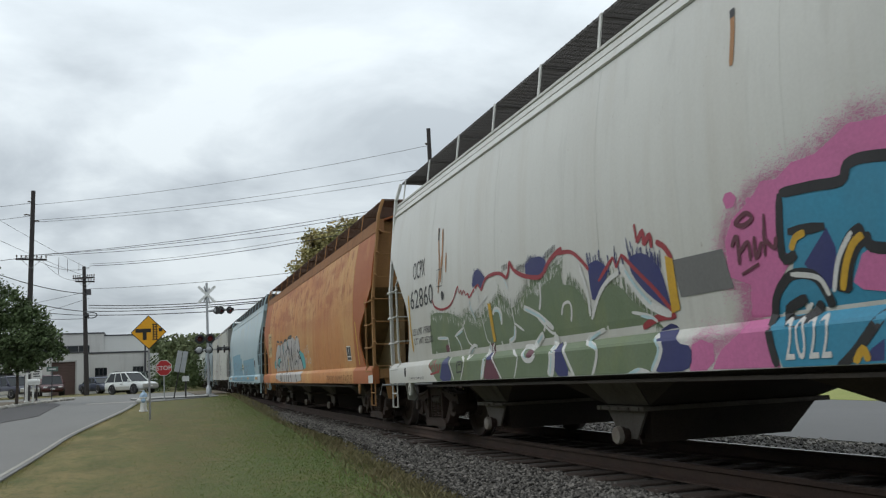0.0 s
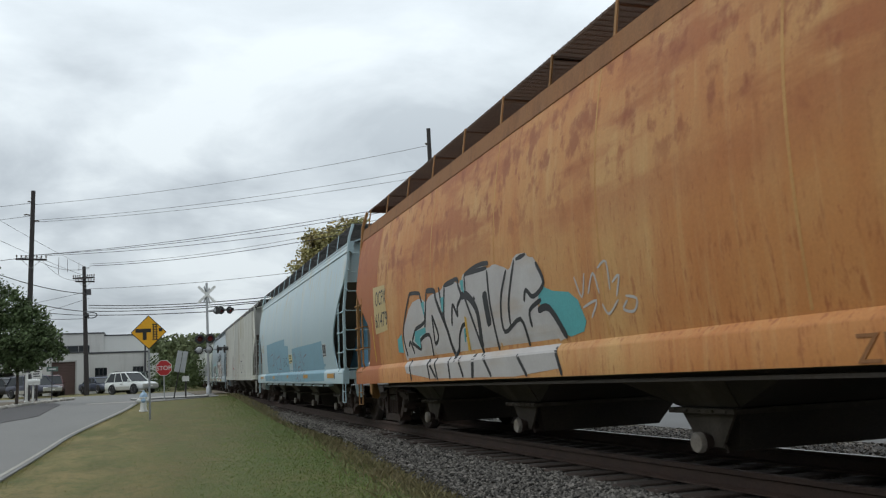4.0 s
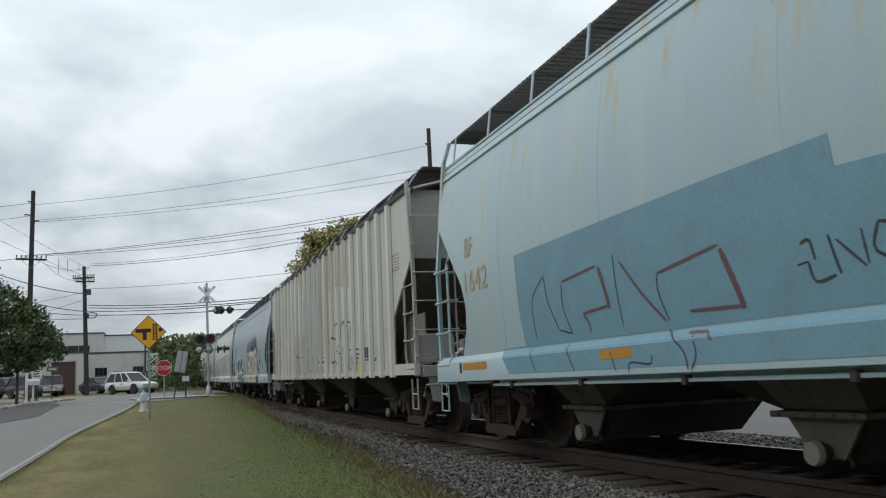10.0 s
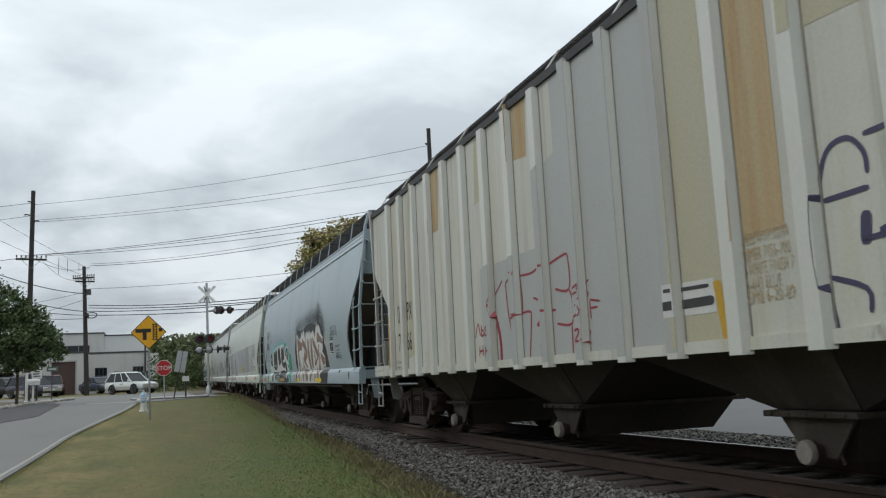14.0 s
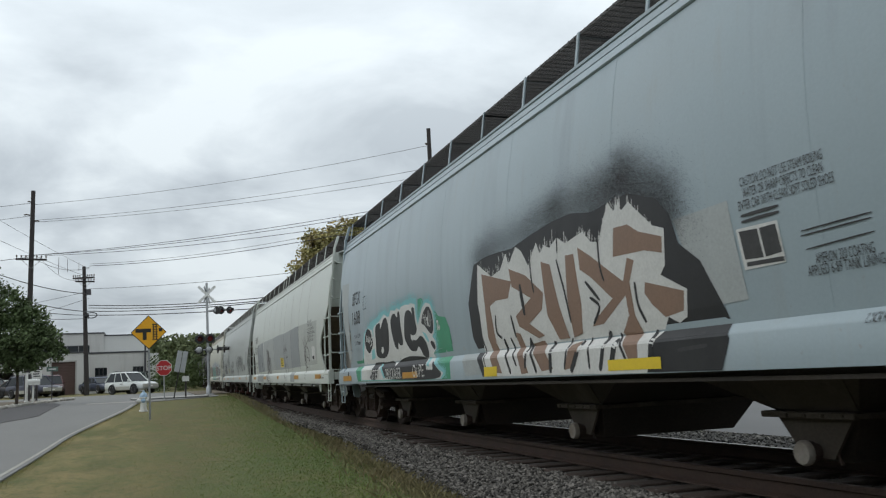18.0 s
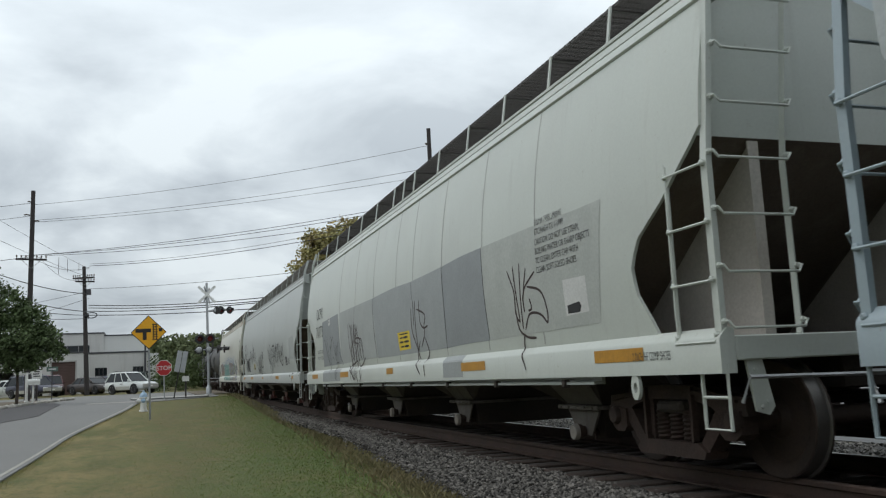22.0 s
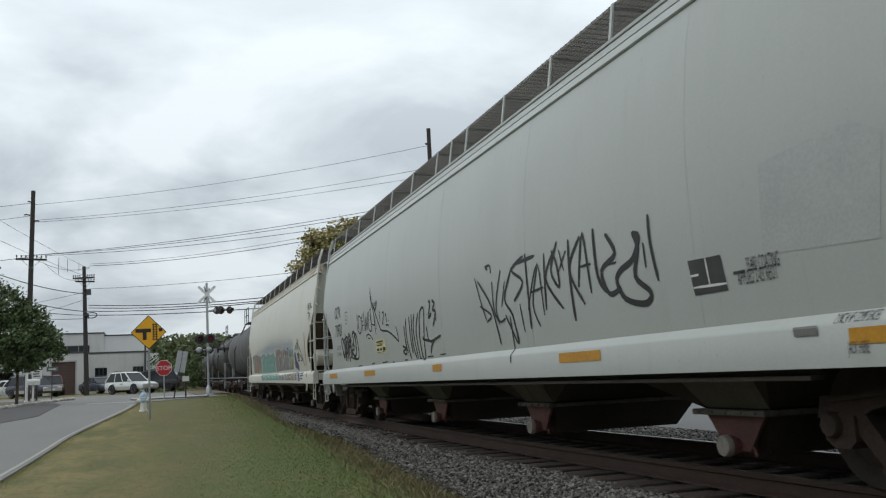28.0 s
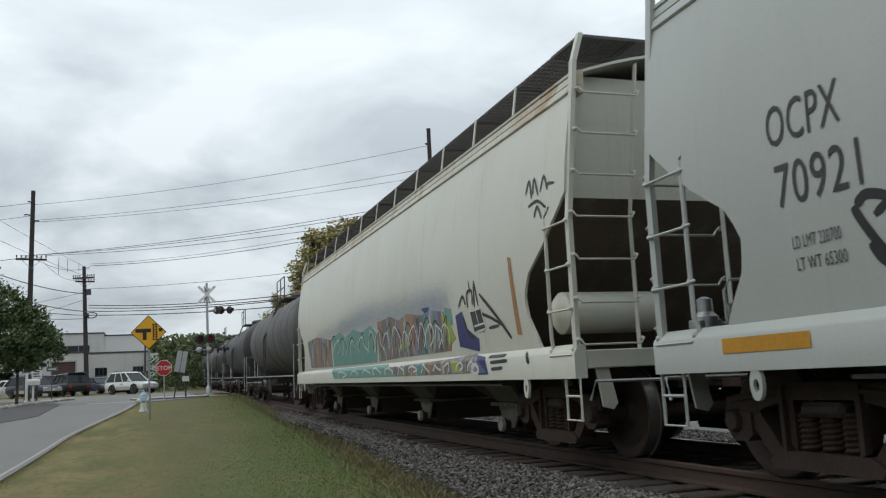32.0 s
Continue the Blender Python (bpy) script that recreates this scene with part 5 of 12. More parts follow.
class Pen:
    """Paint laid on the camera side of a car, a hair above its skin; places are (along, up)."""

    def __init__(self, car, lift, soft=0):
        self.car, self.lift, self.bm, self.laid, self.soft = car, lift, bmesh.new(), [], soft
        self.joined = False
        self.ribbed = car is car_d
        self.rg = random.Random(len(scene.objects))

    def put(self, y, z):
        z = max(z, 0.835 if not self.ribbed else 0.97)
        return Vector((-(skin(y, z, self.ribbed) + self.lift), y, z))

    def fill(self, *pts):
        for _ in range(self.soft):
            # round the corners, as a spray can does
            ring = []
            for (ya, za), (yb, zb) in zip(pts, pts[1:] + pts[:1]):
                ring += [(0.78 * ya + 0.22 * yb, 0.78 * za + 0.22 * zb), (0.22 * ya + 0.78 * yb, 0.22 * za + 0.78 * zb)]
            pts = tuple(ring)
        b = bmesh.new()
        b.faces.new([b.verts.new((0, y, z)) for y, z in pts])
        b.normal_update()
        bmesh.ops.triangulate(b, faces=b.faces)
        zs = [1.075, 1.1, 1.162] + [1.3 + 0.13 * i for i in range(22)] if not self.ribbed else []
        lo, hi = min(z for _, z in pts), max(z for _, z in pts)
        for z in zs:
            if lo < z < hi:
                bmesh.ops.bisect_plane(b, geom=b.verts[:] + b.edges[:] + b.faces[:], plane_co=(0, 0, z), plane_no=(0, 0, 1))
        if self.ribbed:
            for r in RIBS_D:
                for e in (-0.073, -0.071, 0.071, 0.073):
                    bmesh.ops.bisect_plane(b, geom=b.verts[:] + b.edges[:] + b.faces[:], plane_co=(0, r + e, 0), plane_no=(0, 1, 0))
        m = {v: self.bm.verts.new(self.put(v.co.y, v.co.z)) for v in b.verts}
        for f in b.faces:
            self.bm.faces.new([m[v] for v in f.verts])
        b.free()
        self.keep()

    def keep(self, kind=""):
        """Set down what is drawn so far as one piece."""
        if self.joined and not kind:
            return
        for f in self.bm.faces:
            f.normal_update()
            if f.normal.x > 0:
                f.normal_flip()
        me = bpy.data.meshes.new("paint")
        self.bm.to_mesh(me)
        self.bm.free()
        self.bm = bmesh.new()
        self.laid.append((me, kind))

    def line(self, w, *pts):
        P = [Vector(p) for p in pts]
        if len(P) > 2:
            out = []
            Q = [P[0], *P, P[-1]]
            for a, b, c, d in zip(Q, Q[1:], Q[2:], Q[3:]):
                for i in range(4):
                    t = i / 4
                    out.append(0.5 * (2 * b + (c - a) * t + (2 * a - 5 * b + 4 * c - d) * t * t + (3 * b - a - 3 * c + d) * t ** 3))
            P = out + [P[-1]]
        R = [P[0]]
        for a, b in zip(P, P[1:]):
            n = max(1, int((b - a).length / (0.03 if self.ribbed or min(a.y, b.y) < 1.25 else 0.1)))
            R += [a.lerp(b, (i + 1) / n) for i in range(n)]
        L, U = [], []
        for i, c in enumerate(R):
            d = R[min(i + 1, len(R) - 1)] - R[max(i - 1, 0)]
            if d.length < 1e-6:
                d = Vector((1, 0))
            n = Vector((-d.y, d.x)).normalized() * w / 2
            if i in (0, len(R) - 1):
                n *= 0.6
            L.append(self.bm.verts.new(self.put(c.x + n.x, c.y + n.y)))
            U.append(self.bm.verts.new(self.put(c.x - n.x, c.y - n.y)))
        for i in range(len(R) - 1):
            self.bm.faces.new((L[i], L[i + 1], U[i + 1], U[i]))
        self.keep()

    def fringe(self, count, w, reach, *pts):
        """Dry-brush strokes that run up and down over an edge."""
        P = [Vector(p) for p in pts]
        self.joined = True
        for _ in range(count):
            k = self.rg.randrange(len(P) - 1)
            c = P[k].lerp(P[k + 1], self.rg.random()) + Vector((0, self.rg.gauss(0, reach * 0.45)))
            l = reach * self.rg.uniform(0.25, 0.8)
            u = w * self.rg.uniform(0.4, 1.3)
            self.line(u, (c.x + self.rg.uniform(-0.02, 0.02), c.y + l), (c.x, c.y - l))
        self.keep("stuff")
        self.joined = False

    def spray(self, count, spread, size, *pts):
        """Overspray: specks round a chain of places."""
        P = [Vector(p) for p in pts]
        V, F = [], []
        for i in range(count):
            k = self.rg.randrange(len(P) - 1)
            c = P[k].lerp(P[k + 1], self.rg.random()) + Vector((self.rg.gauss(0, spread), self.rg.gauss(0, spread)))
            r = size * self.rg.uniform(0.5, 1.3)
            a = self.rg.uniform(0, 6.28)
            for q in (a, a + 1.57, a + 3.14, a + 4.71):
                V.append(self.put(c.x + r * math.cos(q), max(0.86, c.y + r * math.sin(q))))
            F.append((4 * i, 4 * i + 1, 4 * i + 2, 4 * i + 3))
        me = bpy.data.meshes.new("paint")
        me.from_pydata(V, [], F)
        self.laid.append((me, "stuff"))

    def done(self, name, mat, label=""):
        for me, kind in self.laid:
            ob = part_of(name, me, mat, self.car, label)
            if kind:
                tagged(ob, kind=kind)
        self.bm.free()


def lettering(car, text, y, z, width, height, mat, lift=0.006):
    """Stencilled writing that starts at y and runs towards the car's leading end."""
    vs, fs = letters(text, 1.0, 1.05)
    x0, x1 = min(v.x for v in vs), max(v.x for v in vs)
    top = max(v.y for v in vs)
    ribbed = car is car_d
    pts = []
    for v in vs:
        yy, zz = y - (v.x - x0) / (x1 - x0) * width, z + v.y / top * height
        pts.append((-(skin(yy, zz, ribbed) + lift), yy, zz))
    if height < 0.15:
        me = bpy.data.meshes.new("lettering")
        me.from_pydata(pts, [], fs)
        return part_of("lettering", me, mat, car, "small stencilled letters reading " + text, kind="stuff")
    # large writing: a piece for each letter, parted where no face spans the gap
    spans = sorted((min(vs[i].x for i in f), max(vs[i].x for i in f), list(f)) for f in fs)
    groups, reach = [], None
    for lo, hi, f in spans:
        if reach is None or lo > reach + 1e-4:
            groups.append([])
            reach = hi
        groups[-1].append(f)
        reach = max(reach, hi)
    for g in groups:
        used = sorted({i for f in g for i in f})
        at = {i: k for k, i in enumerate(used)}
        me = bpy.data.meshes.new("letter")
        me.from_pydata([pts[i] for i in used], [], [[at[i] for i in f] for f in g])
        part_of("letter", me, mat, car)


def patch(car, name, mat, y0, y1, z0, z1, lift=0.005, label=""):
    g = Pen(car, lift)
    g.fill((y0, z0), (y1, z0), (y1, z1), (y0, z1))
    return g.done(name, mat, label)


M["ink"] = material("black_ink", (0.03, 0.03, 0.032), 0.6, tint=(0.06, 0.06, 0.06), scale=5, amount=0.7, fine=0.1)
M["ink_faint"] = material("faded_brown_ink", (0.25, 0.11, 0.045), 0.7, tint=(0.26, 0.12, 0.045), scale=5, amount=0.7)
M["ink_tan"] = material("faded_orange_ink", (0.42, 0.27, 0.1), 0.7, tint=(0.45, 0.42, 0.35), scale=4, amount=0.6)
for nm, rgb in dict(g_green=(0.125, 0.175, 0.095), g_red=(0.30, 0.03, 0.04), g_navy=(0.03, 0.035, 0.14), g_white=(0.62, 0.62, 0.60), g_ice=(0.42, 0.58, 0.62), g_maroon=(0.12, 0.03, 0.05), g_gold=(0.55, 0.32, 0.02), g_pink=(0.55, 0.15, 0.33), g_blue=(0.035, 0.24, 0.38), g_black=(0.014, 0.014, 0.016), g_silver=(0.46, 0.45, 0.44), g_teal=(0.08, 0.36, 0.38), g_patch=(0.15, 0.15, 0.145), g_lake=(0.172, 0.328, 0.414), g_brick=(0.14, 0.07, 0.075), g_violet=(0.05, 0.045, 0.1), g_tan=(0.50, 0.38, 0.17), g_rust=(0.36, 0.17, 0.06), g_brown=(0.24, 0.15, 0.105), g_emerald=(0.06, 0.30, 0.17), g_cyan=(0.24, 0.55, 0.58), g_g1=(0.283, 0.301, 0.307), g_g2=(0.394, 0.413, 0.403), g_g3=(0.339, 0.359, 0.359), g_g4=(0.44, 0.46, 0.43), g_sepia=(0.05, 0.03, 0.028), g_umber=(0.15, 0.13, 0.12), g_sea=(0.14, 0.30, 0.26), g_lime=(0.30, 0.36, 0.06), g_haze=(0.30, 0.36, 0.46), g_lightpatch=(0.378, 0.406, 0.406)).items():
    M[nm] = material("spray_" + nm[2:], rgb, 0.55, tint=tuple(c * 0.8 + 0.02 for c in rgb), scale=2.5, amount=0.8, fine=0.1)
M["g_silver"] = material("spray_silver", (0.46, 0.45, 0.44), 0.45, tint=(0.37, 0.345, 0.34), scale=1.6, amount=0.8, fine=0.05, streak=(0.38, 0.28, 0.18), streak_amount=0.5, streak_scale=(0.4, 0.6, 3))
M["g_green"] = material("spray_green", (0.12, 0.165, 0.09), 0.6, tint=(0.16, 0.2, 0.13), scale=1.8, amount=0.7, fine=0.08, layers=[((0.19, 0.22, 0.1), 3.0, (1, 1, 0.5), 0.5, 0.75, 0.6), ((0.42, 0.44, 0.4), 2.6, (1, 1.6, 0.5), 0.5, 0.62, 0.85, 2, 2.0, 2.7), ((0.42, 0.44, 0.4), 16.0, (1, 1.6, 0.4), 0.56, 0.68, 0.6, 2, 1.8, 2.6)])
M["g_umber"] = material("spray_many_colours", (0.17, 0.14, 0.13), 0.6, fine=0.1, layers=[((0.11, 0.26, 0.24), 1.6, (1, 1, 0.4), 0.5, 0.56, 0.9), ((0.32, 0.17, 0.1), 2.1, (1, 1, 0.4), 0.52, 0.58, 0.8), ((0.16, 0.2, 0.36), 2.0, (1, 1, 0.4), 0.56, 0.6, 0.9), ((0.42, 0.44, 0.44), 6.0, (1, 1, 0.25), 0.56, 0.62, 0.8), ((0.05, 0.05, 0.06), 7.0, (1, 1, 0.25), 0.6, 0.64, 0.8)])
M["stain_tan"] = material("yellowed_paint", (0.44, 0.39, 0.25), 0.6, tint=(0.42, 0.41, 0.34), scale=1.2, stretch=(1, 1, 0.3), amount=0.7, fine=0.08)
M["stain_rust"] = material("rust_washed_paint", (0.43, 0.36, 0.23), 0.6, tint=(0.4, 0.27, 0.13), scale=1.0, stretch=(1, 5, 0.12), amount=0.5, fine=0.1, streak=(0.33, 0.17, 0.06), streak_amount=0.8, streak_scale=(3, 3, 0.25), layers=[((0.3, 0.14, 0.05), 1.0, (9, 9, 0.6), 0.55, 0.7, 0.7, 2, 2.4, 3.6)])
M["grey_d"] = material("grey_overpaint", (0.4, 0.415, 0.4), 0.5, tint=(0.36, 0.37, 0.36), scale=0.8, amount=0.8, fine=0.06, streak=(0.34, 0.32, 0.28), streak_amount=0.4, streak_scale=(3, 3, 0.2))
M["reflector"] = material("reflector_tape", (0.50, 0.25, 0.025), 0.4, tint=(0.42, 0.2, 0.02), scale=4, amount=0.8)
M["sticker"] = material("sticker_yellow", (0.58, 0.52, 0.24), 0.5, fine=0.05)
M["sticker_bright"] = material("placard_yellow", (0.68, 0.50, 0.03), 0.5, fine=0.05)
g = Pen(car_a, 0.003, 1)
g.fill((6.46, 1.80), (6.13, 1.82), (5.45, 1.75), (5.07, 1.63), (4.82, 1.72), (4.62, 1.62), (4.38, 1.60), (4.09, 1.68), (3.89, 1.73), (3.73, 1.78), (3.57, 1.69), (3.40, 1.62), (3.16, 1.66), (2.92, 1.78), (2.71, 1.83), (2.61, 1.79), (2.52, 1.84), (2.40, 1.88), (2.27, 1.92), (2.00, 1.96), (2.16, 0.85), (2.28, 0.83), (3.60, 0.82), (4.69, 0.82), (6.55, 0.84))
g.done("graffiti_letter", M["g_green"], "mottled green graffiti lettering")
g = Pen(car_a, 0.0034)
g.fringe(420, 0.016, 0.07, (6.46, 1.80), (6.13, 1.82), (5.45, 1.75), (5.07, 1.63), (4.82, 1.72), (4.62, 1.62), (4.38, 1.60), (4.09, 1.68), (3.89, 1.73), (3.73, 1.78), (3.57, 1.69), (3.40, 1.62), (3.16, 1.66), (2.92, 1.78), (2.71, 1.83), (2.61, 1.79), (2.52, 1.84), (2.40, 1.88), (2.27, 1.92), (2.00, 1.96))
g.fringe(120, 0.01, 0.13, (3.89, 1.73), (3.73, 1.78), (3.57, 1.69), (3.40, 1.62), (3.16, 1.66), (2.92, 1.78), (2.71, 1.83), (2.61, 1.79), (2.52, 1.84), (2.40, 1.88), (2.27, 1.92), (2.00, 1.96))
g.done("graffiti_brush", M["g_green"], "green dry-brush strokes")
g = Pen(car_a, 0.0042)
g.fringe(260, 0.014, 0.05, (6.48, 1.72), (6.15, 1.74), (5.47, 1.68), (5.09, 1.56), (4.83, 1.65), (4.64, 1.56), (4.39, 1.54), (4.10, 1.62), (3.91, 1.67), (3.75, 1.72), (3.58, 1.63), (3.41, 1.57), (3.17, 1.61), (2.93, 1.73), (2.72, 1.78), (2.62, 1.74), (2.53, 1.80), (2.41, 1.84), (2.27, 1.87), (2.01, 1.91))
g.done("graffiti_brush", M["p_a"], "pale dry-brush strokes")
g = Pen(car_a, 0.005, 1)
g.fill((4.60, 2.00), (4.52, 2.12), (4.42, 2.20), (4.34, 2.21), (4.15, 2.10), (4.11, 2.06), (4.29, 1.94), (4.41, 2.02))
g.fill((2.92, 1.96), (2.87, 2.05), (2.73, 2.11), (2.66, 2.10), (2.52, 2.10), (2.39, 2.05), (2.37, 2.00), (2.44, 1.92), (2.55, 1.90), (2.79, 1.92))
g.fill((5.90, 1.05), (5.90, 1.16), (5.72, 1.18), (5.42, 0.84), (6.04, 0.83))
g.done("graffiti_blot", M["g_navy"], "dark blue graffiti blots")
g = Pen(car_a, 0.0048)
g.fringe(60, 0.015, 0.05, (4.58, 2.04), (4.47, 2.17), (4.32, 2.18), (4.12, 2.06))
g.fringe(90, 0.013, 0.05, (2.90, 2.00), (2.86, 2.05), (2.71, 2.10), (2.39, 2.05))
g.done("graffiti_brush", M["g_navy"], "dark blue dry-brush strokes")
g = Pen(car_a, 0.005, 1)
g.fill((4.12, 1.27), (3.98, 1.26), (4.02, 1.17), (3.70, 0.82), (4.05, 0.82), (4.32, 0.82), (4.15, 1.08))
g.fill((5.84, 1.34), (5.67, 1.33), (5.67, 1.25), (5.82, 1.22))
g.fill((2.55, 1.46), (2.51, 1.44), (2.40, 1.34), (2.46, 1.32), (2.51, 1.38))
g.fill((2.98, 1.08), (2.95, 1.14), (2.85, 1.14), (2.77, 1.09), (2.85, 1.04), (2.94, 1.04))
g.done("graffiti_shadow", M["g_maroon"], "maroon graffiti wedges")
g = Pen(car_a, 0.0055, 1)
g.fill((4.20, 1.15), (4.05, 1.16), (3.96, 1.07), (4.16, 1.06))
g.done("graffiti_blot", M["g_navy"], "dark blue graffiti shadow")
g = Pen(car_a, 0.006)
g.line(0.031, (6.28, 2.02), (6.17, 1.91), (5.88, 1.84), (5.54, 1.85), (5.33, 1.93))
g.line(0.031, (5.33, 1.93), (5.13, 2.09))
g.line(0.031, (5.13, 2.09), (5.09, 1.98))
g.line(0.031, (5.09, 1.98), (5.01, 2.02))
g.line(0.031, (5.01, 2.02), (4.98, 1.95))
g.line(0.031, (4.98, 1.95), (4.90, 2.01))
g.line(0.031, (4.90, 2.01), (4.84, 1.93))
g.line(0.031, (4.84, 1.93), (4.75, 1.95))
g.line(0.031, (4.75, 1.95), (4.71, 1.89), (4.55, 1.96), (4.37, 2.02))
g.line(0.043, (4.37, 2.02), (4.27, 1.93))
g.line(0.043, (4.27, 1.93), (4.13, 2.04), (3.93, 2.08), (3.63, 2.06), (3.45, 1.98))
g.line(0.05, (3.45, 1.98), (3.38, 2.03), (3.33, 2.16))
g.line(0.05, (3.33, 2.16), (3.22, 2.05), (3.04, 1.97), (2.79, 1.91), (2.56, 1.88), (2.44, 1.91))
g.line(0.056, (2.44, 1.91), (2.31, 2.00), (2.11, 2.07), (1.98, 2.09))
g.done("graffiti_outline", M["g_red"], "dark red wavy outline")
g = Pen(car_a, 0.007, 1)
g.line(0.05, (6.16, 1.45), (5.70, 1.42))
g.line(0.028, (5.70, 1.44), (5.66, 1.20))
g.line(0.028, (5.66, 1.19), (5.40, 0.85))
g.line(0.017, (4.98, 1.62), (4.96, 1.58), (5.06, 1.53))
g.line(0.028, (5.38, 1.44), (5.21, 1.30), (5.19, 1.15))
g.line(0.028, (5.19, 1.15), (4.98, 1.08), (5.05, 0.95), (5.13, 0.84))
g.line(0.039, (5.40, 1.43), (5.03, 1.52))
g.line(0.039, (5.02, 1.53), (4.95, 1.38))
g.line(0.028, (4.96, 1.40), (4.88, 1.32), (4.71, 1.24))
g.line(0.044, (4.59, 1.25), (4.72, 1.27), (4.92, 1.19), (4.85, 1.11), (4.77, 1.15))
g.line(0.019, (4.36, 1.68), (4.29, 1.49), (4.22, 1.31), (4.12, 1.27))
g.line(0.094, (4.11, 1.25), (4.23, 1.09), (4.36, 0.83))
g.line(0.028, (3.98, 1.26), (4.05, 1.16), (3.69, 0.82))
g.line(0.05, (3.95, 1.60), (3.88, 1.66), (3.76, 1.65), (3.69, 1.59), (3.71, 1.46))
g.line(0.022, (3.35, 1.76), (3.36, 1.62), (3.32, 1.42))
g.line(0.061, (3.32, 1.42), (3.38, 1.29), (3.54, 1.26))
g.line(0.025, (3.54, 1.26), (3.48, 1.17), (3.20, 1.07))
g.line(0.025, (3.20, 1.07), (3.25, 0.96), (3.33, 0.83))
g.line(0.033, (3.32, 1.45), (3.09, 1.35))
g.line(0.066, (3.03, 1.60), (2.86, 1.55), (2.64, 1.47), (2.35, 1.32))
g.line(0.039, (2.57, 1.83), (2.57, 1.66), (2.63, 1.54))
g.line(0.088, (2.60, 1.28), (2.75, 1.21), (2.84, 1.15))
g.line(0.055, (2.79, 1.14), (2.96, 1.17), (3.09, 1.16), (3.09, 1.10), (3.00, 1.03), (2.85, 1.02), (2.74, 1.08))
g.line(0.11, (2.30, 1.26), (2.34, 1.10), (2.35, 0.98), (2.41, 0.84))
g.line(0.066, (2.52, 1.40), (2.58, 1.31))
g.line(0.028, (3.57, 1.99), (3.46, 1.93), (3.40, 1.84))
g.line(0.022, (4.74, 1.88), (4.72, 1.75), (4.55, 1.57))
g.line(0.022, (4.09, 1.84), (4.38, 1.75), (4.60, 1.69))
g.line(0.028, (4.50, 1.98), (4.40, 1.87), (4.37, 1.68))
g.done("graffiti_edge", M["g_white"], "white graffiti edging")
g = Pen(car_a, 0.008)
g.line(0.019, (6.08, 1.44), (5.73, 1.43))
g.line(0.019, (5.33, 1.43), (5.07, 1.48))
g.line(0.019, (5.29, 1.37), (5.21, 1.30))
g.line(0.019, (4.85, 1.17), (4.73, 1.23))
g.line(0.019, (4.15, 1.23), (4.24, 1.08), (4.37, 0.86))
g.line(0.028, (3.89, 1.64), (3.77, 1.63), (3.73, 1.57), (3.72, 1.51))
g.line(0.019, (3.33, 1.40), (3.39, 1.30), (3.50, 1.26))
g.line(0.028, (2.99, 1.58), (2.82, 1.53), (2.62, 1.46), (2.52, 1.40))
g.line(0.028, (2.63, 1.27), (2.77, 1.20), (2.84, 1.16))
g.line(0.022, (2.86, 1.16), (3.06, 1.15), (3.05, 1.09), (2.98, 1.04))
g.line(0.028, (2.34, 1.20), (2.34, 1.04), (2.39, 0.85))
g.line(0.017, (4.70, 1.85), (4.68, 1.75), (4.55, 1.61))
g.line(0.017, (3.52, 1.98), (3.42, 1.86))
g.done("graffiti_shine", M["g_ice"], "pale blue graffiti edging")
g = Pen(car_a, 0.0085)
g.fill((4.09, 1.75), (3.99, 1.74), (3.94, 1.28), (4.02, 1.28))
g.done("graffiti_bar", M["g_gold"], "mustard yellow bar")
g = Pen(car_a, 0.008)
g.line(0.02, (5.25, 1.08), (5.06, 1.08))
g.line(0.02, (5.06, 1.08), (5.07, 0.95))
g.line(0.02, (5.07, 0.95), (5.27, 0.94))
g.line(0.02, (5.27, 0.94), (5.25, 1.08))
g.line(0.02, (5.20, 1.04), (5.11, 1.04))
g.done("sill_box", M["ink"], "small stencilled box")
g = Pen(car_a, 0.0045)
g.line(0.02, (3.56, 2.07), (3.54, 2.15))
g.line(0.02, (3.51, 2.07), (3.49, 2.15))
g.line(0.02, (3.47, 2.08), (3.45, 2.15))
g.line(0.02, (3.42, 2.08), (3.40, 2.15))
g.line(0.02, (3.14, 2.01), (3.12, 2.09))
g.line(0.02, (3.11, 2.00), (3.08, 2.09))
g.line(0.02, (3.07, 2.00), (3.05, 2.09))
g.line(0.02, (3.03, 1.99), (3.01, 2.08))
g.line(0.02, (2.99, 1.99), (2.97, 2.08))
g.line(0.02, (2.96, 1.98), (2.93, 2.08))
g.line(0.02, (2.37, 2.05), (2.35, 2.12))
g.line(0.02, (2.33, 2.05), (2.31, 2.13))
g.line(0.02, (2.30, 2.06), (2.28, 2.14))
g.line(0.02, (2.26, 2.07), (2.24, 2.14))
g.line(0.02, (2.23, 2.07), (2.21, 2.15))
g.line(0.02, (2.20, 2.08), (2.18, 2.16))
g.line(0.02, (2.16, 2.09), (2.14, 2.16))
g.done("faded_writing", M["ink"], "faded stencilled letters")
g = Pen(car_a, 0.0031, 1)
g.fill((2.18, 1.72), (1.96, 1.73), (1.76, 1.68), (1.59, 1.51), (1.52, 1.36), (1.28, 1.57), (1.11, 1.63), (0.92, 1.58), (0.77, 1.44), (0.54, 1.31), (0.41, 1.24), (0.30, 1.10), (0.41, 0.93), (0.51, 0.82), (2.26, 0.81))
g.done("graffiti_letter", M["g_green"], "mottled green graffiti lettering")
g = Pen(car_a, 0.0036)
g.fringe(220, 0.016, 0.09, (2.18, 1.72), (1.96, 1.73), (1.76, 1.68), (1.59, 1.51), (1.52, 1.36), (1.28, 1.57), (1.11, 1.63), (0.92, 1.58), (0.77, 1.44), (0.54, 1.31), (0.41, 1.24))
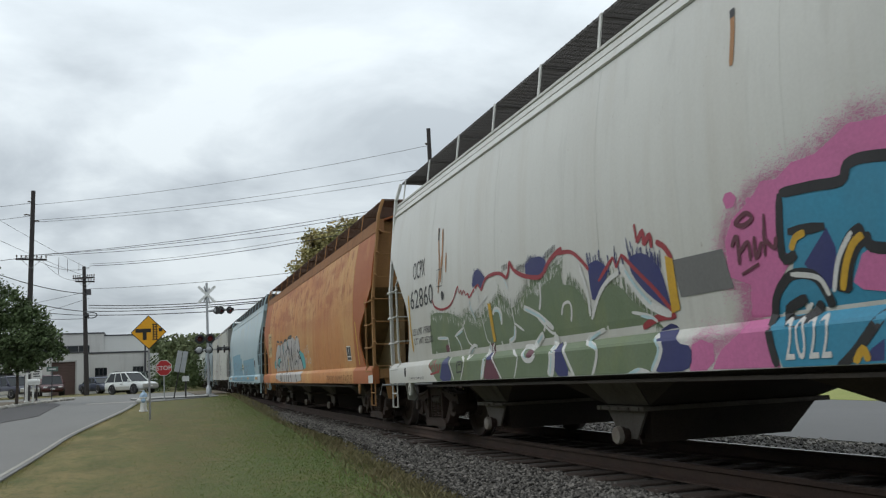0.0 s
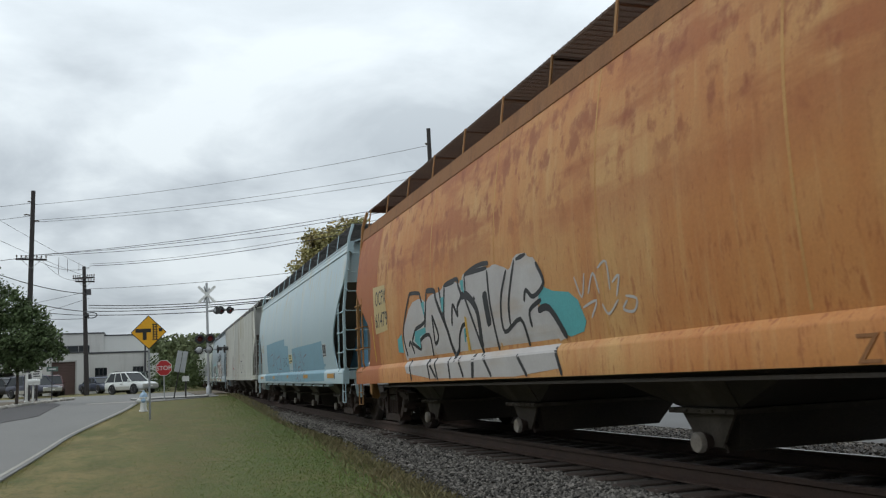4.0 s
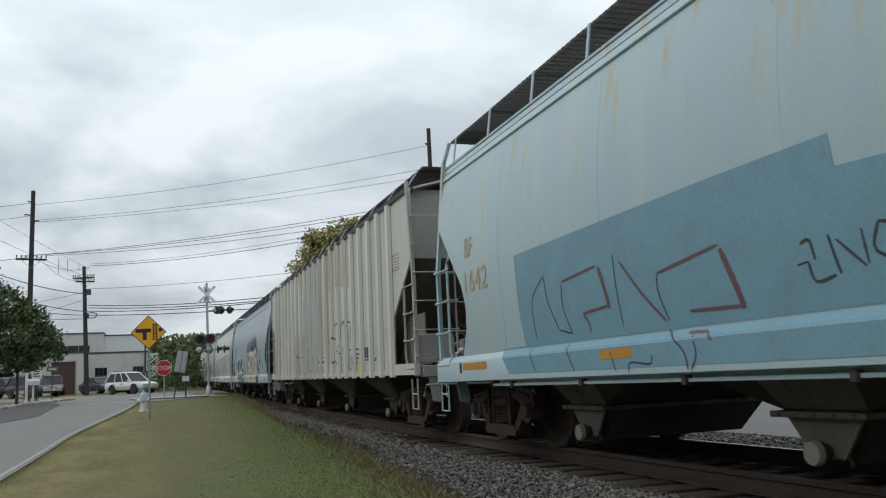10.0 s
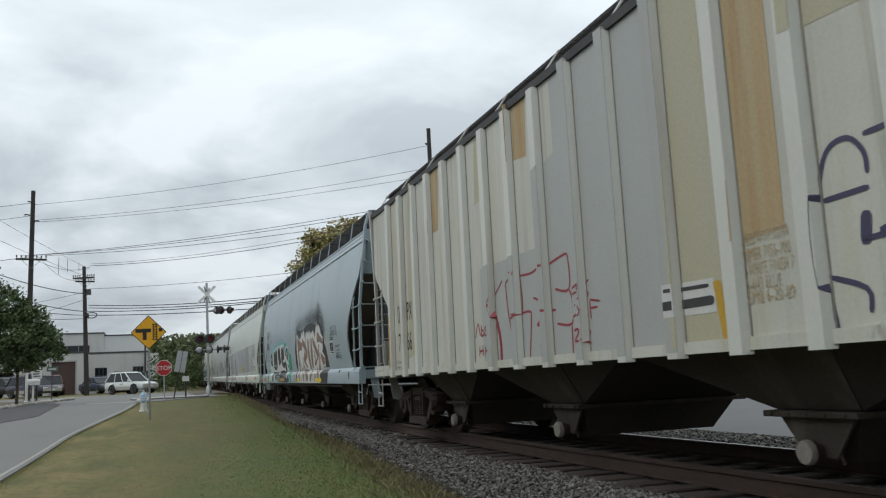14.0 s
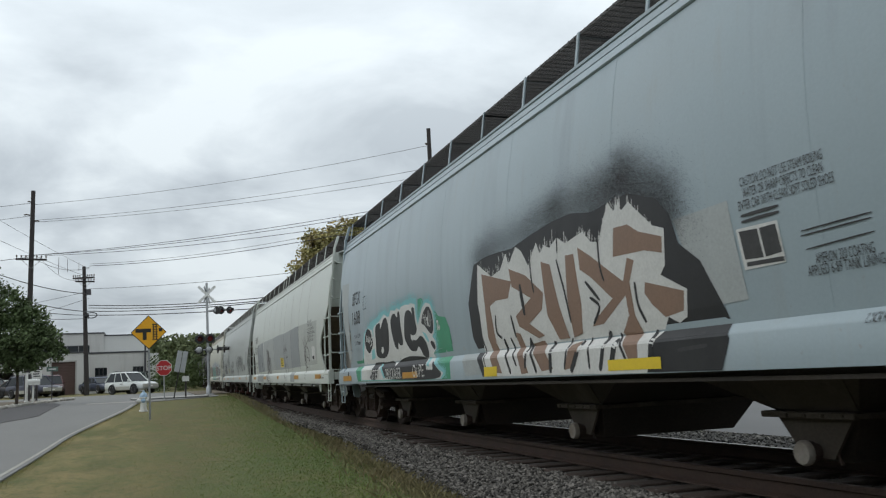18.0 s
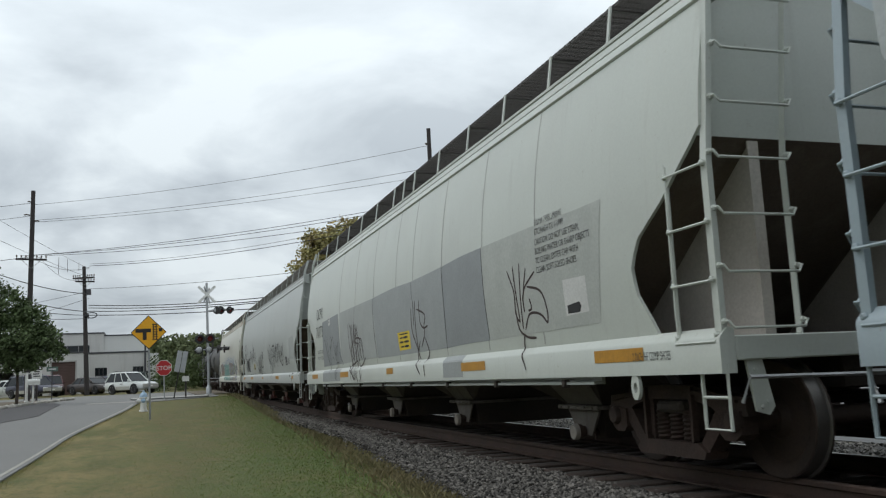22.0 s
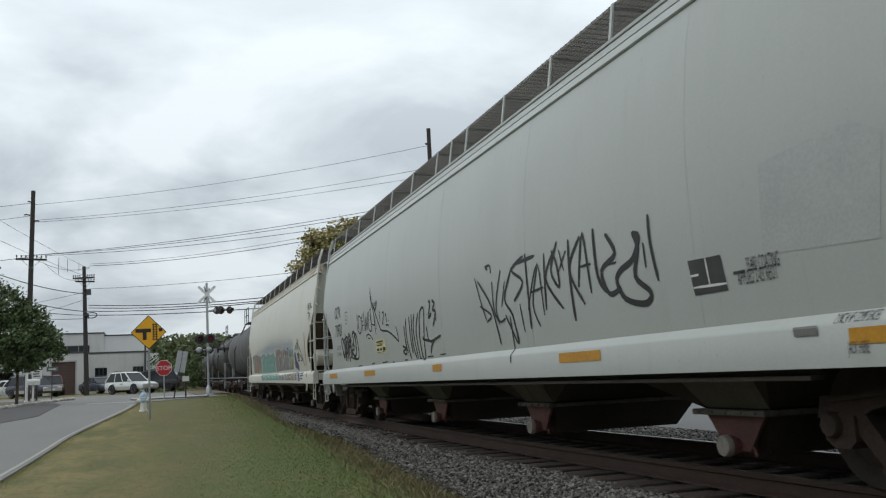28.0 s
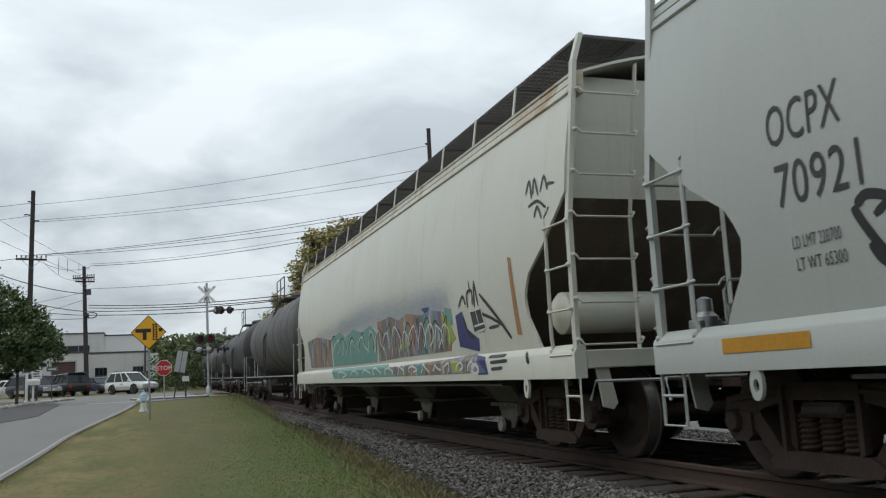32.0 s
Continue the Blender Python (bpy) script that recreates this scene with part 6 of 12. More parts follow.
g.done("graffiti_brush", M["g_green"], "green dry-brush strokes")
g = Pen(car_a, 0.005, 1)
g.fill((1.48, 1.86), (1.31, 1.88), (1.15, 1.81), (1.11, 1.73), (1.31, 1.58), (1.46, 1.50), (1.48, 1.65))
g.fill((0.77, 1.81), (0.58, 1.84), (0.42, 1.78), (0.28, 1.65), (0.22, 1.41), (0.20, 1.30), (0.50, 1.46), (0.72, 1.65))
g.fill((0.46, 1.16), (0.19, 1.23), (0.09, 1.05), (-0.09, 1.02), (-0.07, 0.87), (0.09, 0.82), (0.46, 0.81), (0.35, 0.99))
g.fill((2.30, 1.15), (2.17, 1.18), (1.92, 0.82), (2.27, 0.82))
g.done("graffiti_blot", M["g_navy"], "dark blue graffiti blots")
g = Pen(car_a, 0.0052)
g.fringe(70, 0.02, 0.1, (1.49, 1.85), (1.15, 1.82), (0.75, 1.82), (0.42, 1.79), (0.27, 1.64))
g.done("graffiti_brush", M["g_navy"], "dark blue dry-brush strokes")
g = Pen(car_a, 0.006)
g.line(0.04, (2.11, 2.06), (1.80, 2.03), (1.59, 1.91), (1.47, 1.81))
g.line(0.04, (1.31, 1.68), (1.01, 1.86))
g.line(0.04, (1.01, 1.86), (0.97, 1.76))
g.line(0.04, (0.97, 1.76), (0.86, 1.86))
g.line(0.04, (0.86, 1.86), (0.62, 1.67), (0.40, 1.50), (0.18, 1.29))
g.line(0.05, (0.61, 2.08), (0.59, 1.92))
g.line(0.05, (0.59, 1.92), (0.49, 2.00), (0.49, 1.88))
g.line(0.05, (0.49, 1.88), (0.39, 1.95), (0.38, 1.84))
g.line(0.05, (0.31, 1.88), (0.20, 1.82), (0.11, 1.71))
g.line(0.06, (0.66, 1.21), (0.42, 1.27), (0.16, 1.27))
g.done("graffiti_outline", M["g_red"], "dark red outline")
g = Pen(car_a, 0.007, 1)
g.line(0.045, (1.65, 1.89), (1.54, 1.60), (1.54, 1.38))
g.line(0.045, (1.52, 1.35), (1.31, 1.57), (1.12, 1.67), (0.94, 1.71))
g.line(0.07, (0.90, 1.78), (0.73, 1.58), (0.52, 1.39), (0.22, 1.28))
g.line(0.03, (2.13, 1.44), (2.06, 1.54), (1.93, 1.55), (1.90, 1.47), (1.94, 1.36))
g.line(0.045, (2.27, 1.21), (2.28, 0.99), (2.35, 0.82))
g.line(0.045, (2.14, 1.18), (1.85, 0.82))
g.line(0.045, (1.30, 1.24), (1.66, 1.16), (1.38, 1.06), (1.50, 0.81))
g.line(0.05, (0.44, 1.14), (0.32, 1.02), (0.48, 0.82))
g.line(0.04, (0.88, 0.81), (0.69, 0.86), (0.51, 0.83))
g.line(0.03, (0.80, 1.35), (0.54, 1.30), (0.43, 1.24))
g.line(0.03, (2.73, 1.49), (2.44, 1.30), (2.31, 1.27))
g.done("graffiti_edge", M["g_white"], "white graffiti edging")
g = Pen(car_a, 0.008)
g.line(0.03, (0.83, 1.72), (0.68, 1.56), (0.48, 1.39))
g.line(0.03, (1.39, 1.22), (1.60, 1.15), (1.37, 1.07))
g.line(0.03, (0.43, 1.11), (0.36, 1.01), (0.49, 0.85))
g.line(0.03, (0.84, 0.83), (0.66, 0.87))
g.line(0.03, (0.67, 1.31), (0.47, 1.27))
g.done("graffiti_shine", M["g_ice"], "pale blue graffiti edging")
g = Pen(car_a, 0.0028)
g.spray(23400, 0.07, 0.0031, (-0.08, 0.91), (-0.24, 1.05), (-0.46, 0.98), (-0.67, 1.08), (-0.73, 1.20), (-0.77, 1.39), (-0.55, 1.49), (-0.56, 1.73), (-0.70, 1.87), (-0.93, 2.00), (-1.15, 2.05), (-1.51, 2.12), (-1.80, 2.23), (-2.08, 2.21))
g.done("graffiti_cloud", M["g_pink"], "pink overspray")
g = Pen(car_a, 0.008)
g.fill((0.20, 1.75), (0.10, 1.71), (0.09, 1.31), (0.21, 1.29))
g.done("graffiti_bar", M["g_gold"], "mustard yellow bar")
g = Pen(car_a, 0.004)
g.fill((0.12, 1.70), (-0.52, 1.69), (-0.59, 1.40), (0.06, 1.40))
g.done("paint_patch", M["g_patch"], "dark grey repainted panel")
g = Pen(car_a, 0.003)
g.fill((-0.09, 1.03), (-0.22, 1.06), (-0.35, 1.02), (-0.36, 0.90), (-0.25, 0.82), (-0.04, 0.83))
g.fill((-0.32, 0.84), (-0.43, 0.97), (-0.66, 1.08), (-0.73, 1.20), (-0.77, 1.40), (-0.56, 1.48), (-0.56, 1.73), (-0.66, 1.87), (-0.91, 1.99), (-1.00, 2.07), (-1.15, 2.05), (-1.30, 2.12), (-1.51, 2.12), (-1.62, 2.16), (-1.80, 2.23), (-1.97, 2.20), (-2.24, 2.19), (-2.12, 1.57), (-1.59, 1.60), (-1.21, 1.52), (-1.05, 1.39), (-0.92, 1.18), (-1.00, 0.95), (-1.04, 0.82))
g.fill((-0.59, 2.03), (-0.62, 2.07), (-0.69, 2.07), (-0.74, 2.02), (-0.70, 1.96), (-0.62, 1.96))
g.fill((-0.83, 1.98), (-0.86, 2.00), (-0.90, 1.97), (-0.88, 1.94), (-0.84, 1.94))
g.done("graffiti_cloud", M["g_pink"], "pink graffiti cloud")
g = Pen(car_a, 0.005)
g.fill((-1.17, 1.95), (-1.66, 1.91), (-1.76, 2.00), (-1.95, 2.00), (-2.23, 1.94), (-2.07, 0.81), (-1.06, 0.83), (-0.97, 1.03), (-0.99, 1.25), (-1.16, 1.39), (-1.22, 1.51), (-1.11, 1.60))
g.done("graffiti_figure", M["g_blue"], "bright blue graffiti form")
g = Pen(car_a, 0.006)
g.fill((-1.30, 1.47), (-1.53, 1.66), (-1.58, 1.53), (-1.56, 1.33), (-1.45, 1.27), (-1.36, 1.39))
g.fill((-1.80, 0.92), (-1.90, 0.97), (-1.88, 0.85), (-1.73, 0.85))
g.done("graffiti_inset", M["g_navy"], "deep blue graffiti inset")
g = Pen(car_a, 0.0065)
g.fill((-1.67, 1.31), (-1.77, 1.46), (-1.90, 1.51), (-2.05, 1.44), (-2.00, 1.21), (-1.73, 1.26))
g.done("graffiti_core", M["g_pink"], "pink graffiti core")
g = Pen(car_a, 0.008)
g.line(0.07, (-1.17, 1.95), (-1.12, 1.55), (-1.25, 1.54))
g.line(0.07, (-1.17, 1.95), (-1.47, 1.93), (-1.70, 1.91), (-1.76, 1.99), (-1.89, 2.00), (-2.16, 1.95))
g.line(0.07, (-1.20, 1.69), (-1.52, 1.67))
g.line(0.07, (-1.01, 0.84), (-0.96, 1.07), (-1.00, 1.28), (-1.16, 1.41), (-1.36, 1.39), (-1.45, 1.27), (-1.48, 1.18))
g.line(0.07, (-1.28, 1.26), (-1.10, 1.20), (-1.15, 1.12), (-1.31, 1.14), (-1.40, 1.22))
g.line(0.07, (-1.54, 0.81), (-1.70, 0.92), (-1.95, 1.15))
g.line(0.14, (-1.58, 1.26), (-1.63, 1.42), (-1.72, 1.54), (-1.82, 1.58))
g.line(0.07, (-1.82, 1.58), (-1.85, 1.49), (-2.06, 1.45))
g.done("graffiti_line", M["g_black"], "black graffiti outline")
g = Pen(car_a, 0.0095)
g.line(0.05, (-1.58, 1.27), (-1.64, 1.42), (-1.72, 1.53), (-1.80, 1.57))
g.line(0.05, (-1.21, 1.57), (-1.26, 1.64), (-1.35, 1.66))
g.line(0.05, (-1.67, 0.84), (-1.74, 0.92), (-1.77, 0.85))
g.done("graffiti_accent", M["g_gold"], "yellow graffiti accents")
g = Pen(car_a, 0.0095)
g.line(0.035, (-1.51, 1.27), (-1.59, 1.46), (-1.72, 1.60))
g.line(0.035, (-1.17, 1.42), (-1.40, 1.37), (-1.47, 1.25))
g.line(0.035, (-1.32, 1.22), (-1.26, 1.18))
g.done("graffiti_highlight", M["g_white"], "white graffiti highlights")
lettering(car_a, "2022", -1.1, 0.88, 0.40, 0.27, M["g_white"], 0.0105)
g = Pen(car_a, 0.0095)
g.line(0.035, (-0.69, 1.84), (-0.82, 1.89), (-0.88, 1.84), (-0.78, 1.81), (-0.69, 1.84))
g.line(0.035, (-0.63, 1.68), (-0.70, 1.75), (-0.69, 1.55))
g.line(0.035, (-0.71, 1.63), (-0.81, 1.69), (-0.81, 1.56))
g.line(0.035, (-0.88, 1.72), (-0.87, 1.57), (-0.95, 1.67))
g.line(0.035, (-1.00, 1.85), (-0.96, 1.57))
g.line(0.035, (-0.98, 1.68), (-1.06, 1.61), (-1.09, 1.68))
g.line(0.035, (-0.70, 1.48), (-0.89, 1.53))
g.done("graffiti_tag", M["g_maroon"], "dark scrawled tag")
g = Pen(car_a, 0.004)
g.line(0.05, (-0.76, 3.40), (-0.78, 3.22), (-0.77, 2.97))
g.line(0.05, (5.97, 3.03), (5.88, 2.47), (5.98, 2.08))
g.line(0.05, (5.78, 2.58), (5.85, 2.23))
g.done("rust_stain", M["g_rust"], "rust stains running down")
g = Pen(car_a, 0.005)
g.line(0.09, (-0.76, 3.41), (-0.77, 3.34))
g.line(0.09, (5.94, 3.02), (5.94, 2.85))
g.done("rust_spot", M["g_black"], "dark impact marks")
lettering(car_a, "OCPX", 7.2, 2.42, 0.62, 0.27, M["ink"])
lettering(car_a, "62860", 7.39, 1.97, 1.16, 0.29, M["ink"])
lettering(car_a, "LD LMT 197800", 7.36, 1.56, 0.95, 0.1, M["ink"])
lettering(car_a, "LT WT 65200", 7.33, 1.41, 0.95, 0.1, M["ink"])
lettering(car_a, "2 INCH HF COMP SHOES", 7.55, 0.88, 0.77, 0.035, M["ink"])
g = Pen(car_a, 0.006)
g.line(0.012, (5.99, 2.42), (6.02, 2.18))
g.line(0.012, (6.02, 2.18), (5.78, 2.17))
g.line(0.012, (5.78, 2.17), (5.76, 2.41))
g.line(0.012, (5.76, 2.41), (5.99, 2.42))
g.done("plate_box", M["ink"], "stencilled plate box")
g = Pen(car_a, 0.006)
g.fill((5.86, 2.05), (5.82, 2.10), (5.77, 2.09), (5.72, 2.04), (5.76, 1.97), (5.83, 1.97))
g.done("impact_mark", M["ink"], "dark dent mark")
g = Pen(car_a, 0.004)
g.line(0.06, (5.77, 2.99), (5.74, 2.72), (5.78, 2.43))
g.line(0.06, (5.58, 2.61), (5.60, 2.34))
g.done("rust_stain", M["g_rust"], "rust stains running down")
g = Pen(car_a, 0.005)
g.line(0.06, (7.50, 2.21), (7.48, 1.67), (7.45, 1.31))
g.done("yellow_stripe", M["g_gold"], "thin yellow stripe")
g = Pen(car_a, 0.006)
g.line(0.03, (6.53, 1.12), (6.40, 1.01), (6.39, 1.14))
g.line(0.03, (6.32, 1.03), (6.29, 1.13), (6.17, 0.96))
g.line(0.03, (6.14, 1.08), (6.05, 0.97), (5.97, 1.09))
g.line(0.03, (6.45, 0.94), (6.04, 0.97))
g.done("small_tag", M["g_red"], "small red tag on the sill")
g = Pen(car_b, 0.004, 1)
g.fill((5.16, 0.88), (5.46, 1.31), (5.45, 1.65), (4.90, 2.07), (4.36, 2.10), (4.07, 2.00), (3.90, 2.09), (3.36, 2.09), (3.21, 2.17), (2.84, 2.18), (2.51, 2.09), (2.36, 2.24), (1.70, 2.23), (1.47, 2.16), (1.30, 2.20), (0.94, 2.10), (0.83, 2.05), (0.66, 2.21), (0.34, 2.19), (0.29, 2.13), (0.12, 2.10), (-0.07, 1.81), (0.13, 1.68), (0.15, 1.53), (-0.14, 1.55), (-0.46, 1.21), (-0.25, 1.18), (-0.44, 0.84))
g.done("graffiti_letter", M["g_silver"], "silver graffiti lettering with black edges")
g = Pen(car_b, 0.003, 1)
g.fill((0.06, 1.86), (-0.11, 1.72), (-0.73, 1.63), (-0.93, 1.26), (-0.41, 1.20), (-0.23, 1.51), (0.14, 1.57))
g.done("graffiti_shadow", M["g_teal"], "teal graffiti shadow")
g = Pen(car_b, 0.004)
g.line(0.025, (-0.74, 1.78), (-0.86, 1.57), (-0.95, 1.79))
g.line(0.025, (-0.99, 1.59), (-1.12, 1.77), (-1.20, 1.57))
g.line(0.025, (-1.21, 1.80), (-1.38, 1.84), (-1.40, 1.58))
g.line(0.025, (-1.45, 1.64), (-1.58, 1.69), (-1.50, 1.51))
g.line(0.025, (-0.86, 1.47), (-1.13, 1.51), (-1.00, 1.36))
g.line(0.025, (-1.23, 1.47), (-1.33, 1.37), (-1.52, 1.48))
g.line(0.025, (-1.65, 1.50), (-1.82, 1.46), (-1.76, 1.36), (-1.59, 1.39), (-1.67, 1.46))
g.done("graffiti_scrawl", M["g_silver"], "thin pale scrawl")
g = Pen(car_b, 0.006, 1)
g.line(0.055, (2.31, 2.20), (1.52, 2.18))
g.line(0.055, (2.41, 1.96), (2.12, 1.55), (1.85, 1.12))
g.line(0.055, (1.52, 2.15), (1.50, 1.76), (1.42, 1.43), (1.35, 1.17))
g.line(0.055, (0.92, 2.07), (1.15, 1.73), (1.12, 1.37), (0.63, 1.48), (0.46, 1.17))
g.line(0.055, (0.67, 2.15), (0.91, 1.71), (0.93, 1.43))
g.line(0.055, (0.11, 2.05), (-0.05, 1.81), (0.23, 1.69), (0.41, 1.78), (0.48, 1.66))
g.line(0.08, (0.15, 1.53), (-0.13, 1.53), (-0.45, 1.21))
g.line(0.055, (-0.26, 1.13), (-0.40, 0.84))
g.line(0.055, (1.79, 1.12), (1.50, 0.86))
g.line(0.055, (0.71, 1.09), (0.45, 0.85))
g.line(0.055, (2.73, 1.15), (2.50, 0.87))
g.line(0.055, (4.06, 1.14), (3.68, 0.88))
g.line(0.055, (0.62, 2.15), (0.35, 2.17))
g.line(0.055, (3.21, 2.15), (2.75, 2.15))
g.line(0.055, (0.34, 1.37), (0.36, 1.55), (0.04, 1.64))
g.done("graffiti_edge", M["g_black"], "black graffiti edging")
g = Pen(car_b, 0.006, 1)
g.line(0.06, (4.97, 2.19), (4.87, 2.22), (4.43, 2.18), (4.35, 2.11), (4.21, 1.88), (4.19, 1.74), (4.41, 1.68), (4.70, 1.64), (4.93, 1.48), (4.87, 1.42), (4.51, 1.33), (4.49, 1.46), (4.02, 1.51), (3.92, 1.19))
g.line(0.06, (4.97, 2.19), (5.25, 1.89), (5.42, 1.58), (5.28, 1.24))
g.line(0.06, (4.04, 2.16), (4.12, 1.88), (4.22, 1.61))
g.line(0.08, (4.04, 2.17), (3.66, 2.13), (3.57, 1.97), (3.21, 1.57), (3.05, 1.30), (2.84, 1.08))
g.line(0.06, (3.82, 1.79), (3.80, 1.55), (3.77, 1.37), (3.60, 1.48), (3.82, 1.79))
g.line(0.06, (3.44, 2.16), (3.39, 2.03), (3.30, 1.75))
g.line(0.06, (3.17, 2.15), (3.27, 1.74), (3.21, 1.59))
g.line(0.06, (3.16, 2.16), (2.65, 2.18), (2.60, 2.09), (2.50, 1.94), (2.68, 1.81), (2.70, 1.69), (2.87, 1.85), (2.96, 1.57))
g.line(0.06, (2.95, 1.15), (2.78, 1.24), (2.69, 1.42), (2.54, 1.54), (2.40, 1.54), (2.46, 1.39))
g.line(0.11, (2.51, 1.93), (2.32, 1.93), (2.11, 1.83), (1.95, 1.67), (1.91, 1.42), (1.91, 1.22))
g.line(0.06, (2.34, 2.19), (1.99, 2.24), (1.71, 2.25), (1.46, 2.23))
g.line(0.06, (2.34, 2.19), (2.33, 1.96))
g.line(0.1, (2.06, 1.83), (2.00, 1.87))
g.line(0.16, (1.66, 1.90), (1.62, 1.70), (1.57, 1.47))
g.line(0.06, (4.11, 1.17), (3.97, 0.86))
g.line(0.06, (3.77, 1.17), (3.60, 0.85))
g.line(0.06, (3.13, 1.16), (3.04, 0.85))
g.line(0.1, (2.14, 1.16), (2.14, 1.00), (2.16, 0.85))
g.line(0.06, (5.07, 1.18), (4.93, 0.85))
g.line(0.06, (5.16, 1.40), (5.04, 1.46), (4.88, 1.27))
g.done("graffiti_edge", M["g_black"], "black graffiti edging")
g = Pen(car_b, 0.0065)
g.fill((4.75, 1.61), (4.19, 1.64), (4.18, 1.56), (4.50, 1.51), (4.52, 1.34), (4.82, 1.46))
g.fill((2.52, 2.14), (2.39, 2.14), (2.38, 1.96), (2.48, 2.02))
g.fill((3.37, 2.00), (3.23, 2.00), (3.28, 1.78), (3.36, 1.82))
g.fill((2.50, 1.51), (2.44, 1.50), (2.47, 1.33), (2.52, 1.32))
g.fill((5.81, 1.54), (5.53, 1.62), (5.50, 1.31), (5.81, 1.33))
g.fill((4.34, 2.02), (4.17, 2.03), (4.20, 1.80))
g.done("graffiti_arrow", M["g_teal"], "teal graffiti arrow")
g = Pen(car_b, 0.0075)
g.fill((2.44, 1.66), (2.37, 1.64), (2.32, 1.21), (2.42, 1.21))
g.done("graffiti_bar", M["g_gold"], "yellow bar")
g = Pen(car_b, 0.003)
g.fill((7.40, 2.60), (6.53, 2.56), (6.41, 1.75), (7.27, 1.72))
g.done("number_panel", M["g_tan"], "tan lettering panel")
lettering(car_b, "OCPX", 7.2, 2.23, 0.75, 0.26, M["ink"])
lettering(car_b, "61479", 7.23, 1.83, 0.85, 0.26, M["ink"])
g = Pen(car_b, 0.004)
g.line(0.05, (7.52, 2.08), (7.41, 1.21))
g.done("yellow_stripe", M["g_gold"], "thin yellow stripe")
g = Pen(car_b, 0.004)
g.fill((-6.45, 1.61), (-6.86, 1.60), (-6.89, 1.31), (-6.50, 1.31))
g.done("data_panel", M["ink"], "black data panel")
g = Pen(car_b, 0.006)
g.line(0.025, (-6.45, 1.61), (-6.86, 1.60))
g.line(0.025, (-6.86, 1.60), (-6.89, 1.31))
g.line(0.025, (-6.89, 1.31), (-6.50, 1.31))
g.line(0.025, (-6.50, 1.31), (-6.45, 1.61))
g.line(0.025, (-6.66, 1.61), (-6.69, 1.38))
g.line(0.025, (-6.49, 1.39), (-6.89, 1.39))
g.done("data_line", M["g_white"], "white panel border")
g = Pen(car_b, 0.004)
g.line(0.07, (-7.43, 2.08), (-7.55, 1.55), (-7.60, 1.19))
g.done("yellow_stripe", M["g_gold"], "thin yellow stripe")
g = Pen(car_b, 0.004)
g.fill((-8.59, 0.98), (-8.95, 0.99), (-8.95, 0.84), (-8.59, 0.84))
g.done("sill_plate", M["g_white"], "white plate on the sill")
lettering(car_b, "ZENKO INMYLEAGUE", -4.21, 0.84, 2.90, 0.17, M["ink_faint"])
g = Pen(car_c, 0.003)
g.fill((5.65, 2.21), (3.81, 2.22), (2.01, 2.23), (0.83, 2.22), (0.80, 2.01), (0.01, 1.96), (-0.01, 1.70), (-0.08, 1.30), (-0.10, 1.17), (5.55, 1.17), (5.63, 1.60))
g.done("paint_patch", M["g_lake"], "darker blue repainted patch")
g = Pen(car_c, 0.003)
g.fill((-0.73, 1.85), (-2.37, 1.86), (-4.99, 1.86), (-5.87, 1.87), (-6.01, 1.17), (-0.76, 1.17), (-0.80, 1.60))
g.done("paint_patch", M["g_lake"], "darker blue repainted patch")
g = Pen(car_c, 0.003)
g.fill((6.22, 1.18), (-2.81, 1.23), (-6.21, 1.30), (-6.29, 0.89), (-2.92, 0.87), (5.92, 0.89))
g.done("sill_patch", M["g_lake"], "blue repainted sill")
g = Pen(car_c, 0.005)
g.fill((-6.68, 1.061), (-7.51, 1.061), (-7.51, 0.956), (-6.68, 0.956))
g.fill((-3.07, 1.061), (-3.84, 1.061), (-3.84, 0.966), (-3.07, 0.966))
g.fill((3.79, 1.061), (3.23, 1.061), (3.23, 0.971), (3.79, 0.971))
g.fill((0.21, 1.066), (-0.12, 1.066), (-0.12, 0.981), (0.21, 0.981))
g.done("reflector", M["reflector"], "orange reflector strip")
g = Pen(car_c, 0.004)
g.fill((-5.94, 1.78), (-6.41, 1.77), (-6.41, 1.47), (-6.00, 1.47))
g.done("data_panel", M["ink"], "black data panel")
g = Pen(car_c, 0.006)
g.line(0.02, (-5.94, 1.78), (-6.41, 1.77))
g.line(0.02, (-6.41, 1.77), (-6.41, 1.47))
g.line(0.02, (-6.41, 1.47), (-6.00, 1.47))
g.line(0.02, (-6.00, 1.47), (-5.94, 1.78))
g.line(0.02, (-6.18, 1.77), (-6.20, 1.53))
g.line(0.02, (-5.99, 1.54), (-6.41, 1.53))
g.done("data_line", M["g_white"], "white panel border")
g = Pen(car_c, 0.005)
g.line(0.018, (5.24, 1.23), (5.26, 1.61), (5.15, 1.75), (4.92, 1.88))
g.line(0.018, (4.92, 1.90), (4.87, 1.62), (4.68, 1.30))
g.line(0.018, (4.68, 1.30), (4.40, 1.25))
g.line(0.018, (4.40, 1.25), (4.54, 1.52), (4.52, 1.75))
g.line(0.018, (3.47, 1.89), (3.47, 1.60), (3.43, 1.25))
g.line(0.018, (2.72, 1.24), (2.82, 1.48), (2.81, 1.62))
g.line(0.018, (5.38, 1.16), (5.20, 0.90))
g.line(0.018, (4.50, 1.15), (4.30, 0.88))
g.line(0.018, (3.60, 1.03), (3.51, 0.86))
g.line(0.018, (3.30, 0.85), (3.26, 0.93), (2.96, 0.91), (2.93, 0.98))
g.line(0.018, (2.74, 1.17), (2.49, 1.00), (2.44, 0.85))
g.line(0.018, (2.37, 1.13), (2.32, 0.96), (2.40, 0.85))
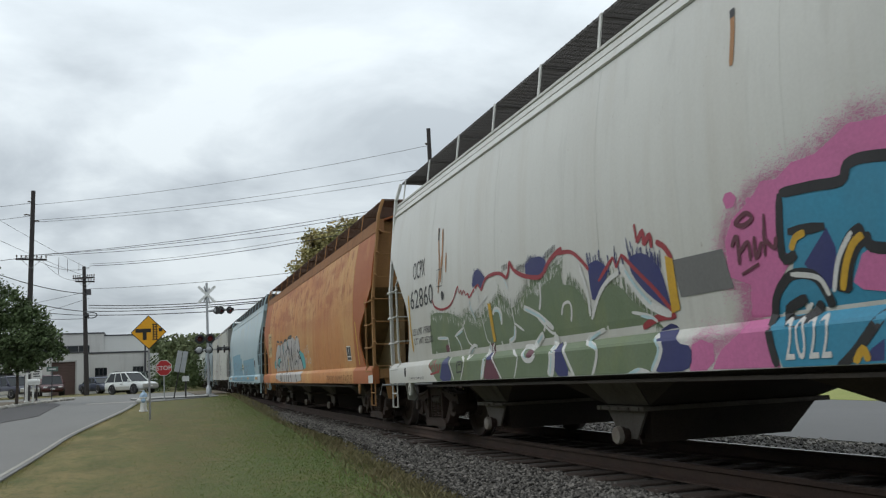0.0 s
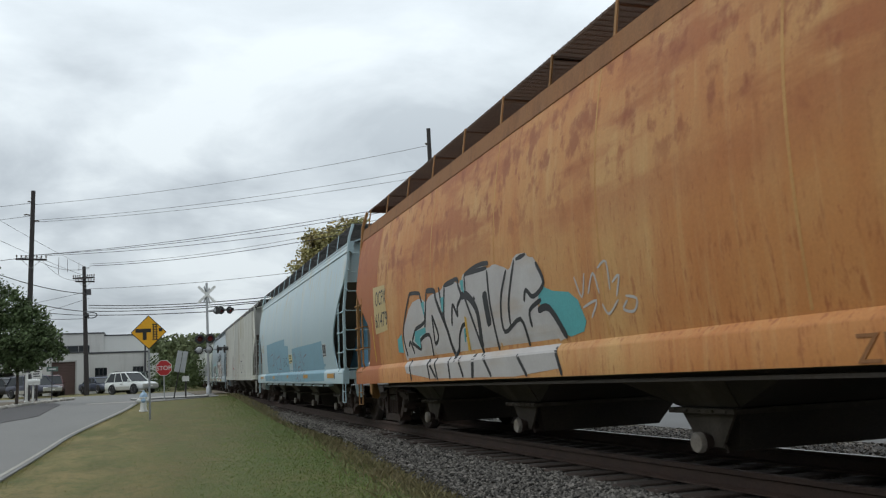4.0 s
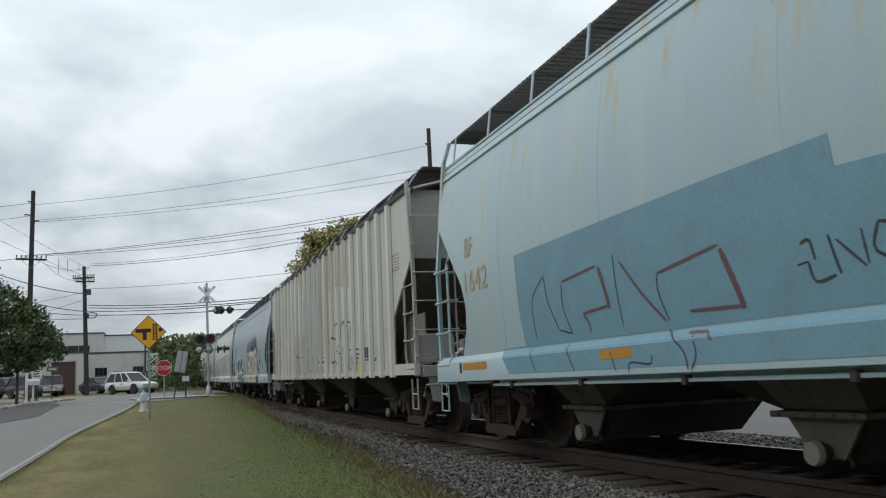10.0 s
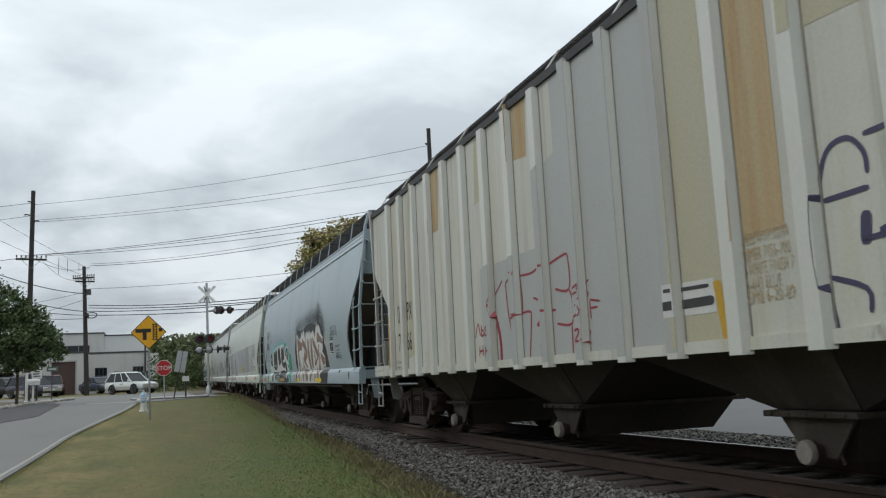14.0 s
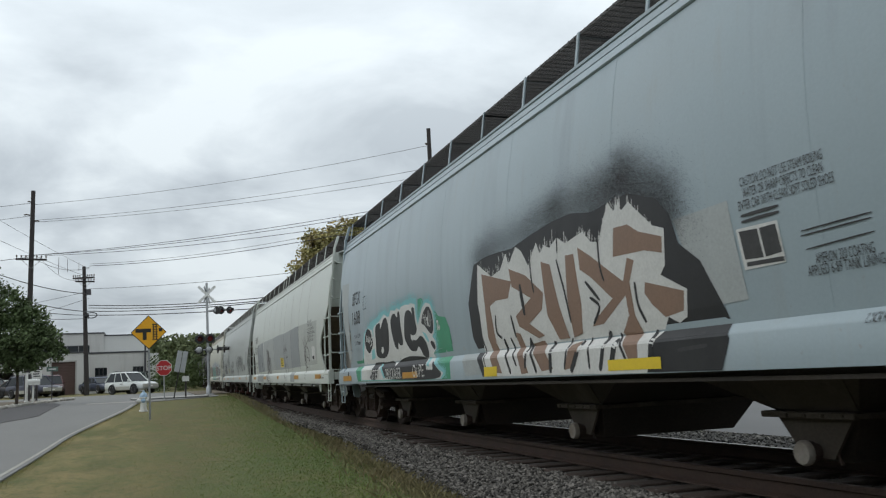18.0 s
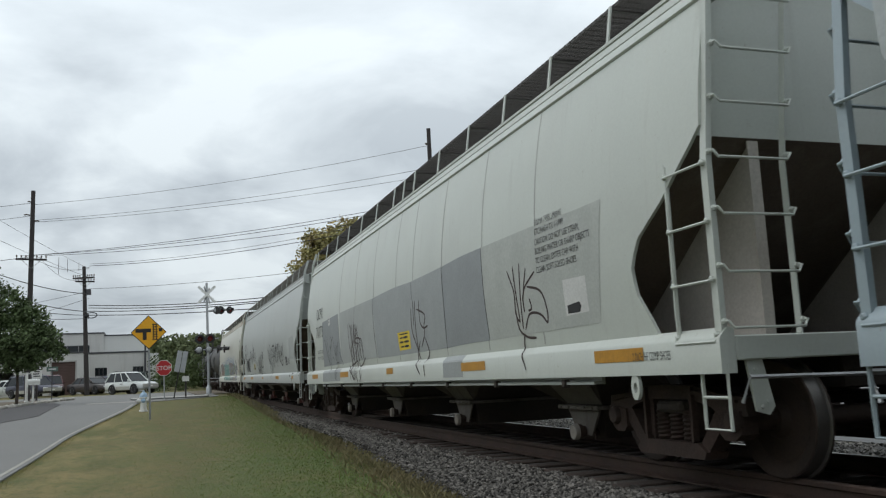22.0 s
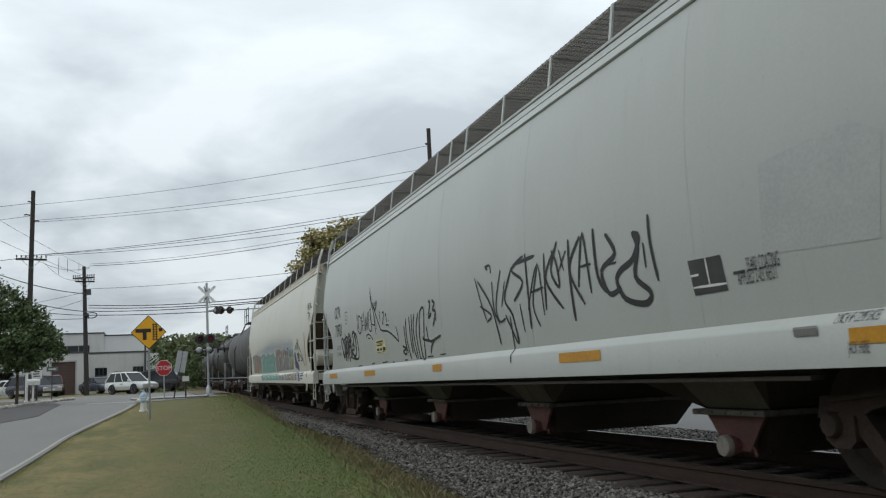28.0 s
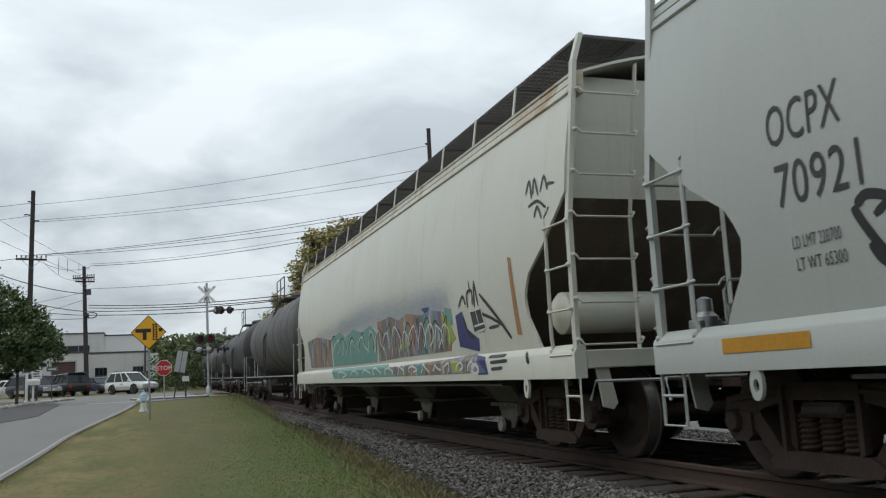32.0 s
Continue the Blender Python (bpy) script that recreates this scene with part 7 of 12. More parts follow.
g.line(0.018, (-0.78, 1.18), (-0.88, 1.06), (-1.03, 0.87))
g.line(0.018, (-1.20, 1.20), (-1.25, 1.09), (-1.26, 1.00))
g.line(0.018, (-1.48, 1.20), (-1.59, 1.08), (-1.59, 0.95), (-1.57, 0.88))
g.done("graffiti_line", M["g_violet"], "thin dark scratchy lines")
g = Pen(car_c, 0.0055)
g.line(0.028, (4.51, 1.77), (3.80, 1.83))
g.line(0.028, (4.13, 1.42), (3.61, 1.45))
g.line(0.028, (4.13, 1.42), (4.04, 1.31), (4.03, 1.23))
g.line(0.028, (3.38, 1.82), (3.07, 1.50), (2.76, 1.24))
g.line(0.028, (2.81, 1.63), (1.99, 1.73))
g.line(0.028, (2.43, 1.29), (1.79, 1.27))
g.line(0.028, (2.44, 1.13), (2.19, 1.12))
g.line(0.028, (2.19, 1.12), (2.12, 1.05))
g.line(0.028, (-0.82, 1.23), (-0.84, 1.44), (-0.89, 1.55), (-1.04, 1.63), (-1.22, 1.71), (-1.25, 1.74))
g.line(0.028, (-1.47, 1.22), (-1.55, 1.26), (-1.55, 1.38), (-1.50, 1.54), (-1.51, 1.59), (-1.57, 1.61))
g.line(0.055, (3.75, 1.81), (3.68, 1.62), (3.62, 1.42))
g.line(0.055, (1.97, 1.70), (1.84, 1.40), (1.79, 1.25))
g.line(0.055, (-1.26, 1.74), (-1.29, 1.56), (-1.30, 1.34), (-1.30, 1.25))
g.line(0.032, (-2.09, 1.67), (-2.23, 1.30))
g.line(0.032, (-2.23, 1.30), (-1.82, 1.28))
g.line(0.032, (-1.82, 1.28), (-1.81, 1.18))
g.line(0.032, (-1.81, 1.18), (-2.00, 1.17))
g.line(0.032, (-2.00, 1.17), (-2.06, 1.01))
g.line(0.032, (-2.34, 1.70), (-2.35, 1.29))
g.line(0.032, (-2.35, 1.29), (-2.35, 0.96))
g.line(0.032, (-2.35, 1.71), (-2.62, 1.48))
g.line(0.032, (-2.62, 1.48), (-2.98, 1.30))
g.line(0.032, (-2.94, 1.54), (-2.98, 1.30))
g.line(0.032, (-2.94, 1.54), (-3.46, 1.62))
g.line(0.032, (-1.83, 0.94), (-2.09, 1.00))
g.line(0.032, (-2.09, 1.00), (-2.30, 0.87))
g.line(0.032, (-2.52, 0.88), (-2.59, 0.96))
g.line(0.032, (-2.59, 0.96), (-2.67, 0.85))
g.line(0.032, (-2.38, 1.18), (-2.48, 1.22))
g.line(0.032, (-2.48, 1.22), (-2.56, 1.16))
g.line(0.032, (-2.56, 1.16), (-2.51, 1.09))
g.line(0.032, (-3.26, 1.09), (-3.29, 0.98))
g.line(0.032, (-3.29, 0.98), (-3.21, 0.87))
g.line(0.032, (-2.94, 1.20), (-3.10, 1.05))
g.line(0.032, (-3.10, 1.05), (-3.04, 0.86))
g.done("graffiti_line", M["g_brick"], "dark red outlined letters")
g = Pen(car_c, 0.005)
g.line(0.022, (1.17, 1.60), (1.09, 1.61), (1.06, 1.48))
g.line(0.022, (1.22, 1.47), (1.12, 1.48))
g.line(0.022, (1.12, 1.48), (1.08, 1.35), (0.91, 1.37))
g.line(0.022, (0.93, 1.62), (0.90, 1.49), (0.87, 1.37))
g.line(0.022, (0.87, 1.58), (0.67, 1.39))
g.line(0.022, (0.67, 1.61), (0.65, 1.40))
g.line(0.022, (0.36, 1.51), (0.36, 1.57), (0.54, 1.63))
g.line(0.022, (0.54, 1.63), (0.58, 1.46), (0.25, 1.33))
g.line(0.022, (0.25, 1.33), (0.25, 1.40))
g.line(0.022, (0.20, 1.45), (0.18, 1.43))
g.line(0.022, (0.12, 1.45), (0.10, 1.43))
g.line(0.022, (-0.00, 1.46), (-0.02, 1.44))
g.done("scrawl", M["ink"], "small dark scrawl")
g = Pen(car_c, 0.004)
g.fill((-0.02, 1.70), (-0.71, 1.69), (-0.72, 1.44), (-0.05, 1.41))
g.done("placard", M["sticker"], "pale yellow placard")
g = Pen(car_c, 0.006)
g.line(0.035, (-0.11, 1.66), (-0.66, 1.65))
g.line(0.012, (-0.12, 1.62), (-0.63, 1.62))
g.line(0.028, (-0.13, 1.58), (-0.57, 1.58))
g.line(0.085, (-0.09, 1.48), (-0.28, 1.48))
g.line(0.085, (-0.33, 1.49), (-0.48, 1.49))
g.line(0.085, (-0.53, 1.49), (-0.71, 1.49))
g.line(0.01, (-0.09, 1.42), (-0.68, 1.44))
g.done("placard_writing", M["ink"], "dark bars of writing")
g = Pen(car_c, 0.004)
g.line(0.014, (-1.46, 2.54), (-1.47, 2.48))
g.line(0.014, (-1.76, 2.72), (-1.77, 2.67))
g.line(0.014, (-1.57, 2.63), (-1.57, 2.60))
g.line(0.014, (-1.59, 2.29), (-1.59, 2.18))
g.line(0.014, (-1.99, 1.94), (-1.99, 1.89))
g.line(0.014, (-1.73, 2.13), (-1.73, 2.08))
g.line(0.014, (-3.42, 2.61), (-3.44, 2.44))
g.line(0.014, (-1.13, 3.53), (-1.11, 3.33))
g.done("rust_spot", M["g_rust"], "small rust spots")
lettering(car_c, "BF", 7.27, 2.42, 0.28, 0.26, M["ink_tan"])
lettering(car_c, "1642", 7.29, 1.96, 0.79, 0.28, M["ink_tan"])
g = Pen(car_c, 0.005)
g.fill((7.47, 1.061), (6.62, 1.061), (6.62, 0.971), (7.47, 0.971))
g.done("reflector", M["reflector"], "orange reflector strip")
g = Pen(car_d, 0.002)
g.fill((-1.64, 4.05), (-2.07, 4.02), (-2.04, 1.72), (-1.56, 1.71))
g.fill((2.29, 3.96), (1.81, 3.93), (1.85, 3.24), (2.27, 3.28))
g.fill((5.29, 3.90), (4.93, 3.90), (5.02, 2.99), (5.34, 2.98))
g.done("rust_panel", M["stain_rust"], "rust-stained panels")
g = Pen(car_d, 0.002)
g.fill((-3.81, 3.93), (-4.30, 3.91), (-4.37, 2.78), (-3.79, 2.89))
g.fill((-2.25, 4.00), (-2.81, 3.98), (-2.90, 2.91), (-2.23, 2.95))
g.fill((-0.87, 3.94), (-1.33, 3.93), (-1.40, 1.02), (-0.74, 1.01))
g.fill((-5.01, 3.68), (-5.16, 3.61), (-5.20, 2.49), (-5.06, 2.49))
g.fill((-3.04, 3.98), (-3.57, 3.94), (-3.59, 2.90), (-3.03, 2.97))
g.fill((3.43, 3.90), (3.21, 3.90), (3.30, 3.05), (3.52, 3.03))
g.fill((6.53, 3.96), (6.16, 3.95), (6.41, 1.26), (6.78, 1.21))
g.done("tan_panel", M["stain_tan"], "yellowed panels")
g = Pen(car_d, 0.004)
g.line(0.035, (-2.41, 0.99), (-2.34, 1.45), (-2.36, 1.86), (-2.46, 2.11), (-2.63, 2.15), (-2.74, 2.04), (-2.75, 1.91))
g.line(0.035, (-2.39, 1.82), (-2.75, 1.83))
g.line(0.035, (-2.75, 2.14), (-3.16, 2.09), (-3.11, 1.58))
g.line(0.035, (-3.18, 2.02), (-3.34, 2.14), (-3.48, 2.11), (-3.57, 1.91), (-3.55, 1.66), (-3.24, 1.52))
g.line(0.035, (-3.56, 2.19), (-3.80, 2.11), (-3.98, 1.85), (-4.02, 1.41), (-3.94, 1.01))
g.line(0.035, (-3.80, 2.14), (-4.15, 2.10), (-4.20, 2.13))
g.line(0.1, (-4.21, 2.05), (-4.22, 1.76), (-4.32, 1.53))
g.line(0.035, (-4.04, 1.52), (-4.35, 1.51), (-4.59, 1.33), (-4.66, 1.02))
g.line(0.035, (-2.66, 1.54), (-3.02, 1.54), (-3.17, 1.43), (-3.25, 1.22), (-3.24, 0.97))
g.line(0.035, (-3.64, 1.90), (-3.61, 1.45), (-3.63, 1.22))
g.line(0.035, (-2.37, 1.36), (-2.65, 1.26), (-2.66, 1.12))
g.line(0.035, (-4.09, 1.31), (-4.23, 1.34), (-4.16, 1.21), (-4.29, 1.24))
g.line(0.035, (-4.06, 1.12), (-4.19, 1.14), (-4.13, 1.02))
g.line(0.035, (-4.71, 1.08), (-4.72, 1.23), (-4.81, 1.25), (-4.81, 1.04))
g.line(0.08, (-2.71, 1.70), (-2.68, 1.51))
g.line(0.06, (-2.79, 1.57), (-2.93, 1.56))
g.done("graffiti_line", M["g_violet"], "dark violet outlined letters")
g = Pen(car_d, 0.0015)
g.fill((3.45, 2.20), (1.70, 2.20), (1.70, 3.00), (1.20, 3.10), (1.20, 3.93), (-1.20, 3.93), (-1.20, 0.98), (3.45, 0.98))
g.done("paint_patch", M["grey_d"], "grey repainted panels")
g = Pen(car_d, 0.004)
g.line(0.026, (3.11, 1.75), (2.73, 1.97))
g.line(0.026, (2.64, 1.93), (2.60, 1.58), (2.48, 1.19), (2.44, 1.02))
g.line(0.026, (2.64, 1.93), (2.35, 2.02))
g.line(0.026, (2.30, 1.98), (2.23, 1.98), (2.19, 1.58), (2.43, 1.54))
g.line(0.026, (2.44, 1.49), (2.20, 1.54), (2.01, 1.54), (1.97, 1.47), (2.07, 1.01))
g.line(0.026, (2.23, 1.96), (1.91, 1.95), (1.67, 2.00))
g.line(0.026, (1.67, 2.00), (1.69, 1.66), (1.89, 1.68))
g.line(0.026, (1.71, 1.66), (1.67, 1.48), (1.83, 1.38), (1.70, 1.37), (1.65, 1.21), (1.64, 1.03))
g.line(0.026, (1.67, 2.00), (1.49, 1.98), (1.11, 2.03), (1.03, 1.98), (1.04, 1.68), (1.35, 1.71))
g.line(0.026, (1.05, 1.67), (0.99, 1.58), (1.02, 1.34), (1.35, 1.36))
g.line(0.026, (1.67, 1.52), (1.36, 1.50))
g.line(0.026, (1.03, 1.33), (1.04, 1.02))
g.line(0.026, (2.45, 1.82), (2.44, 1.63))
g.line(0.07, (3.11, 1.73), (2.98, 1.55), (2.88, 1.28), (2.88, 1.02))
g.line(0.022, (0.90, 1.66), (0.88, 1.55))
g.line(0.022, (0.90, 1.65), (0.72, 1.70))
g.line(0.022, (0.89, 1.60), (0.76, 1.62))
g.line(0.022, (0.63, 1.72), (0.77, 1.66), (0.65, 1.59), (0.77, 1.55))
g.line(0.022, (0.81, 1.50), (0.93, 1.47), (0.91, 1.38), (0.80, 1.41))
g.line(0.022, (0.78, 1.49), (0.69, 1.38))
g.line(0.022, (0.67, 1.47), (0.79, 1.39))
g.line(0.022, (0.64, 1.52), (0.63, 1.35))
g.line(0.022, (0.63, 1.53), (0.45, 1.50))
g.line(0.022, (0.63, 1.45), (0.49, 1.45))
g.line(0.022, (0.88, 1.25), (0.79, 1.27), (0.79, 1.22), (0.89, 1.15))
g.line(0.022, (0.89, 1.15), (0.78, 1.16))
g.line(0.022, (0.73, 1.26), (0.66, 1.23), (0.76, 1.16))
g.line(0.022, (0.76, 1.16), (0.65, 1.13))
g.line(0.022, (3.72, 1.35), (3.60, 1.53), (3.54, 1.37))
g.line(0.022, (3.48, 1.50), (3.50, 1.37), (3.39, 1.40), (3.49, 1.45))
g.line(0.022, (3.29, 1.49), (3.38, 1.45), (3.29, 1.40), (3.40, 1.36))
g.line(0.022, (3.58, 1.24), (3.60, 1.11))
g.line(0.022, (3.47, 1.25), (3.47, 1.12))
g.line(0.022, (3.59, 1.18), (3.46, 1.19))
g.line(0.022, (3.37, 1.24), (3.40, 1.12))
g.line(0.022, (3.39, 1.18), (3.30, 1.18))
g.done("graffiti_scrawl", M["g_red"], "dark red outlined letters")
g = Pen(car_d, 0.004)
g.fill((-4.70, 1.19), (-5.13, 1.19), (-5.12, 1.03), (-4.75, 1.01))
g.done("label_panel", M["sticker_bright"], "yellow painted label")
g = Pen(car_d, 0.004)
g.fill((-5.42, 1.53), (-5.82, 1.52), (-5.81, 1.25), (-5.42, 1.25))
g.done("data_panel", M["ink"], "black data panel with white border")
g = Pen(car_d, 0.006)
g.line(0.018, (-5.42, 1.53), (-5.82, 1.52))
g.line(0.018, (-5.82, 1.52), (-5.81, 1.25))
g.line(0.018, (-5.81, 1.25), (-5.42, 1.25))
g.line(0.018, (-5.42, 1.25), (-5.42, 1.53))
g.line(0.018, (-5.62, 1.52), (-5.62, 1.30))
g.line(0.018, (-5.42, 1.30), (-5.81, 1.30))
g.done("data_line", M["g_white"], "white panel border")
g = Pen(car_d, 0.004)
g.fill((-0.61, 1.51), (-1.25, 1.50), (-1.26, 1.25), (-0.63, 1.25))
g.fill((-6.24, 1.33), (-6.45, 1.33), (-6.45, 1.21), (-6.23, 1.21))
g.done("label_plate", M["g_white"], "white label plate")
g = Pen(car_d, 0.006)
g.line(0.07, (-0.64, 1.34), (-1.24, 1.34))
g.line(0.03, (-0.66, 1.46), (-1.19, 1.45))
g.line(0.03, (-6.25, 1.29), (-6.44, 1.29))
g.line(0.03, (-6.24, 1.25), (-6.43, 1.25))
g.line(0.03, (-4.65, 1.51), (-5.10, 1.50))
g.line(0.03, (-4.65, 1.41), (-5.05, 1.41))
g.line(0.03, (-4.63, 1.33), (-4.95, 1.33))
g.done("label_writing", M["ink"], "dark bars of writing")
g = Pen(car_d, 0.0045)
g.fill((-4.34, 1.50), (-4.44, 1.48), (-4.45, 1.04), (-4.32, 1.03))
g.fill((-1.24, 1.47), (-1.33, 1.47), (-1.39, 1.02), (-1.31, 1.02))
g.done("yellow_stripe", M["g_gold"], "mustard stripe")
g = Pen(car_d, 0.004)
g.line(0.06, (-5.79, 1.60), (-5.81, 1.58))
g.line(0.06, (-6.70, 2.49), (-6.70, 2.46))
g.done("rust_spot", M["g_black"], "dark marks")
g = Pen(car_d, 0.004)
g.line(0.012, (-7.77, 2.98), (-8.20, 2.98))
g.line(0.012, (-8.20, 2.98), (-8.21, 2.72))
g.line(0.012, (-8.21, 2.72), (-7.77, 2.72))
g.line(0.012, (-7.77, 2.72), (-7.77, 2.98))
g.done("stencil_box", M["ink"], "faded stencilled frame")
g = Pen(car_d, 0.004)
g.line(0.02, (-7.84, 2.93), (-8.16, 2.92))
g.line(0.02, (-7.84, 2.88), (-8.17, 2.86))
g.line(0.02, (-7.84, 2.83), (-8.18, 2.81))
g.line(0.02, (-7.84, 2.78), (-8.18, 2.76))
g.done("faded_writing", M["ink_tan"], "faded bars of writing")
g = Pen(car_d, 0.004)
g.line(0.012, (-6.94, 1.81), (-6.99, 1.68), (-7.07, 1.77), (-7.08, 1.64))
g.line(0.012, (-7.16, 1.73), (-7.18, 1.61), (-7.26, 1.74))
g.line(0.012, (-6.20, 1.43), (-6.31, 1.37), (-6.40, 1.43), (-6.51, 1.35), (-6.63, 1.42))
g.done("scrawl", M["g_haze"], "faint grey scrawl")
lettering(car_d, "LINED WITH SIGMA", -1.59, 1.67, 0.48, 0.085, M["ink_tan"])
lettering(car_d, "PRIMER 7456-700", -1.58, 1.56, 0.49, 0.085, M["ink_tan"])
lettering(car_d, "O-WHITE FINISH 7", -1.58, 1.46, 0.51, 0.085, M["ink_tan"])
lettering(car_d, "56-643 BLUE", -1.58, 1.36, 0.38, 0.085, M["ink_tan"])
lettering(car_d, "PSMB 6-20-89", -1.58, 1.27, 0.49, 0.085, M["ink_tan"])
lettering(car_d, "OC", 7.37, 1.81, 0.27, 0.3, M["ink"])
lettering(car_d, "PX", 6.79, 1.82, 0.28, 0.3, M["ink"])
lettering(car_d, "70", 7.35, 1.34, 0.25, 0.3, M["ink"])
lettering(car_d, "66", 6.85, 1.34, 0.27, 0.3, M["ink"])
lettering(car_d, "2 INCH HF", 7.5, 1.14, 0.33, 0.05, M["ink"])
lettering(car_d, "COMP SHOES", 7.51, 1.05, 0.35, 0.05, M["ink"])
g = Pen(car_d, 0.004)
g.fill((7.81, 1.97), (7.71, 1.96), (7.73, 1.06), (7.85, 1.06))
g.done("yellow_stripe", M["g_gold"], "mustard stripe")
g = Pen(car_d, 0.004)
g.fill((-7.46, 1.95), (-7.56, 1.96), (-7.57, 1.07), (-7.44, 1.06))
g.done("yellow_stripe", M["g_gold"], "mustard stripe")
g = Pen(car_e, 0.003)
g.fill((-4.59, 2.01), (-5.27, 2.02), (-5.36, 1.31), (-4.87, 1.30))
g.fill((0.51, 1.27), (0.52, 1.16), (-0.10, 1.15), (-0.26, 0.89), (0.32, 0.88))
g.done("pale_panel", M["g_lightpatch"], "pale grey repainted panel")
g = Pen(car_e, 0.0035)
g.spray(100000, 0.16, 0.0027, (-0.14, 2.28), (-0.78, 2.40), (-1.79, 2.40), (-2.45, 2.46), (-3.24, 2.43), (-3.67, 2.42), (-4.01, 2.42), (-4.39, 2.26), (-4.59, 2.02))
g.spray(14000, 0.13, 0.0027, (-2.45, 2.49), (-2.58, 2.55), (-3.78, 2.58), (-3.88, 2.60), (-3.91, 2.39))
g.done("graffiti_haze", M["g_black"], "black overspray")
g = Pen(car_e, 0.004)
g.fill((0.09, 1.36), (0.14, 1.80), (-0.14, 2.27), (-0.62, 2.32), (-1.38, 2.29), (-1.87, 2.35), (-2.44, 2.40), (-2.89, 2.40), (-3.29, 2.33), (-3.64, 2.36), (-3.97, 2.36), (-4.38, 2.23), (-4.55, 2.06), (-4.63, 1.82), (-4.88, 1.65), (-5.01, 1.42), (-5.10, 1.26), (-5.18, 1.05), (-5.07, 0.82), (-0.32, 0.86))
g.done("graffiti_shadow", M["g_black"], "black graffiti shadow")
g = Pen(car_e, 0.0055)
g.fill((-0.28, 2.26), (-0.47, 2.17), (-0.73, 2.05), (-1.01, 2.09), (-1.21, 2.26), (-1.28, 2.12), (-1.50, 2.29), (-1.65, 2.22), (-1.82, 2.03), (-2.05, 2.25), (-2.13, 2.12), (-2.24, 2.19), (-2.37, 2.14), (-2.55, 2.22), (-2.73, 2.13), (-3.10, 2.18), (-3.25, 2.06), (-3.40, 2.03), (-3.52, 2.23), (-3.61, 2.36), (-3.70, 2.26), (-3.78, 2.31), (-3.84, 2.24), (-3.96, 2.29), (-4.07, 2.20), (-4.19, 2.11), (-4.30, 2.02), (-4.46, 1.97), (-4.42, 1.68), (-4.34, 1.61), (-4.67, 1.46), (-4.62, 1.25), (-4.51, 1.21), (-4.37, 1.27), (-4.23, 1.11), (-4.13, 0.93), (-4.08, 0.83), (-0.45, 0.86), (-0.26, 1.20), (-0.24, 1.62), (-0.20, 1.77))
g.done("graffiti_letter", M["g_white"], "white graffiti lettering")
g = Pen(car_e, 0.0058)
g.fringe(170, 0.018, 0.07, (-0.28, 2.25), (-0.73, 2.06), (-1.21, 2.23), (-1.82, 2.06), (-2.14, 2.18), (-2.55, 2.19), (-3.09, 2.16), (-3.46, 2.05), (-3.61, 2.32), (-3.96, 2.27), (-4.30, 2.01))
g.done("graffiti_brush", M["g_white"], "white dry-brush strokes")
g = Pen(car_e, 0.007)
g.fill((-0.40, 2.12), (-1.32, 1.92), (-1.19, 1.74), (-0.81, 1.75), (-0.61, 1.70), (-0.69, 1.25), (-0.96, 0.89), (-0.70, 0.90), (-0.44, 1.33), (-0.44, 1.75))
g.fill((-1.27, 2.07), (-1.72, 1.94), (-2.14, 1.70), (-2.06, 1.53), (-1.71, 1.41), (-2.06, 1.26), (-1.90, 1.24), (-1.42, 1.40), (-1.36, 1.52), (-1.81, 1.68), (-1.32, 1.86))
g.fill((-1.28, 1.34), (-1.43, 1.32), (-1.70, 0.88), (-1.52, 0.87))
g.fill((-2.14, 2.03), (-2.35, 1.97), (-2.47, 1.55), (-2.62, 1.20), (-2.39, 1.20), (-2.18, 1.46))
g.fill((-2.71, 2.01), (-2.89, 2.00), (-2.95, 1.51), (-2.90, 1.23), (-2.71, 1.20), (-2.67, 1.59))
g.fill((-2.98, 2.05), (-3.22, 1.93), (-3.77, 1.62), (-3.80, 1.52), (-3.33, 1.29), (-3.11, 1.28), (-3.25, 1.37), (-3.54, 1.50), (-3.18, 1.74), (-2.99, 1.83))
g.fill((-3.68, 2.11), (-3.92, 2.10), (-4.08, 2.01), (-4.42, 1.91), (-4.40, 1.78), (-4.14, 1.84), (-3.63, 1.86))
g.fill((-3.86, 1.82), (-3.97, 1.78), (-3.86, 1.61), (-3.88, 1.32), (-3.97, 1.17), (-3.95, 0.94), (-3.84, 0.89), (-3.65, 1.19), (-3.78, 1.33), (-3.76, 1.63))
g.fill((-4.10, 1.58), (-4.63, 1.45), (-4.59, 1.30), (-4.33, 1.27), (-4.16, 1.39), (-4.07, 1.49))
g.fill((-1.74, 1.19), (-2.03, 1.21), (-2.32, 0.91), (-2.05, 0.89))
g.fill((-2.70, 1.13), (-2.89, 1.16), (-2.82, 0.92), (-2.58, 0.89))
g.done("graffiti_fill", M["g_brown"], "brown graffiti shapes")
g = Pen(car_e, 0.008)
g.line(0.05, (-0.94, 1.29), (-1.22, 0.88))
g.line(0.05, (-1.68, 1.24), (-1.92, 0.88))
g.line(0.07, (-2.28, 1.19), (-2.26, 0.87))
g.line(0.07, (-2.95, 1.16), (-2.72, 0.87))
g.line(0.06, (-3.43, 1.22), (-3.30, 0.87))
g.line(0.08, (-3.60, 1.14), (-3.49, 0.87))
g.line(0.06, (-4.19, 1.18), (-4.13, 0.88))
g.line(0.03, (-1.88, 2.25), (-1.87, 1.92), (-1.91, 1.73))
g.line(0.03, (-2.56, 2.28), (-2.54, 2.06))
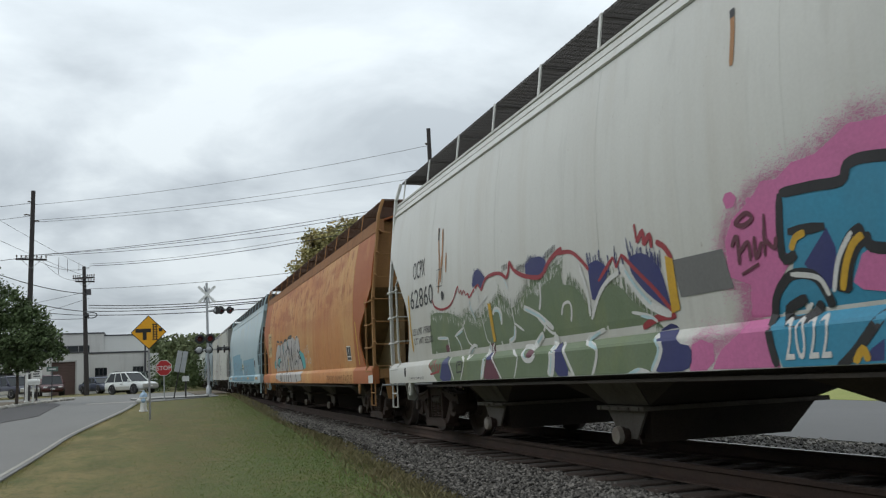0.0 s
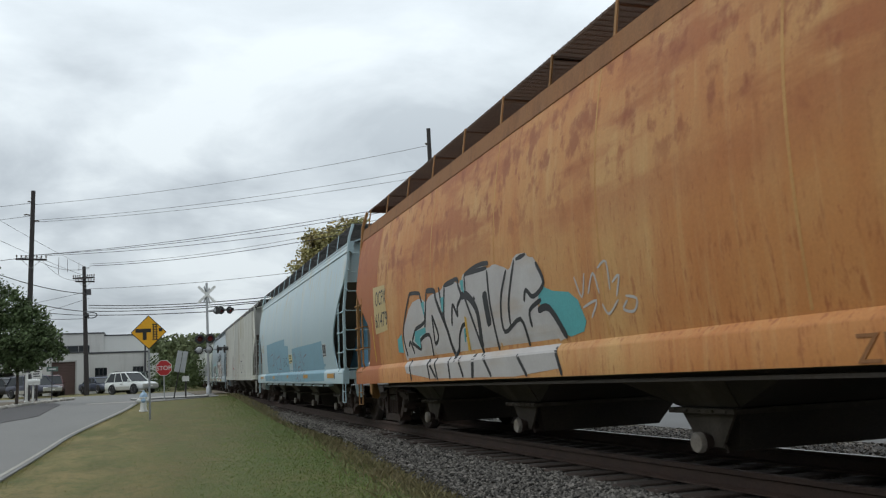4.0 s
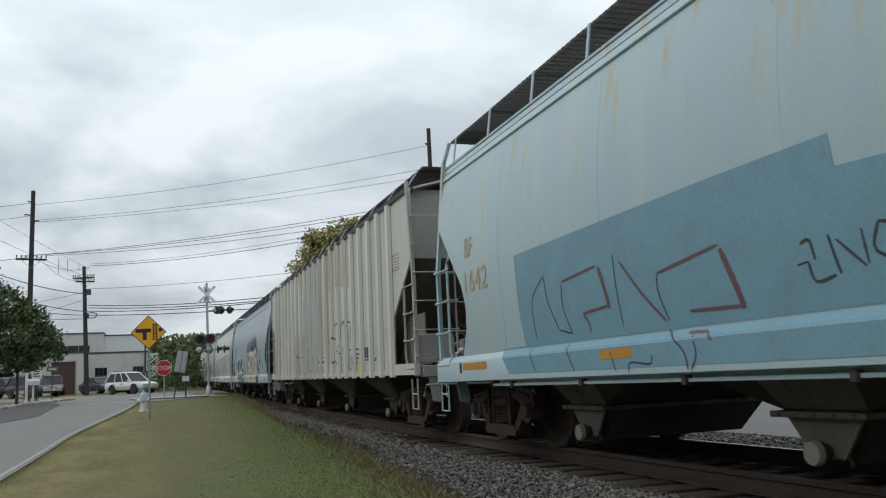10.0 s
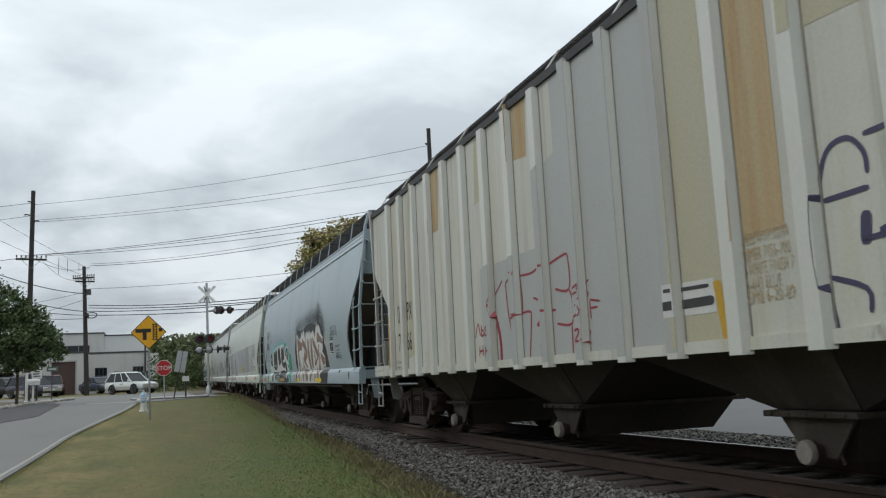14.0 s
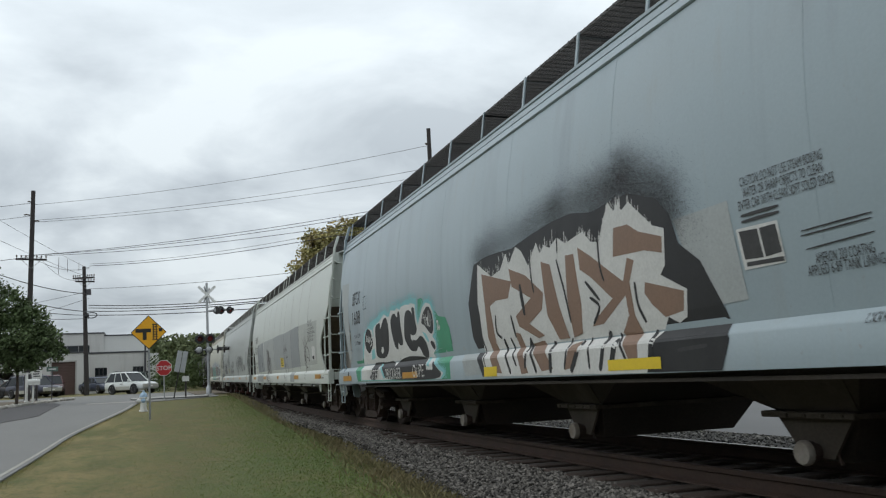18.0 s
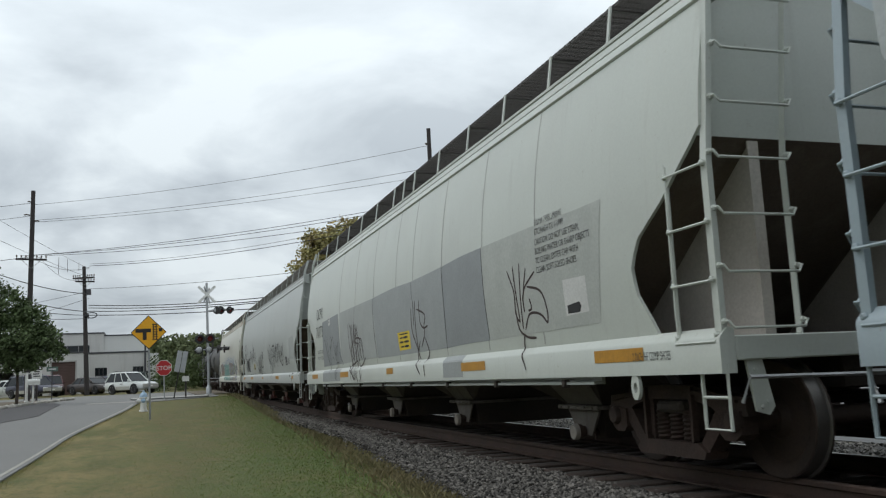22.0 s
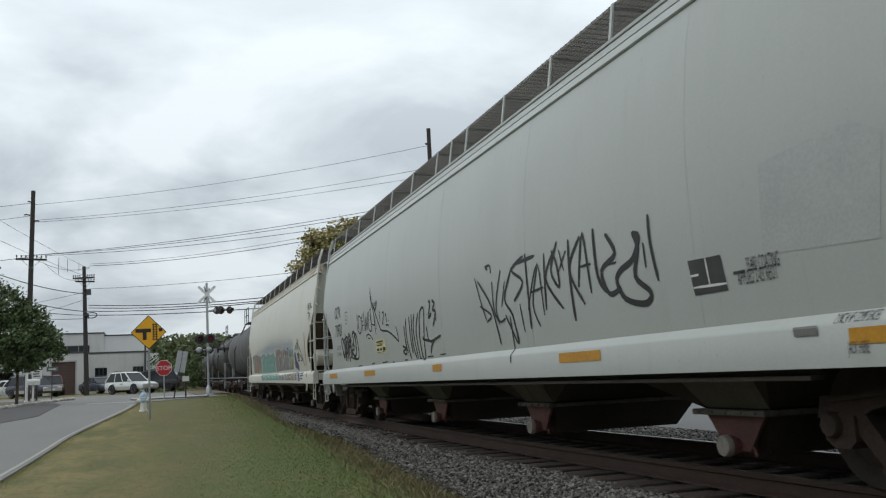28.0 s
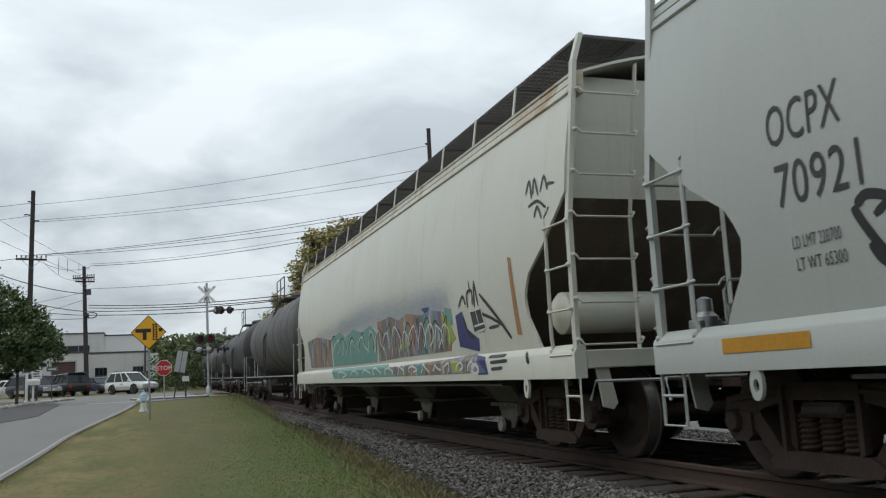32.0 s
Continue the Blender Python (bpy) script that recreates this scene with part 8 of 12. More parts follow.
g.line(0.03, (-3.39, 2.18), (-3.38, 1.83), (-3.43, 1.67))
g.line(0.05, (-1.22, 1.54), (-1.30, 1.28))
g.line(0.04, (-3.07, 1.71), (-3.31, 1.51))
g.line(0.03, (-0.25, 1.34), (-0.46, 0.92))
g.line(0.035, (-2.51, 2.00), (-2.63, 1.65), (-2.69, 1.35))
g.line(0.035, (-3.94, 1.60), (-3.95, 1.41), (-4.04, 1.25))
g.line(0.035, (-0.76, 1.58), (-0.74, 1.38), (-0.89, 1.30))
g.line(0.035, (-3.13, 1.55), (-3.29, 1.45), (-3.14, 1.30))
g.line(0.08, (-1.55, 1.86), (-1.61, 1.51))
g.line(0.035, (-1.14, 1.29), (-1.39, 0.96))
g.line(0.035, (-2.68, 1.20), (-2.58, 0.90))
g.line(0.035, (-3.60, 1.19), (-3.77, 0.94))
g.line(0.05, (-1.69, 1.26), (-1.62, 0.93))
g.line(0.035, (-3.08, 1.18), (-3.10, 0.89))
g.done("graffiti_cut", M["g_black"], "black graffiti cuts")
lettering(car_e, "CAUTION: DO NOT USE STEAM BOILING", -5.43, 2.08, 0.78, 0.066, M["ink"])
lettering(car_e, "WATER OR SHARP OBJECTS TO CLEAN", -5.45, 2.00, 0.75, 0.066, M["ink"])
lettering(car_e, "ENTER CAR WITH CLEAN SOFT SOLED SHOES", -5.39, 1.92, 0.89, 0.066, M["ink"])
g = Pen(car_e, 0.004)
g.fill((-5.33, 1.80), (-5.75, 1.79), (-5.78, 1.51), (-5.37, 1.51))
g.done("data_panel", M["g_white"], "white bordered data panel")
g = Pen(car_e, 0.0055)
g.fill((-5.36, 1.78), (-5.55, 1.77), (-5.58, 1.57), (-5.39, 1.58))
g.fill((-5.57, 1.77), (-5.73, 1.77), (-5.76, 1.58), (-5.60, 1.57))
g.fill((-5.40, 1.56), (-5.77, 1.55), (-5.77, 1.52), (-5.40, 1.53))
g.done("data_field", M["ink"], "black data fields")
g = Pen(car_e, 0.005)
g.line(0.025, (-5.40, 1.88), (-5.78, 1.88))
g.line(0.025, (-5.40, 1.84), (-5.78, 1.84))
g.line(0.011, (-5.94, 1.65), (-6.51, 1.66))
g.line(0.011, (-5.97, 1.56), (-6.52, 1.58))
g.line(0.011, (-5.95, 1.68), (-6.52, 1.69))
g.line(0.03, (-4.50, 1.09), (-4.87, 1.11))
g.line(0.03, (-4.54, 1.00), (-4.92, 1.02))
g.done("faded_writing", M["ink"], "faded bars of writing")
lettering(car_e, "AMERON 320 COATING", -6.04, 1.46, 0.46, 0.066, M["ink"])
lettering(car_e, "APPLIED 6-89 TANK LINING CO", -5.96, 1.39, 0.69, 0.066, M["ink"])
lettering(car_e, "2 INCH HF", -6.41, 1.07, 0.16, 0.06, M["ink"])
g = Pen(car_e, 0.009)
g.fill((-3.45, 0.960), (-4.30, 0.960), (-4.30, 0.865), (-3.45, 0.865))
g.fill((-0.38, 0.975), (-0.80, 0.975), (-0.80, 0.860), (-0.38, 0.860))
g.done("reflector", M["sticker_bright"], "yellow reflector strip")
g = Pen(car_e, 0.003)
g.fill((8.21, 2.98), (7.51, 2.94), (7.48, 2.23), (7.40, 1.34), (7.63, 1.32), (7.90, 1.98), (8.16, 2.55))
g.done("pale_panel", M["g_lightpatch"], "pale grey scuffed panel")
lettering(car_e, "BFGX", 7.07, 2.41, 0.68, 0.26, M["ink"])
lettering(car_e, "1608", 7.09, 2.01, 0.68, 0.27, M["ink"])
lettering(car_e, "LD LMT 201200", 6.95, 1.74, 0.49, 0.07, M["ink"])
lettering(car_e, "LT WT 66800", 6.95, 1.60, 0.47, 0.07, M["ink"])
g = Pen(car_e, 0.006)
g.line(0.015, (6.10, 2.50), (6.10, 2.26))
g.line(0.015, (6.10, 2.26), (5.86, 2.26))
g.line(0.015, (5.86, 2.26), (5.85, 2.50))
g.line(0.015, (5.85, 2.50), (6.10, 2.50))
g.done("plate_box", M["ink"], "stencilled plate box")
g = Pen(car_e, 0.003)
g.fill((2.39, 2.09), (2.19, 2.09), (1.95, 1.91), (1.56, 1.84), (1.43, 1.75), (1.12, 1.71), (0.99, 1.55), (0.94, 1.35), (0.96, 1.28), (1.70, 1.29), (2.22, 1.48), (2.48, 1.77))
g.fill((6.98, 1.28), (4.95, 1.27), (2.97, 1.27), (1.70, 1.28), (0.94, 1.29), (0.92, 0.85), (1.14, 0.85), (2.95, 0.85), (6.68, 0.87))
g.fill((6.24, 1.54), (5.82, 1.63), (5.42, 1.47), (5.78, 1.26), (6.42, 1.26))
g.done("graffiti_back", M["g_emerald"], "green graffiti ground")
g = Pen(car_e, 0.0035)
g.fill((5.83, 1.88), (5.51, 1.97), (5.08, 2.01), (4.74, 2.09), (4.44, 2.10), (4.22, 2.03), (3.94, 2.14), (3.69, 2.10), (3.54, 2.14), (3.36, 2.11), (3.10, 2.14), (2.86, 2.14), (2.74, 2.14), (2.49, 2.11), (2.49, 1.90), (2.41, 1.72), (2.30, 1.86), (2.11, 2.03), (1.86, 2.05), (1.68, 1.95), (1.61, 1.77), (1.61, 1.62), (1.68, 1.49), (1.62, 1.37), (1.68, 1.27), (1.57, 1.12), (1.21, 0.99), (1.15, 0.91), (1.32, 0.85), (6.42, 0.88), (6.32, 1.55), (6.12, 1.79))
g.done("graffiti_glow", M["g_cyan"], "cyan spray glow")
g = Pen(car_e, 0.0038)
g.spray(36400, 0.05, 0.0028, (5.83, 1.88), (5.51, 1.97), (5.08, 2.01), (4.74, 2.09), (4.44, 2.10), (4.22, 2.03), (3.94, 2.14), (3.69, 2.10), (3.54, 2.14), (3.36, 2.11), (3.10, 2.14), (2.86, 2.14), (2.74, 2.14), (2.49, 2.11), (2.49, 1.90), (2.41, 1.72), (2.30, 1.86), (2.11, 2.03), (1.86, 2.05), (1.68, 1.95), (1.61, 1.77), (1.61, 1.62), (1.68, 1.49), (1.62, 1.37), (1.68, 1.27), (1.57, 1.12), (1.21, 0.99), (1.15, 0.91))
g.done("graffiti_glow", M["g_cyan"], "cyan overspray")
g = Pen(car_e, 0.005)
g.fill((6.06, 1.78), (5.76, 1.87), (5.47, 1.81), (5.34, 1.65), (5.37, 1.83), (5.24, 1.88), (4.83, 1.94), (4.51, 2.03), (4.24, 1.96), (4.15, 1.97), (4.04, 2.06), (3.75, 2.03), (3.65, 2.06), (3.45, 2.02), (3.37, 2.06), (3.11, 2.07), (2.87, 2.05), (2.83, 2.07), (2.56, 2.03), (2.54, 1.82), (2.46, 1.70), (2.36, 1.79), (2.18, 1.94), (1.99, 2.00), (1.79, 1.96), (1.68, 1.84), (1.65, 1.68), (1.70, 1.53), (1.79, 1.48), (1.67, 1.41), (1.65, 1.30), (1.73, 1.26), (1.82, 1.23), (1.65, 1.09), (1.43, 0.99), (1.22, 0.94), (1.36, 0.86), (6.33, 0.89), (6.32, 1.29), (6.16, 1.54))
g.done("graffiti_field", M["g_white"], "white graffiti edging")
g = Pen(car_e, 0.0065, 2)
g.fill((6.08, 1.69), (5.92, 1.84), (5.73, 1.86), (5.55, 1.78), (5.42, 1.56), (5.65, 1.42), (5.81, 1.38), (6.07, 1.50))
g.fill((5.21, 1.87), (4.80, 1.92), (4.85, 1.76), (4.59, 1.94), (4.40, 1.98), (4.26, 1.86), (4.23, 1.64), (4.32, 1.38), (4.59, 1.25), (5.27, 1.29), (5.22, 1.57))
g.fill((4.09, 1.88), (3.94, 1.99), (3.76, 1.98), (3.64, 1.89), (3.58, 2.01), (3.46, 1.99), (3.45, 1.74), (3.35, 1.45), (3.52, 1.42), (3.68, 1.49), (3.63, 1.36), (3.88, 1.40), (3.97, 1.53), (4.07, 1.72))
g.fill((3.25, 1.71), (3.16, 1.93), (3.00, 1.98), (2.83, 1.95), (2.71, 1.87), (2.78, 1.99), (2.60, 1.99), (2.60, 1.79), (2.52, 1.63), (2.64, 1.55), (2.88, 1.56), (2.84, 1.50), (2.63, 1.46), (2.40, 1.53), (2.25, 1.50), (2.09, 1.40), (2.02, 1.26), (2.07, 1.16), (2.34, 1.22), (2.45, 1.35), (2.63, 1.30), (2.96, 1.31), (3.15, 1.42), (3.28, 1.53))
g.fill((2.29, 1.70), (2.18, 1.84), (2.00, 1.93), (1.83, 1.93), (1.71, 1.82), (1.68, 1.67), (1.72, 1.55), (1.82, 1.51), (1.96, 1.57), (2.12, 1.67))
g.fill((1.92, 1.41), (1.80, 1.42), (1.69, 1.36), (1.69, 1.30), (1.75, 1.28), (1.84, 1.33))
g.fill((5.48, 1.20), (4.97, 1.20), (4.50, 1.18), (4.06, 1.20), (3.80, 1.08), (3.78, 1.17), (3.40, 1.22), (2.98, 1.24), (2.09, 1.19), (2.01, 0.99), (1.70, 1.00), (1.73, 1.14), (1.52, 1.02), (1.29, 0.94), (1.39, 0.87), (2.05, 0.85), (4.47, 0.88), (4.61, 0.98), (4.93, 1.17), (5.02, 0.99), (5.12, 0.88), (5.70, 0.89), (5.42, 1.05))
g.done("graffiti_letter", M["g_black"], "black graffiti lettering")
g = Pen(car_e, 0.008)
g.fill((2.70, 1.24), (2.59, 1.34), (2.50, 1.37), (2.37, 1.28), (2.42, 1.21))
g.fill((4.87, 1.40), (4.81, 1.46), (4.71, 1.47), (4.67, 1.41), (4.75, 1.35), (4.85, 1.35))
g.fill((2.89, 1.58), (2.82, 1.56), (2.74, 1.51), (2.83, 1.47), (2.90, 1.51))
g.fill((3.68, 1.49), (3.54, 1.39), (3.43, 1.39), (3.58, 1.32), (3.70, 1.37))
g.done("graffiti_cut", M["g_white"], "white graffiti cuts")
g = Pen(car_e, 0.008)
g.fill((2.04, 1.18), (1.92, 1.18), (1.86, 1.04), (1.97, 1.04))
g.fill((2.26, 1.58), (2.08, 1.54), (1.96, 1.43), (2.00, 1.40), (2.16, 1.50))
g.fill((4.92, 1.16), (4.81, 1.17), (4.48, 0.91), (4.60, 0.90))
g.fill((5.60, 1.43), (5.35, 1.47), (5.34, 1.29), (5.63, 1.26))
g.done("graffiti_shine", M["g_cyan"], "cyan graffiti highlights")
g = Pen(car_e, 0.0085)
g.line(0.03, (2.00, 1.04), (1.71, 1.00))
g.line(0.03, (1.77, 1.17), (1.71, 1.00))
g.line(0.03, (2.05, 1.19), (2.00, 0.99))
g.done("graffiti_shine", M["g_white"], "white graffiti box")
lettering(car_e, "JESTER", 5.73, 0.89, 0.82, 0.18, M["g_white"], 0.0105)
lettering(car_e, "2BUCKASER.", 4.44, 0.89, 1.04, 0.18, M["g_white"], 0.0105)
lettering(car_e, "OUPE.", 2.74, 0.90, 0.63, 0.19, M["g_white"], 0.0105)
g = Pen(car_e, 0.009)
g.line(0.03, (2.11, 1.84), (2.07, 1.67))
g.line(0.03, (2.16, 1.78), (2.06, 1.78))
g.line(0.03, (2.01, 1.83), (2.03, 1.65))
g.line(0.03, (2.01, 1.73), (1.94, 1.77), (1.96, 1.64))
g.line(0.03, (1.87, 1.87), (1.92, 1.68), (1.86, 1.64))
g.line(0.03, (1.79, 1.83), (1.84, 1.62))
g.line(0.05, (1.75, 1.73), (1.75, 1.72))
g.line(0.035, (1.52, 1.67), (1.46, 1.68), (1.46, 1.63), (1.51, 1.55))
g.line(0.035, (1.43, 1.61), (1.40, 1.59), (1.43, 1.56), (1.44, 1.60))
g.line(0.03, (5.95, 1.61), (5.88, 1.73), (5.82, 1.60), (5.70, 1.71), (5.71, 1.57))
g.line(0.03, (5.50, 1.69), (5.60, 1.64), (5.53, 1.57), (5.66, 1.52))
g.done("scrawl", M["g_white"], "white scrawled initials")
g = Pen(car_e, 0.009)
g.fill((3.34, 0.985), (2.50, 0.985), (2.50, 0.885), (3.34, 0.885))
g.fill((8.07, 0.995), (7.25, 0.995), (7.25, 0.890), (8.07, 0.890))
g.done("reflector", M["reflector"], "orange reflector strip")
g = Pen(car_f, 0.0025)
g.fill((-4.32, 2.46), (-5.88, 2.45), (-6.93, 2.43), (-7.40, 2.43), (-7.20, 1.32), (-5.99, 1.31), (-4.40, 1.30))
g.done("paint_patch", M["g_g4"], "faint grey repainted panel")
g = Pen(car_f, 0.0025)
g.fill((4.56, 2.37), (1.44, 2.39), (1.31, 1.28), (4.55, 1.25))
g.done("paint_patch", M["g_g2"], "light grey repainted panel")
g = Pen(car_f, 0.0025)
g.fill((1.44, 2.39), (-0.09, 2.42), (-1.18, 2.40), (-2.73, 2.43), (-2.74, 1.28), (-0.92, 1.27), (1.26, 1.27))
g.done("paint_patch", M["g_g3"], "grey repainted panel")
g = Pen(car_f, 0.0025)
g.fill((-2.73, 2.43), (-3.57, 2.46), (-4.32, 2.46), (-4.41, 1.30), (-3.65, 1.30), (-2.74, 1.28))
g.fill((6.66, 2.31), (4.73, 2.37), (4.55, 1.25), (6.74, 1.23))
g.done("paint_patch", M["g_g1"], "darker grey repainted panel")
g = Pen(car_f, 0.003)
g.fill((-2.69, 1.160), (-3.51, 1.160), (-3.51, 0.870), (-2.69, 0.870))
g.fill((6.63, 1.135), (4.55, 1.135), (4.55, 0.875), (6.63, 0.875))
g.done("sill_patch", M["g_g3"], "grey repainted sill")
g = Pen(car_f, 0.004)
g.line(0.02, (-2.73, 2.44), (-2.78, 1.89), (-2.76, 1.27))
g.line(0.02, (-4.32, 2.46), (-4.36, 1.86), (-4.41, 1.30))
g.line(0.02, (1.44, 2.39), (1.41, 1.78), (1.31, 1.28))
g.line(0.02, (-1.18, 2.40), (-1.18, 2.10))
g.line(0.02, (3.02, 2.39), (3.06, 2.09))
g.done("seam_shadow", M["ink"], "dark panel joint")
g = Pen(car_f, 0.004)
g.fill((-0.22, 1.64), (-0.95, 1.64), (-0.95, 1.35), (-0.27, 1.34))
g.done("placard", M["sticker_bright"], "yellow placard")
g = Pen(car_f, 0.006)
g.line(0.022, (-0.33, 1.605), (-0.86, 1.605))
g.line(0.04, (-0.36, 1.545), (-0.52, 1.545))
g.line(0.04, (-0.56, 1.545), (-0.82, 1.545))
g.line(0.04, (-0.33, 1.475), (-0.55, 1.475))
g.line(0.04, (-0.59, 1.475), (-0.87, 1.475))
g.line(0.04, (-0.38, 1.4), (-0.56, 1.4))
g.line(0.04, (-0.6, 1.4), (-0.86, 1.4))
g.done("placard_writing", M["ink"], "dark bars of writing")
g = Pen(car_f, 0.005)
g.fill((-3.46, 1.056), (-4.34, 1.056), (-4.34, 0.946), (-3.46, 0.946))
g.fill((0.47, 1.066), (0.04, 1.066), (0.04, 0.966), (0.47, 0.966))
g.fill((4.54, 1.066), (3.68, 1.066), (3.68, 0.956), (4.54, 0.956))
g.done("reflector", M["reflector"], "orange reflector strip")
g = Pen(car_f, 0.005)
g.line(0.03, (3.68, 2.05), (3.63, 1.57), (3.37, 1.18))
g.line(0.03, (3.43, 2.03), (3.35, 1.55), (3.23, 1.17))
g.line(0.03, (3.12, 2.15), (3.14, 1.54), (3.03, 1.17))
g.line(0.03, (3.05, 1.72), (2.62, 1.69), (2.40, 1.28))
g.line(0.03, (2.91, 1.62), (2.78, 1.16), (2.23, 1.32))
g.line(0.03, (-1.12, 1.97), (-1.11, 1.64), (-1.30, 1.36), (-1.46, 1.12))
g.line(0.03, (-1.25, 2.09), (-1.23, 1.69))
g.line(0.03, (-1.35, 2.08), (-1.32, 1.65), (-1.36, 1.29))
g.line(0.03, (-1.43, 1.94), (-1.84, 1.82), (-1.75, 1.64), (-1.95, 1.65))
g.line(0.03, (-1.57, 2.06), (-1.58, 1.72), (-1.78, 1.58), (-1.55, 1.34))
g.line(0.03, (-1.75, 1.49), (-1.91, 1.26), (-1.77, 1.11), (-1.80, 0.90))
g.line(0.03, (-1.50, 1.44), (-1.30, 1.16), (-1.56, 0.93))
g.line(0.03, (3.79, 1.19), (3.06, 0.90))
g.line(0.03, (2.60, 1.15), (2.57, 0.91))
g.done("scrawl", M["g_sepia"], "dark brown scrawl")
g = Pen(car_f, 0.005)
g.line(0.028, (-5.13, 2.06), (-5.29, 1.80), (-5.29, 1.55), (-5.39, 1.45))
g.line(0.028, (-5.30, 2.09), (-5.34, 1.79), (-5.39, 1.45))
g.line(0.028, (-5.49, 2.10), (-5.46, 1.73), (-5.45, 1.37))
g.line(0.028, (-5.66, 2.03), (-5.53, 1.71), (-5.54, 1.55))
g.line(0.028, (-5.88, 1.96), (-5.60, 1.82), (-5.51, 1.68))
g.line(0.028, (-5.66, 1.82), (-5.99, 1.74), (-6.11, 1.53), (-6.09, 1.39))
g.line(0.028, (-6.09, 1.39), (-5.93, 1.50), (-5.66, 1.52), (-5.51, 1.36))
g.line(0.028, (-5.30, 1.59), (-5.34, 1.38), (-5.54, 1.28), (-5.76, 1.26))
g.line(0.028, (-5.47, 1.32), (-5.43, 1.17), (-5.57, 0.92))
g.line(0.028, (-5.69, 1.69), (-5.73, 1.58), (-5.64, 1.56))
g.done("scrawl", M["g_sepia"], "dark brown scrawled figure")
lettering(car_f, "SIGMA 745B LINING", -5.95, 2.44, 0.65, 0.066, M["ink"])
lettering(car_f, "ETC/NASH TX 1-1999", -5.95, 2.34, 0.68, 0.066, M["ink"])
lettering(car_f, "CAUTION: DO NOT USE STEAM,", -5.94, 2.23, 1.02, 0.066, M["ink"])
lettering(car_f, "BOILING WATER OR SHARP OBJECTS", -5.94, 2.13, 1.22, 0.066, M["ink"])
lettering(car_f, "TO CLEAN. ENTER CAR WITH", -5.94, 2.03, 0.98, 0.066, M["ink"])
lettering(car_f, "CLEAN SOFT SOLED SHOES.", -5.94, 1.93, 0.94, 0.066, M["ink"])
g = Pen(car_f, 0.004)
g.fill((-6.52, 1.79), (-7.00, 1.78), (-7.01, 1.44), (-6.53, 1.43))
g.done("pale_panel", M["g_white"], "white painted square")
g = Pen(car_f, 0.006)
g.fill((-6.58, 1.53), (-6.83, 1.55), (-6.87, 1.51), (-6.83, 1.45), (-6.58, 1.45))
g.done("blot", M["g_black"], "black blot")
g = Pen(car_f, 0.005)
g.fill((-7.13, 1.061), (-7.97, 1.061), (-7.97, 0.951), (-7.13, 0.951))
g.done("reflector", M["reflector"], "orange reflector strip")
lettering(car_f, "2 INCH HF COMP SHOES", -7.8, 0.95, 0.57, 0.07, M["ink"])
lettering(car_f, "OCPX", 7.46, 2.41, 0.84, 0.27, M["ink"])
lettering(car_f, "71773", 7.51, 1.96, 0.90, 0.28, M["ink"])
lettering(car_f, "LD LMT 218300", 7.42, 1.57, 0.75, 0.08, M["ink"])
lettering(car_f, "LT WT 67700", 7.42, 1.41, 0.72, 0.08, M["ink"])
g = Pen(car_f, 0.004)
g.fill((5.89, 2.40), (5.69, 2.41), (5.68, 2.18), (5.90, 2.18))
g.fill((7.51, 1.02), (7.30, 1.03), (7.31, 0.90), (7.51, 0.90))
g.done("pale_panel", M["g_white"], "small white plate notice")
lettering(car_f, "C", 5.84, 2.23, 0.10, 0.11, M["ink"])
g = Pen(car_f, 0.005)
g.line(0.032, (3.56, 2.07), (3.44, 1.83), (3.49, 1.45))
g.line(0.032, (3.34, 2.04), (3.30, 1.65), (3.23, 1.36))
g.line(0.032, (3.17, 2.03), (3.18, 1.74), (3.25, 1.64))
g.line(0.032, (3.10, 2.01), (3.13, 1.77))
g.line(0.045, (2.98, 2.03), (3.02, 1.71), (3.04, 1.43), (3.04, 1.28))
g.line(0.032, (2.90, 1.93), (3.14, 1.73), (3.23, 1.64))
g.line(0.032, (2.81, 1.99), (2.89, 1.83), (3.12, 1.66), (2.75, 1.61))
g.line(0.032, (2.79, 1.86), (2.86, 1.66))
g.line(0.032, (3.05, 1.39), (2.93, 1.53), (2.77, 1.60))
g.line(0.045, (2.88, 1.53), (2.87, 1.37), (2.80, 1.26))
g.line(0.032, (2.81, 1.53), (2.81, 1.67), (2.70, 1.72), (2.64, 1.64), (2.65, 1.41), (2.57, 1.28))
g.line(0.032, (2.73, 1.35), (2.65, 1.64), (2.53, 1.70), (2.45, 1.60), (2.42, 1.41))
g.line(0.032, (3.46, 1.64), (3.52, 1.45), (3.29, 1.29))
g.line(0.032, (3.34, 1.71), (3.28, 1.42), (3.26, 1.31))
g.line(0.032, (3.54, 1.40), (3.48, 1.20), (3.41, 0.88))
g.line(0.032, (3.49, 1.20), (3.18, 0.89), (3.26, 1.16))
g.line(0.032, (3.16, 1.15), (3.07, 1.01), (3.03, 0.86))
g.line(0.032, (2.95, 1.21), (2.96, 0.90))
g.line(0.032, (2.83, 1.06), (2.87, 0.93), (2.77, 0.85))
g.line(0.032, (2.60, 0.85), (2.45, 1.00))
g.line(0.032, (3.57, 1.19), (3.28, 1.22), (3.04, 1.27), (2.91, 1.22))
g.done("scrawl", M["g_sepia"], "dark brown scrawled letters")
g = Pen(car_f, 0.005)
g.line(0.02, (6.47, 1.92), (6.26, 1.64), (6.12, 1.38))
g.line(0.02, (6.27, 1.97), (6.20, 1.63), (5.96, 1.26))
g.line(0.02, (6.08, 2.00), (6.06, 1.72), (5.91, 1.23))
g.line(0.02, (5.77, 1.85), (5.68, 1.91), (5.59, 1.82), (5.69, 1.63), (5.84, 1.70))
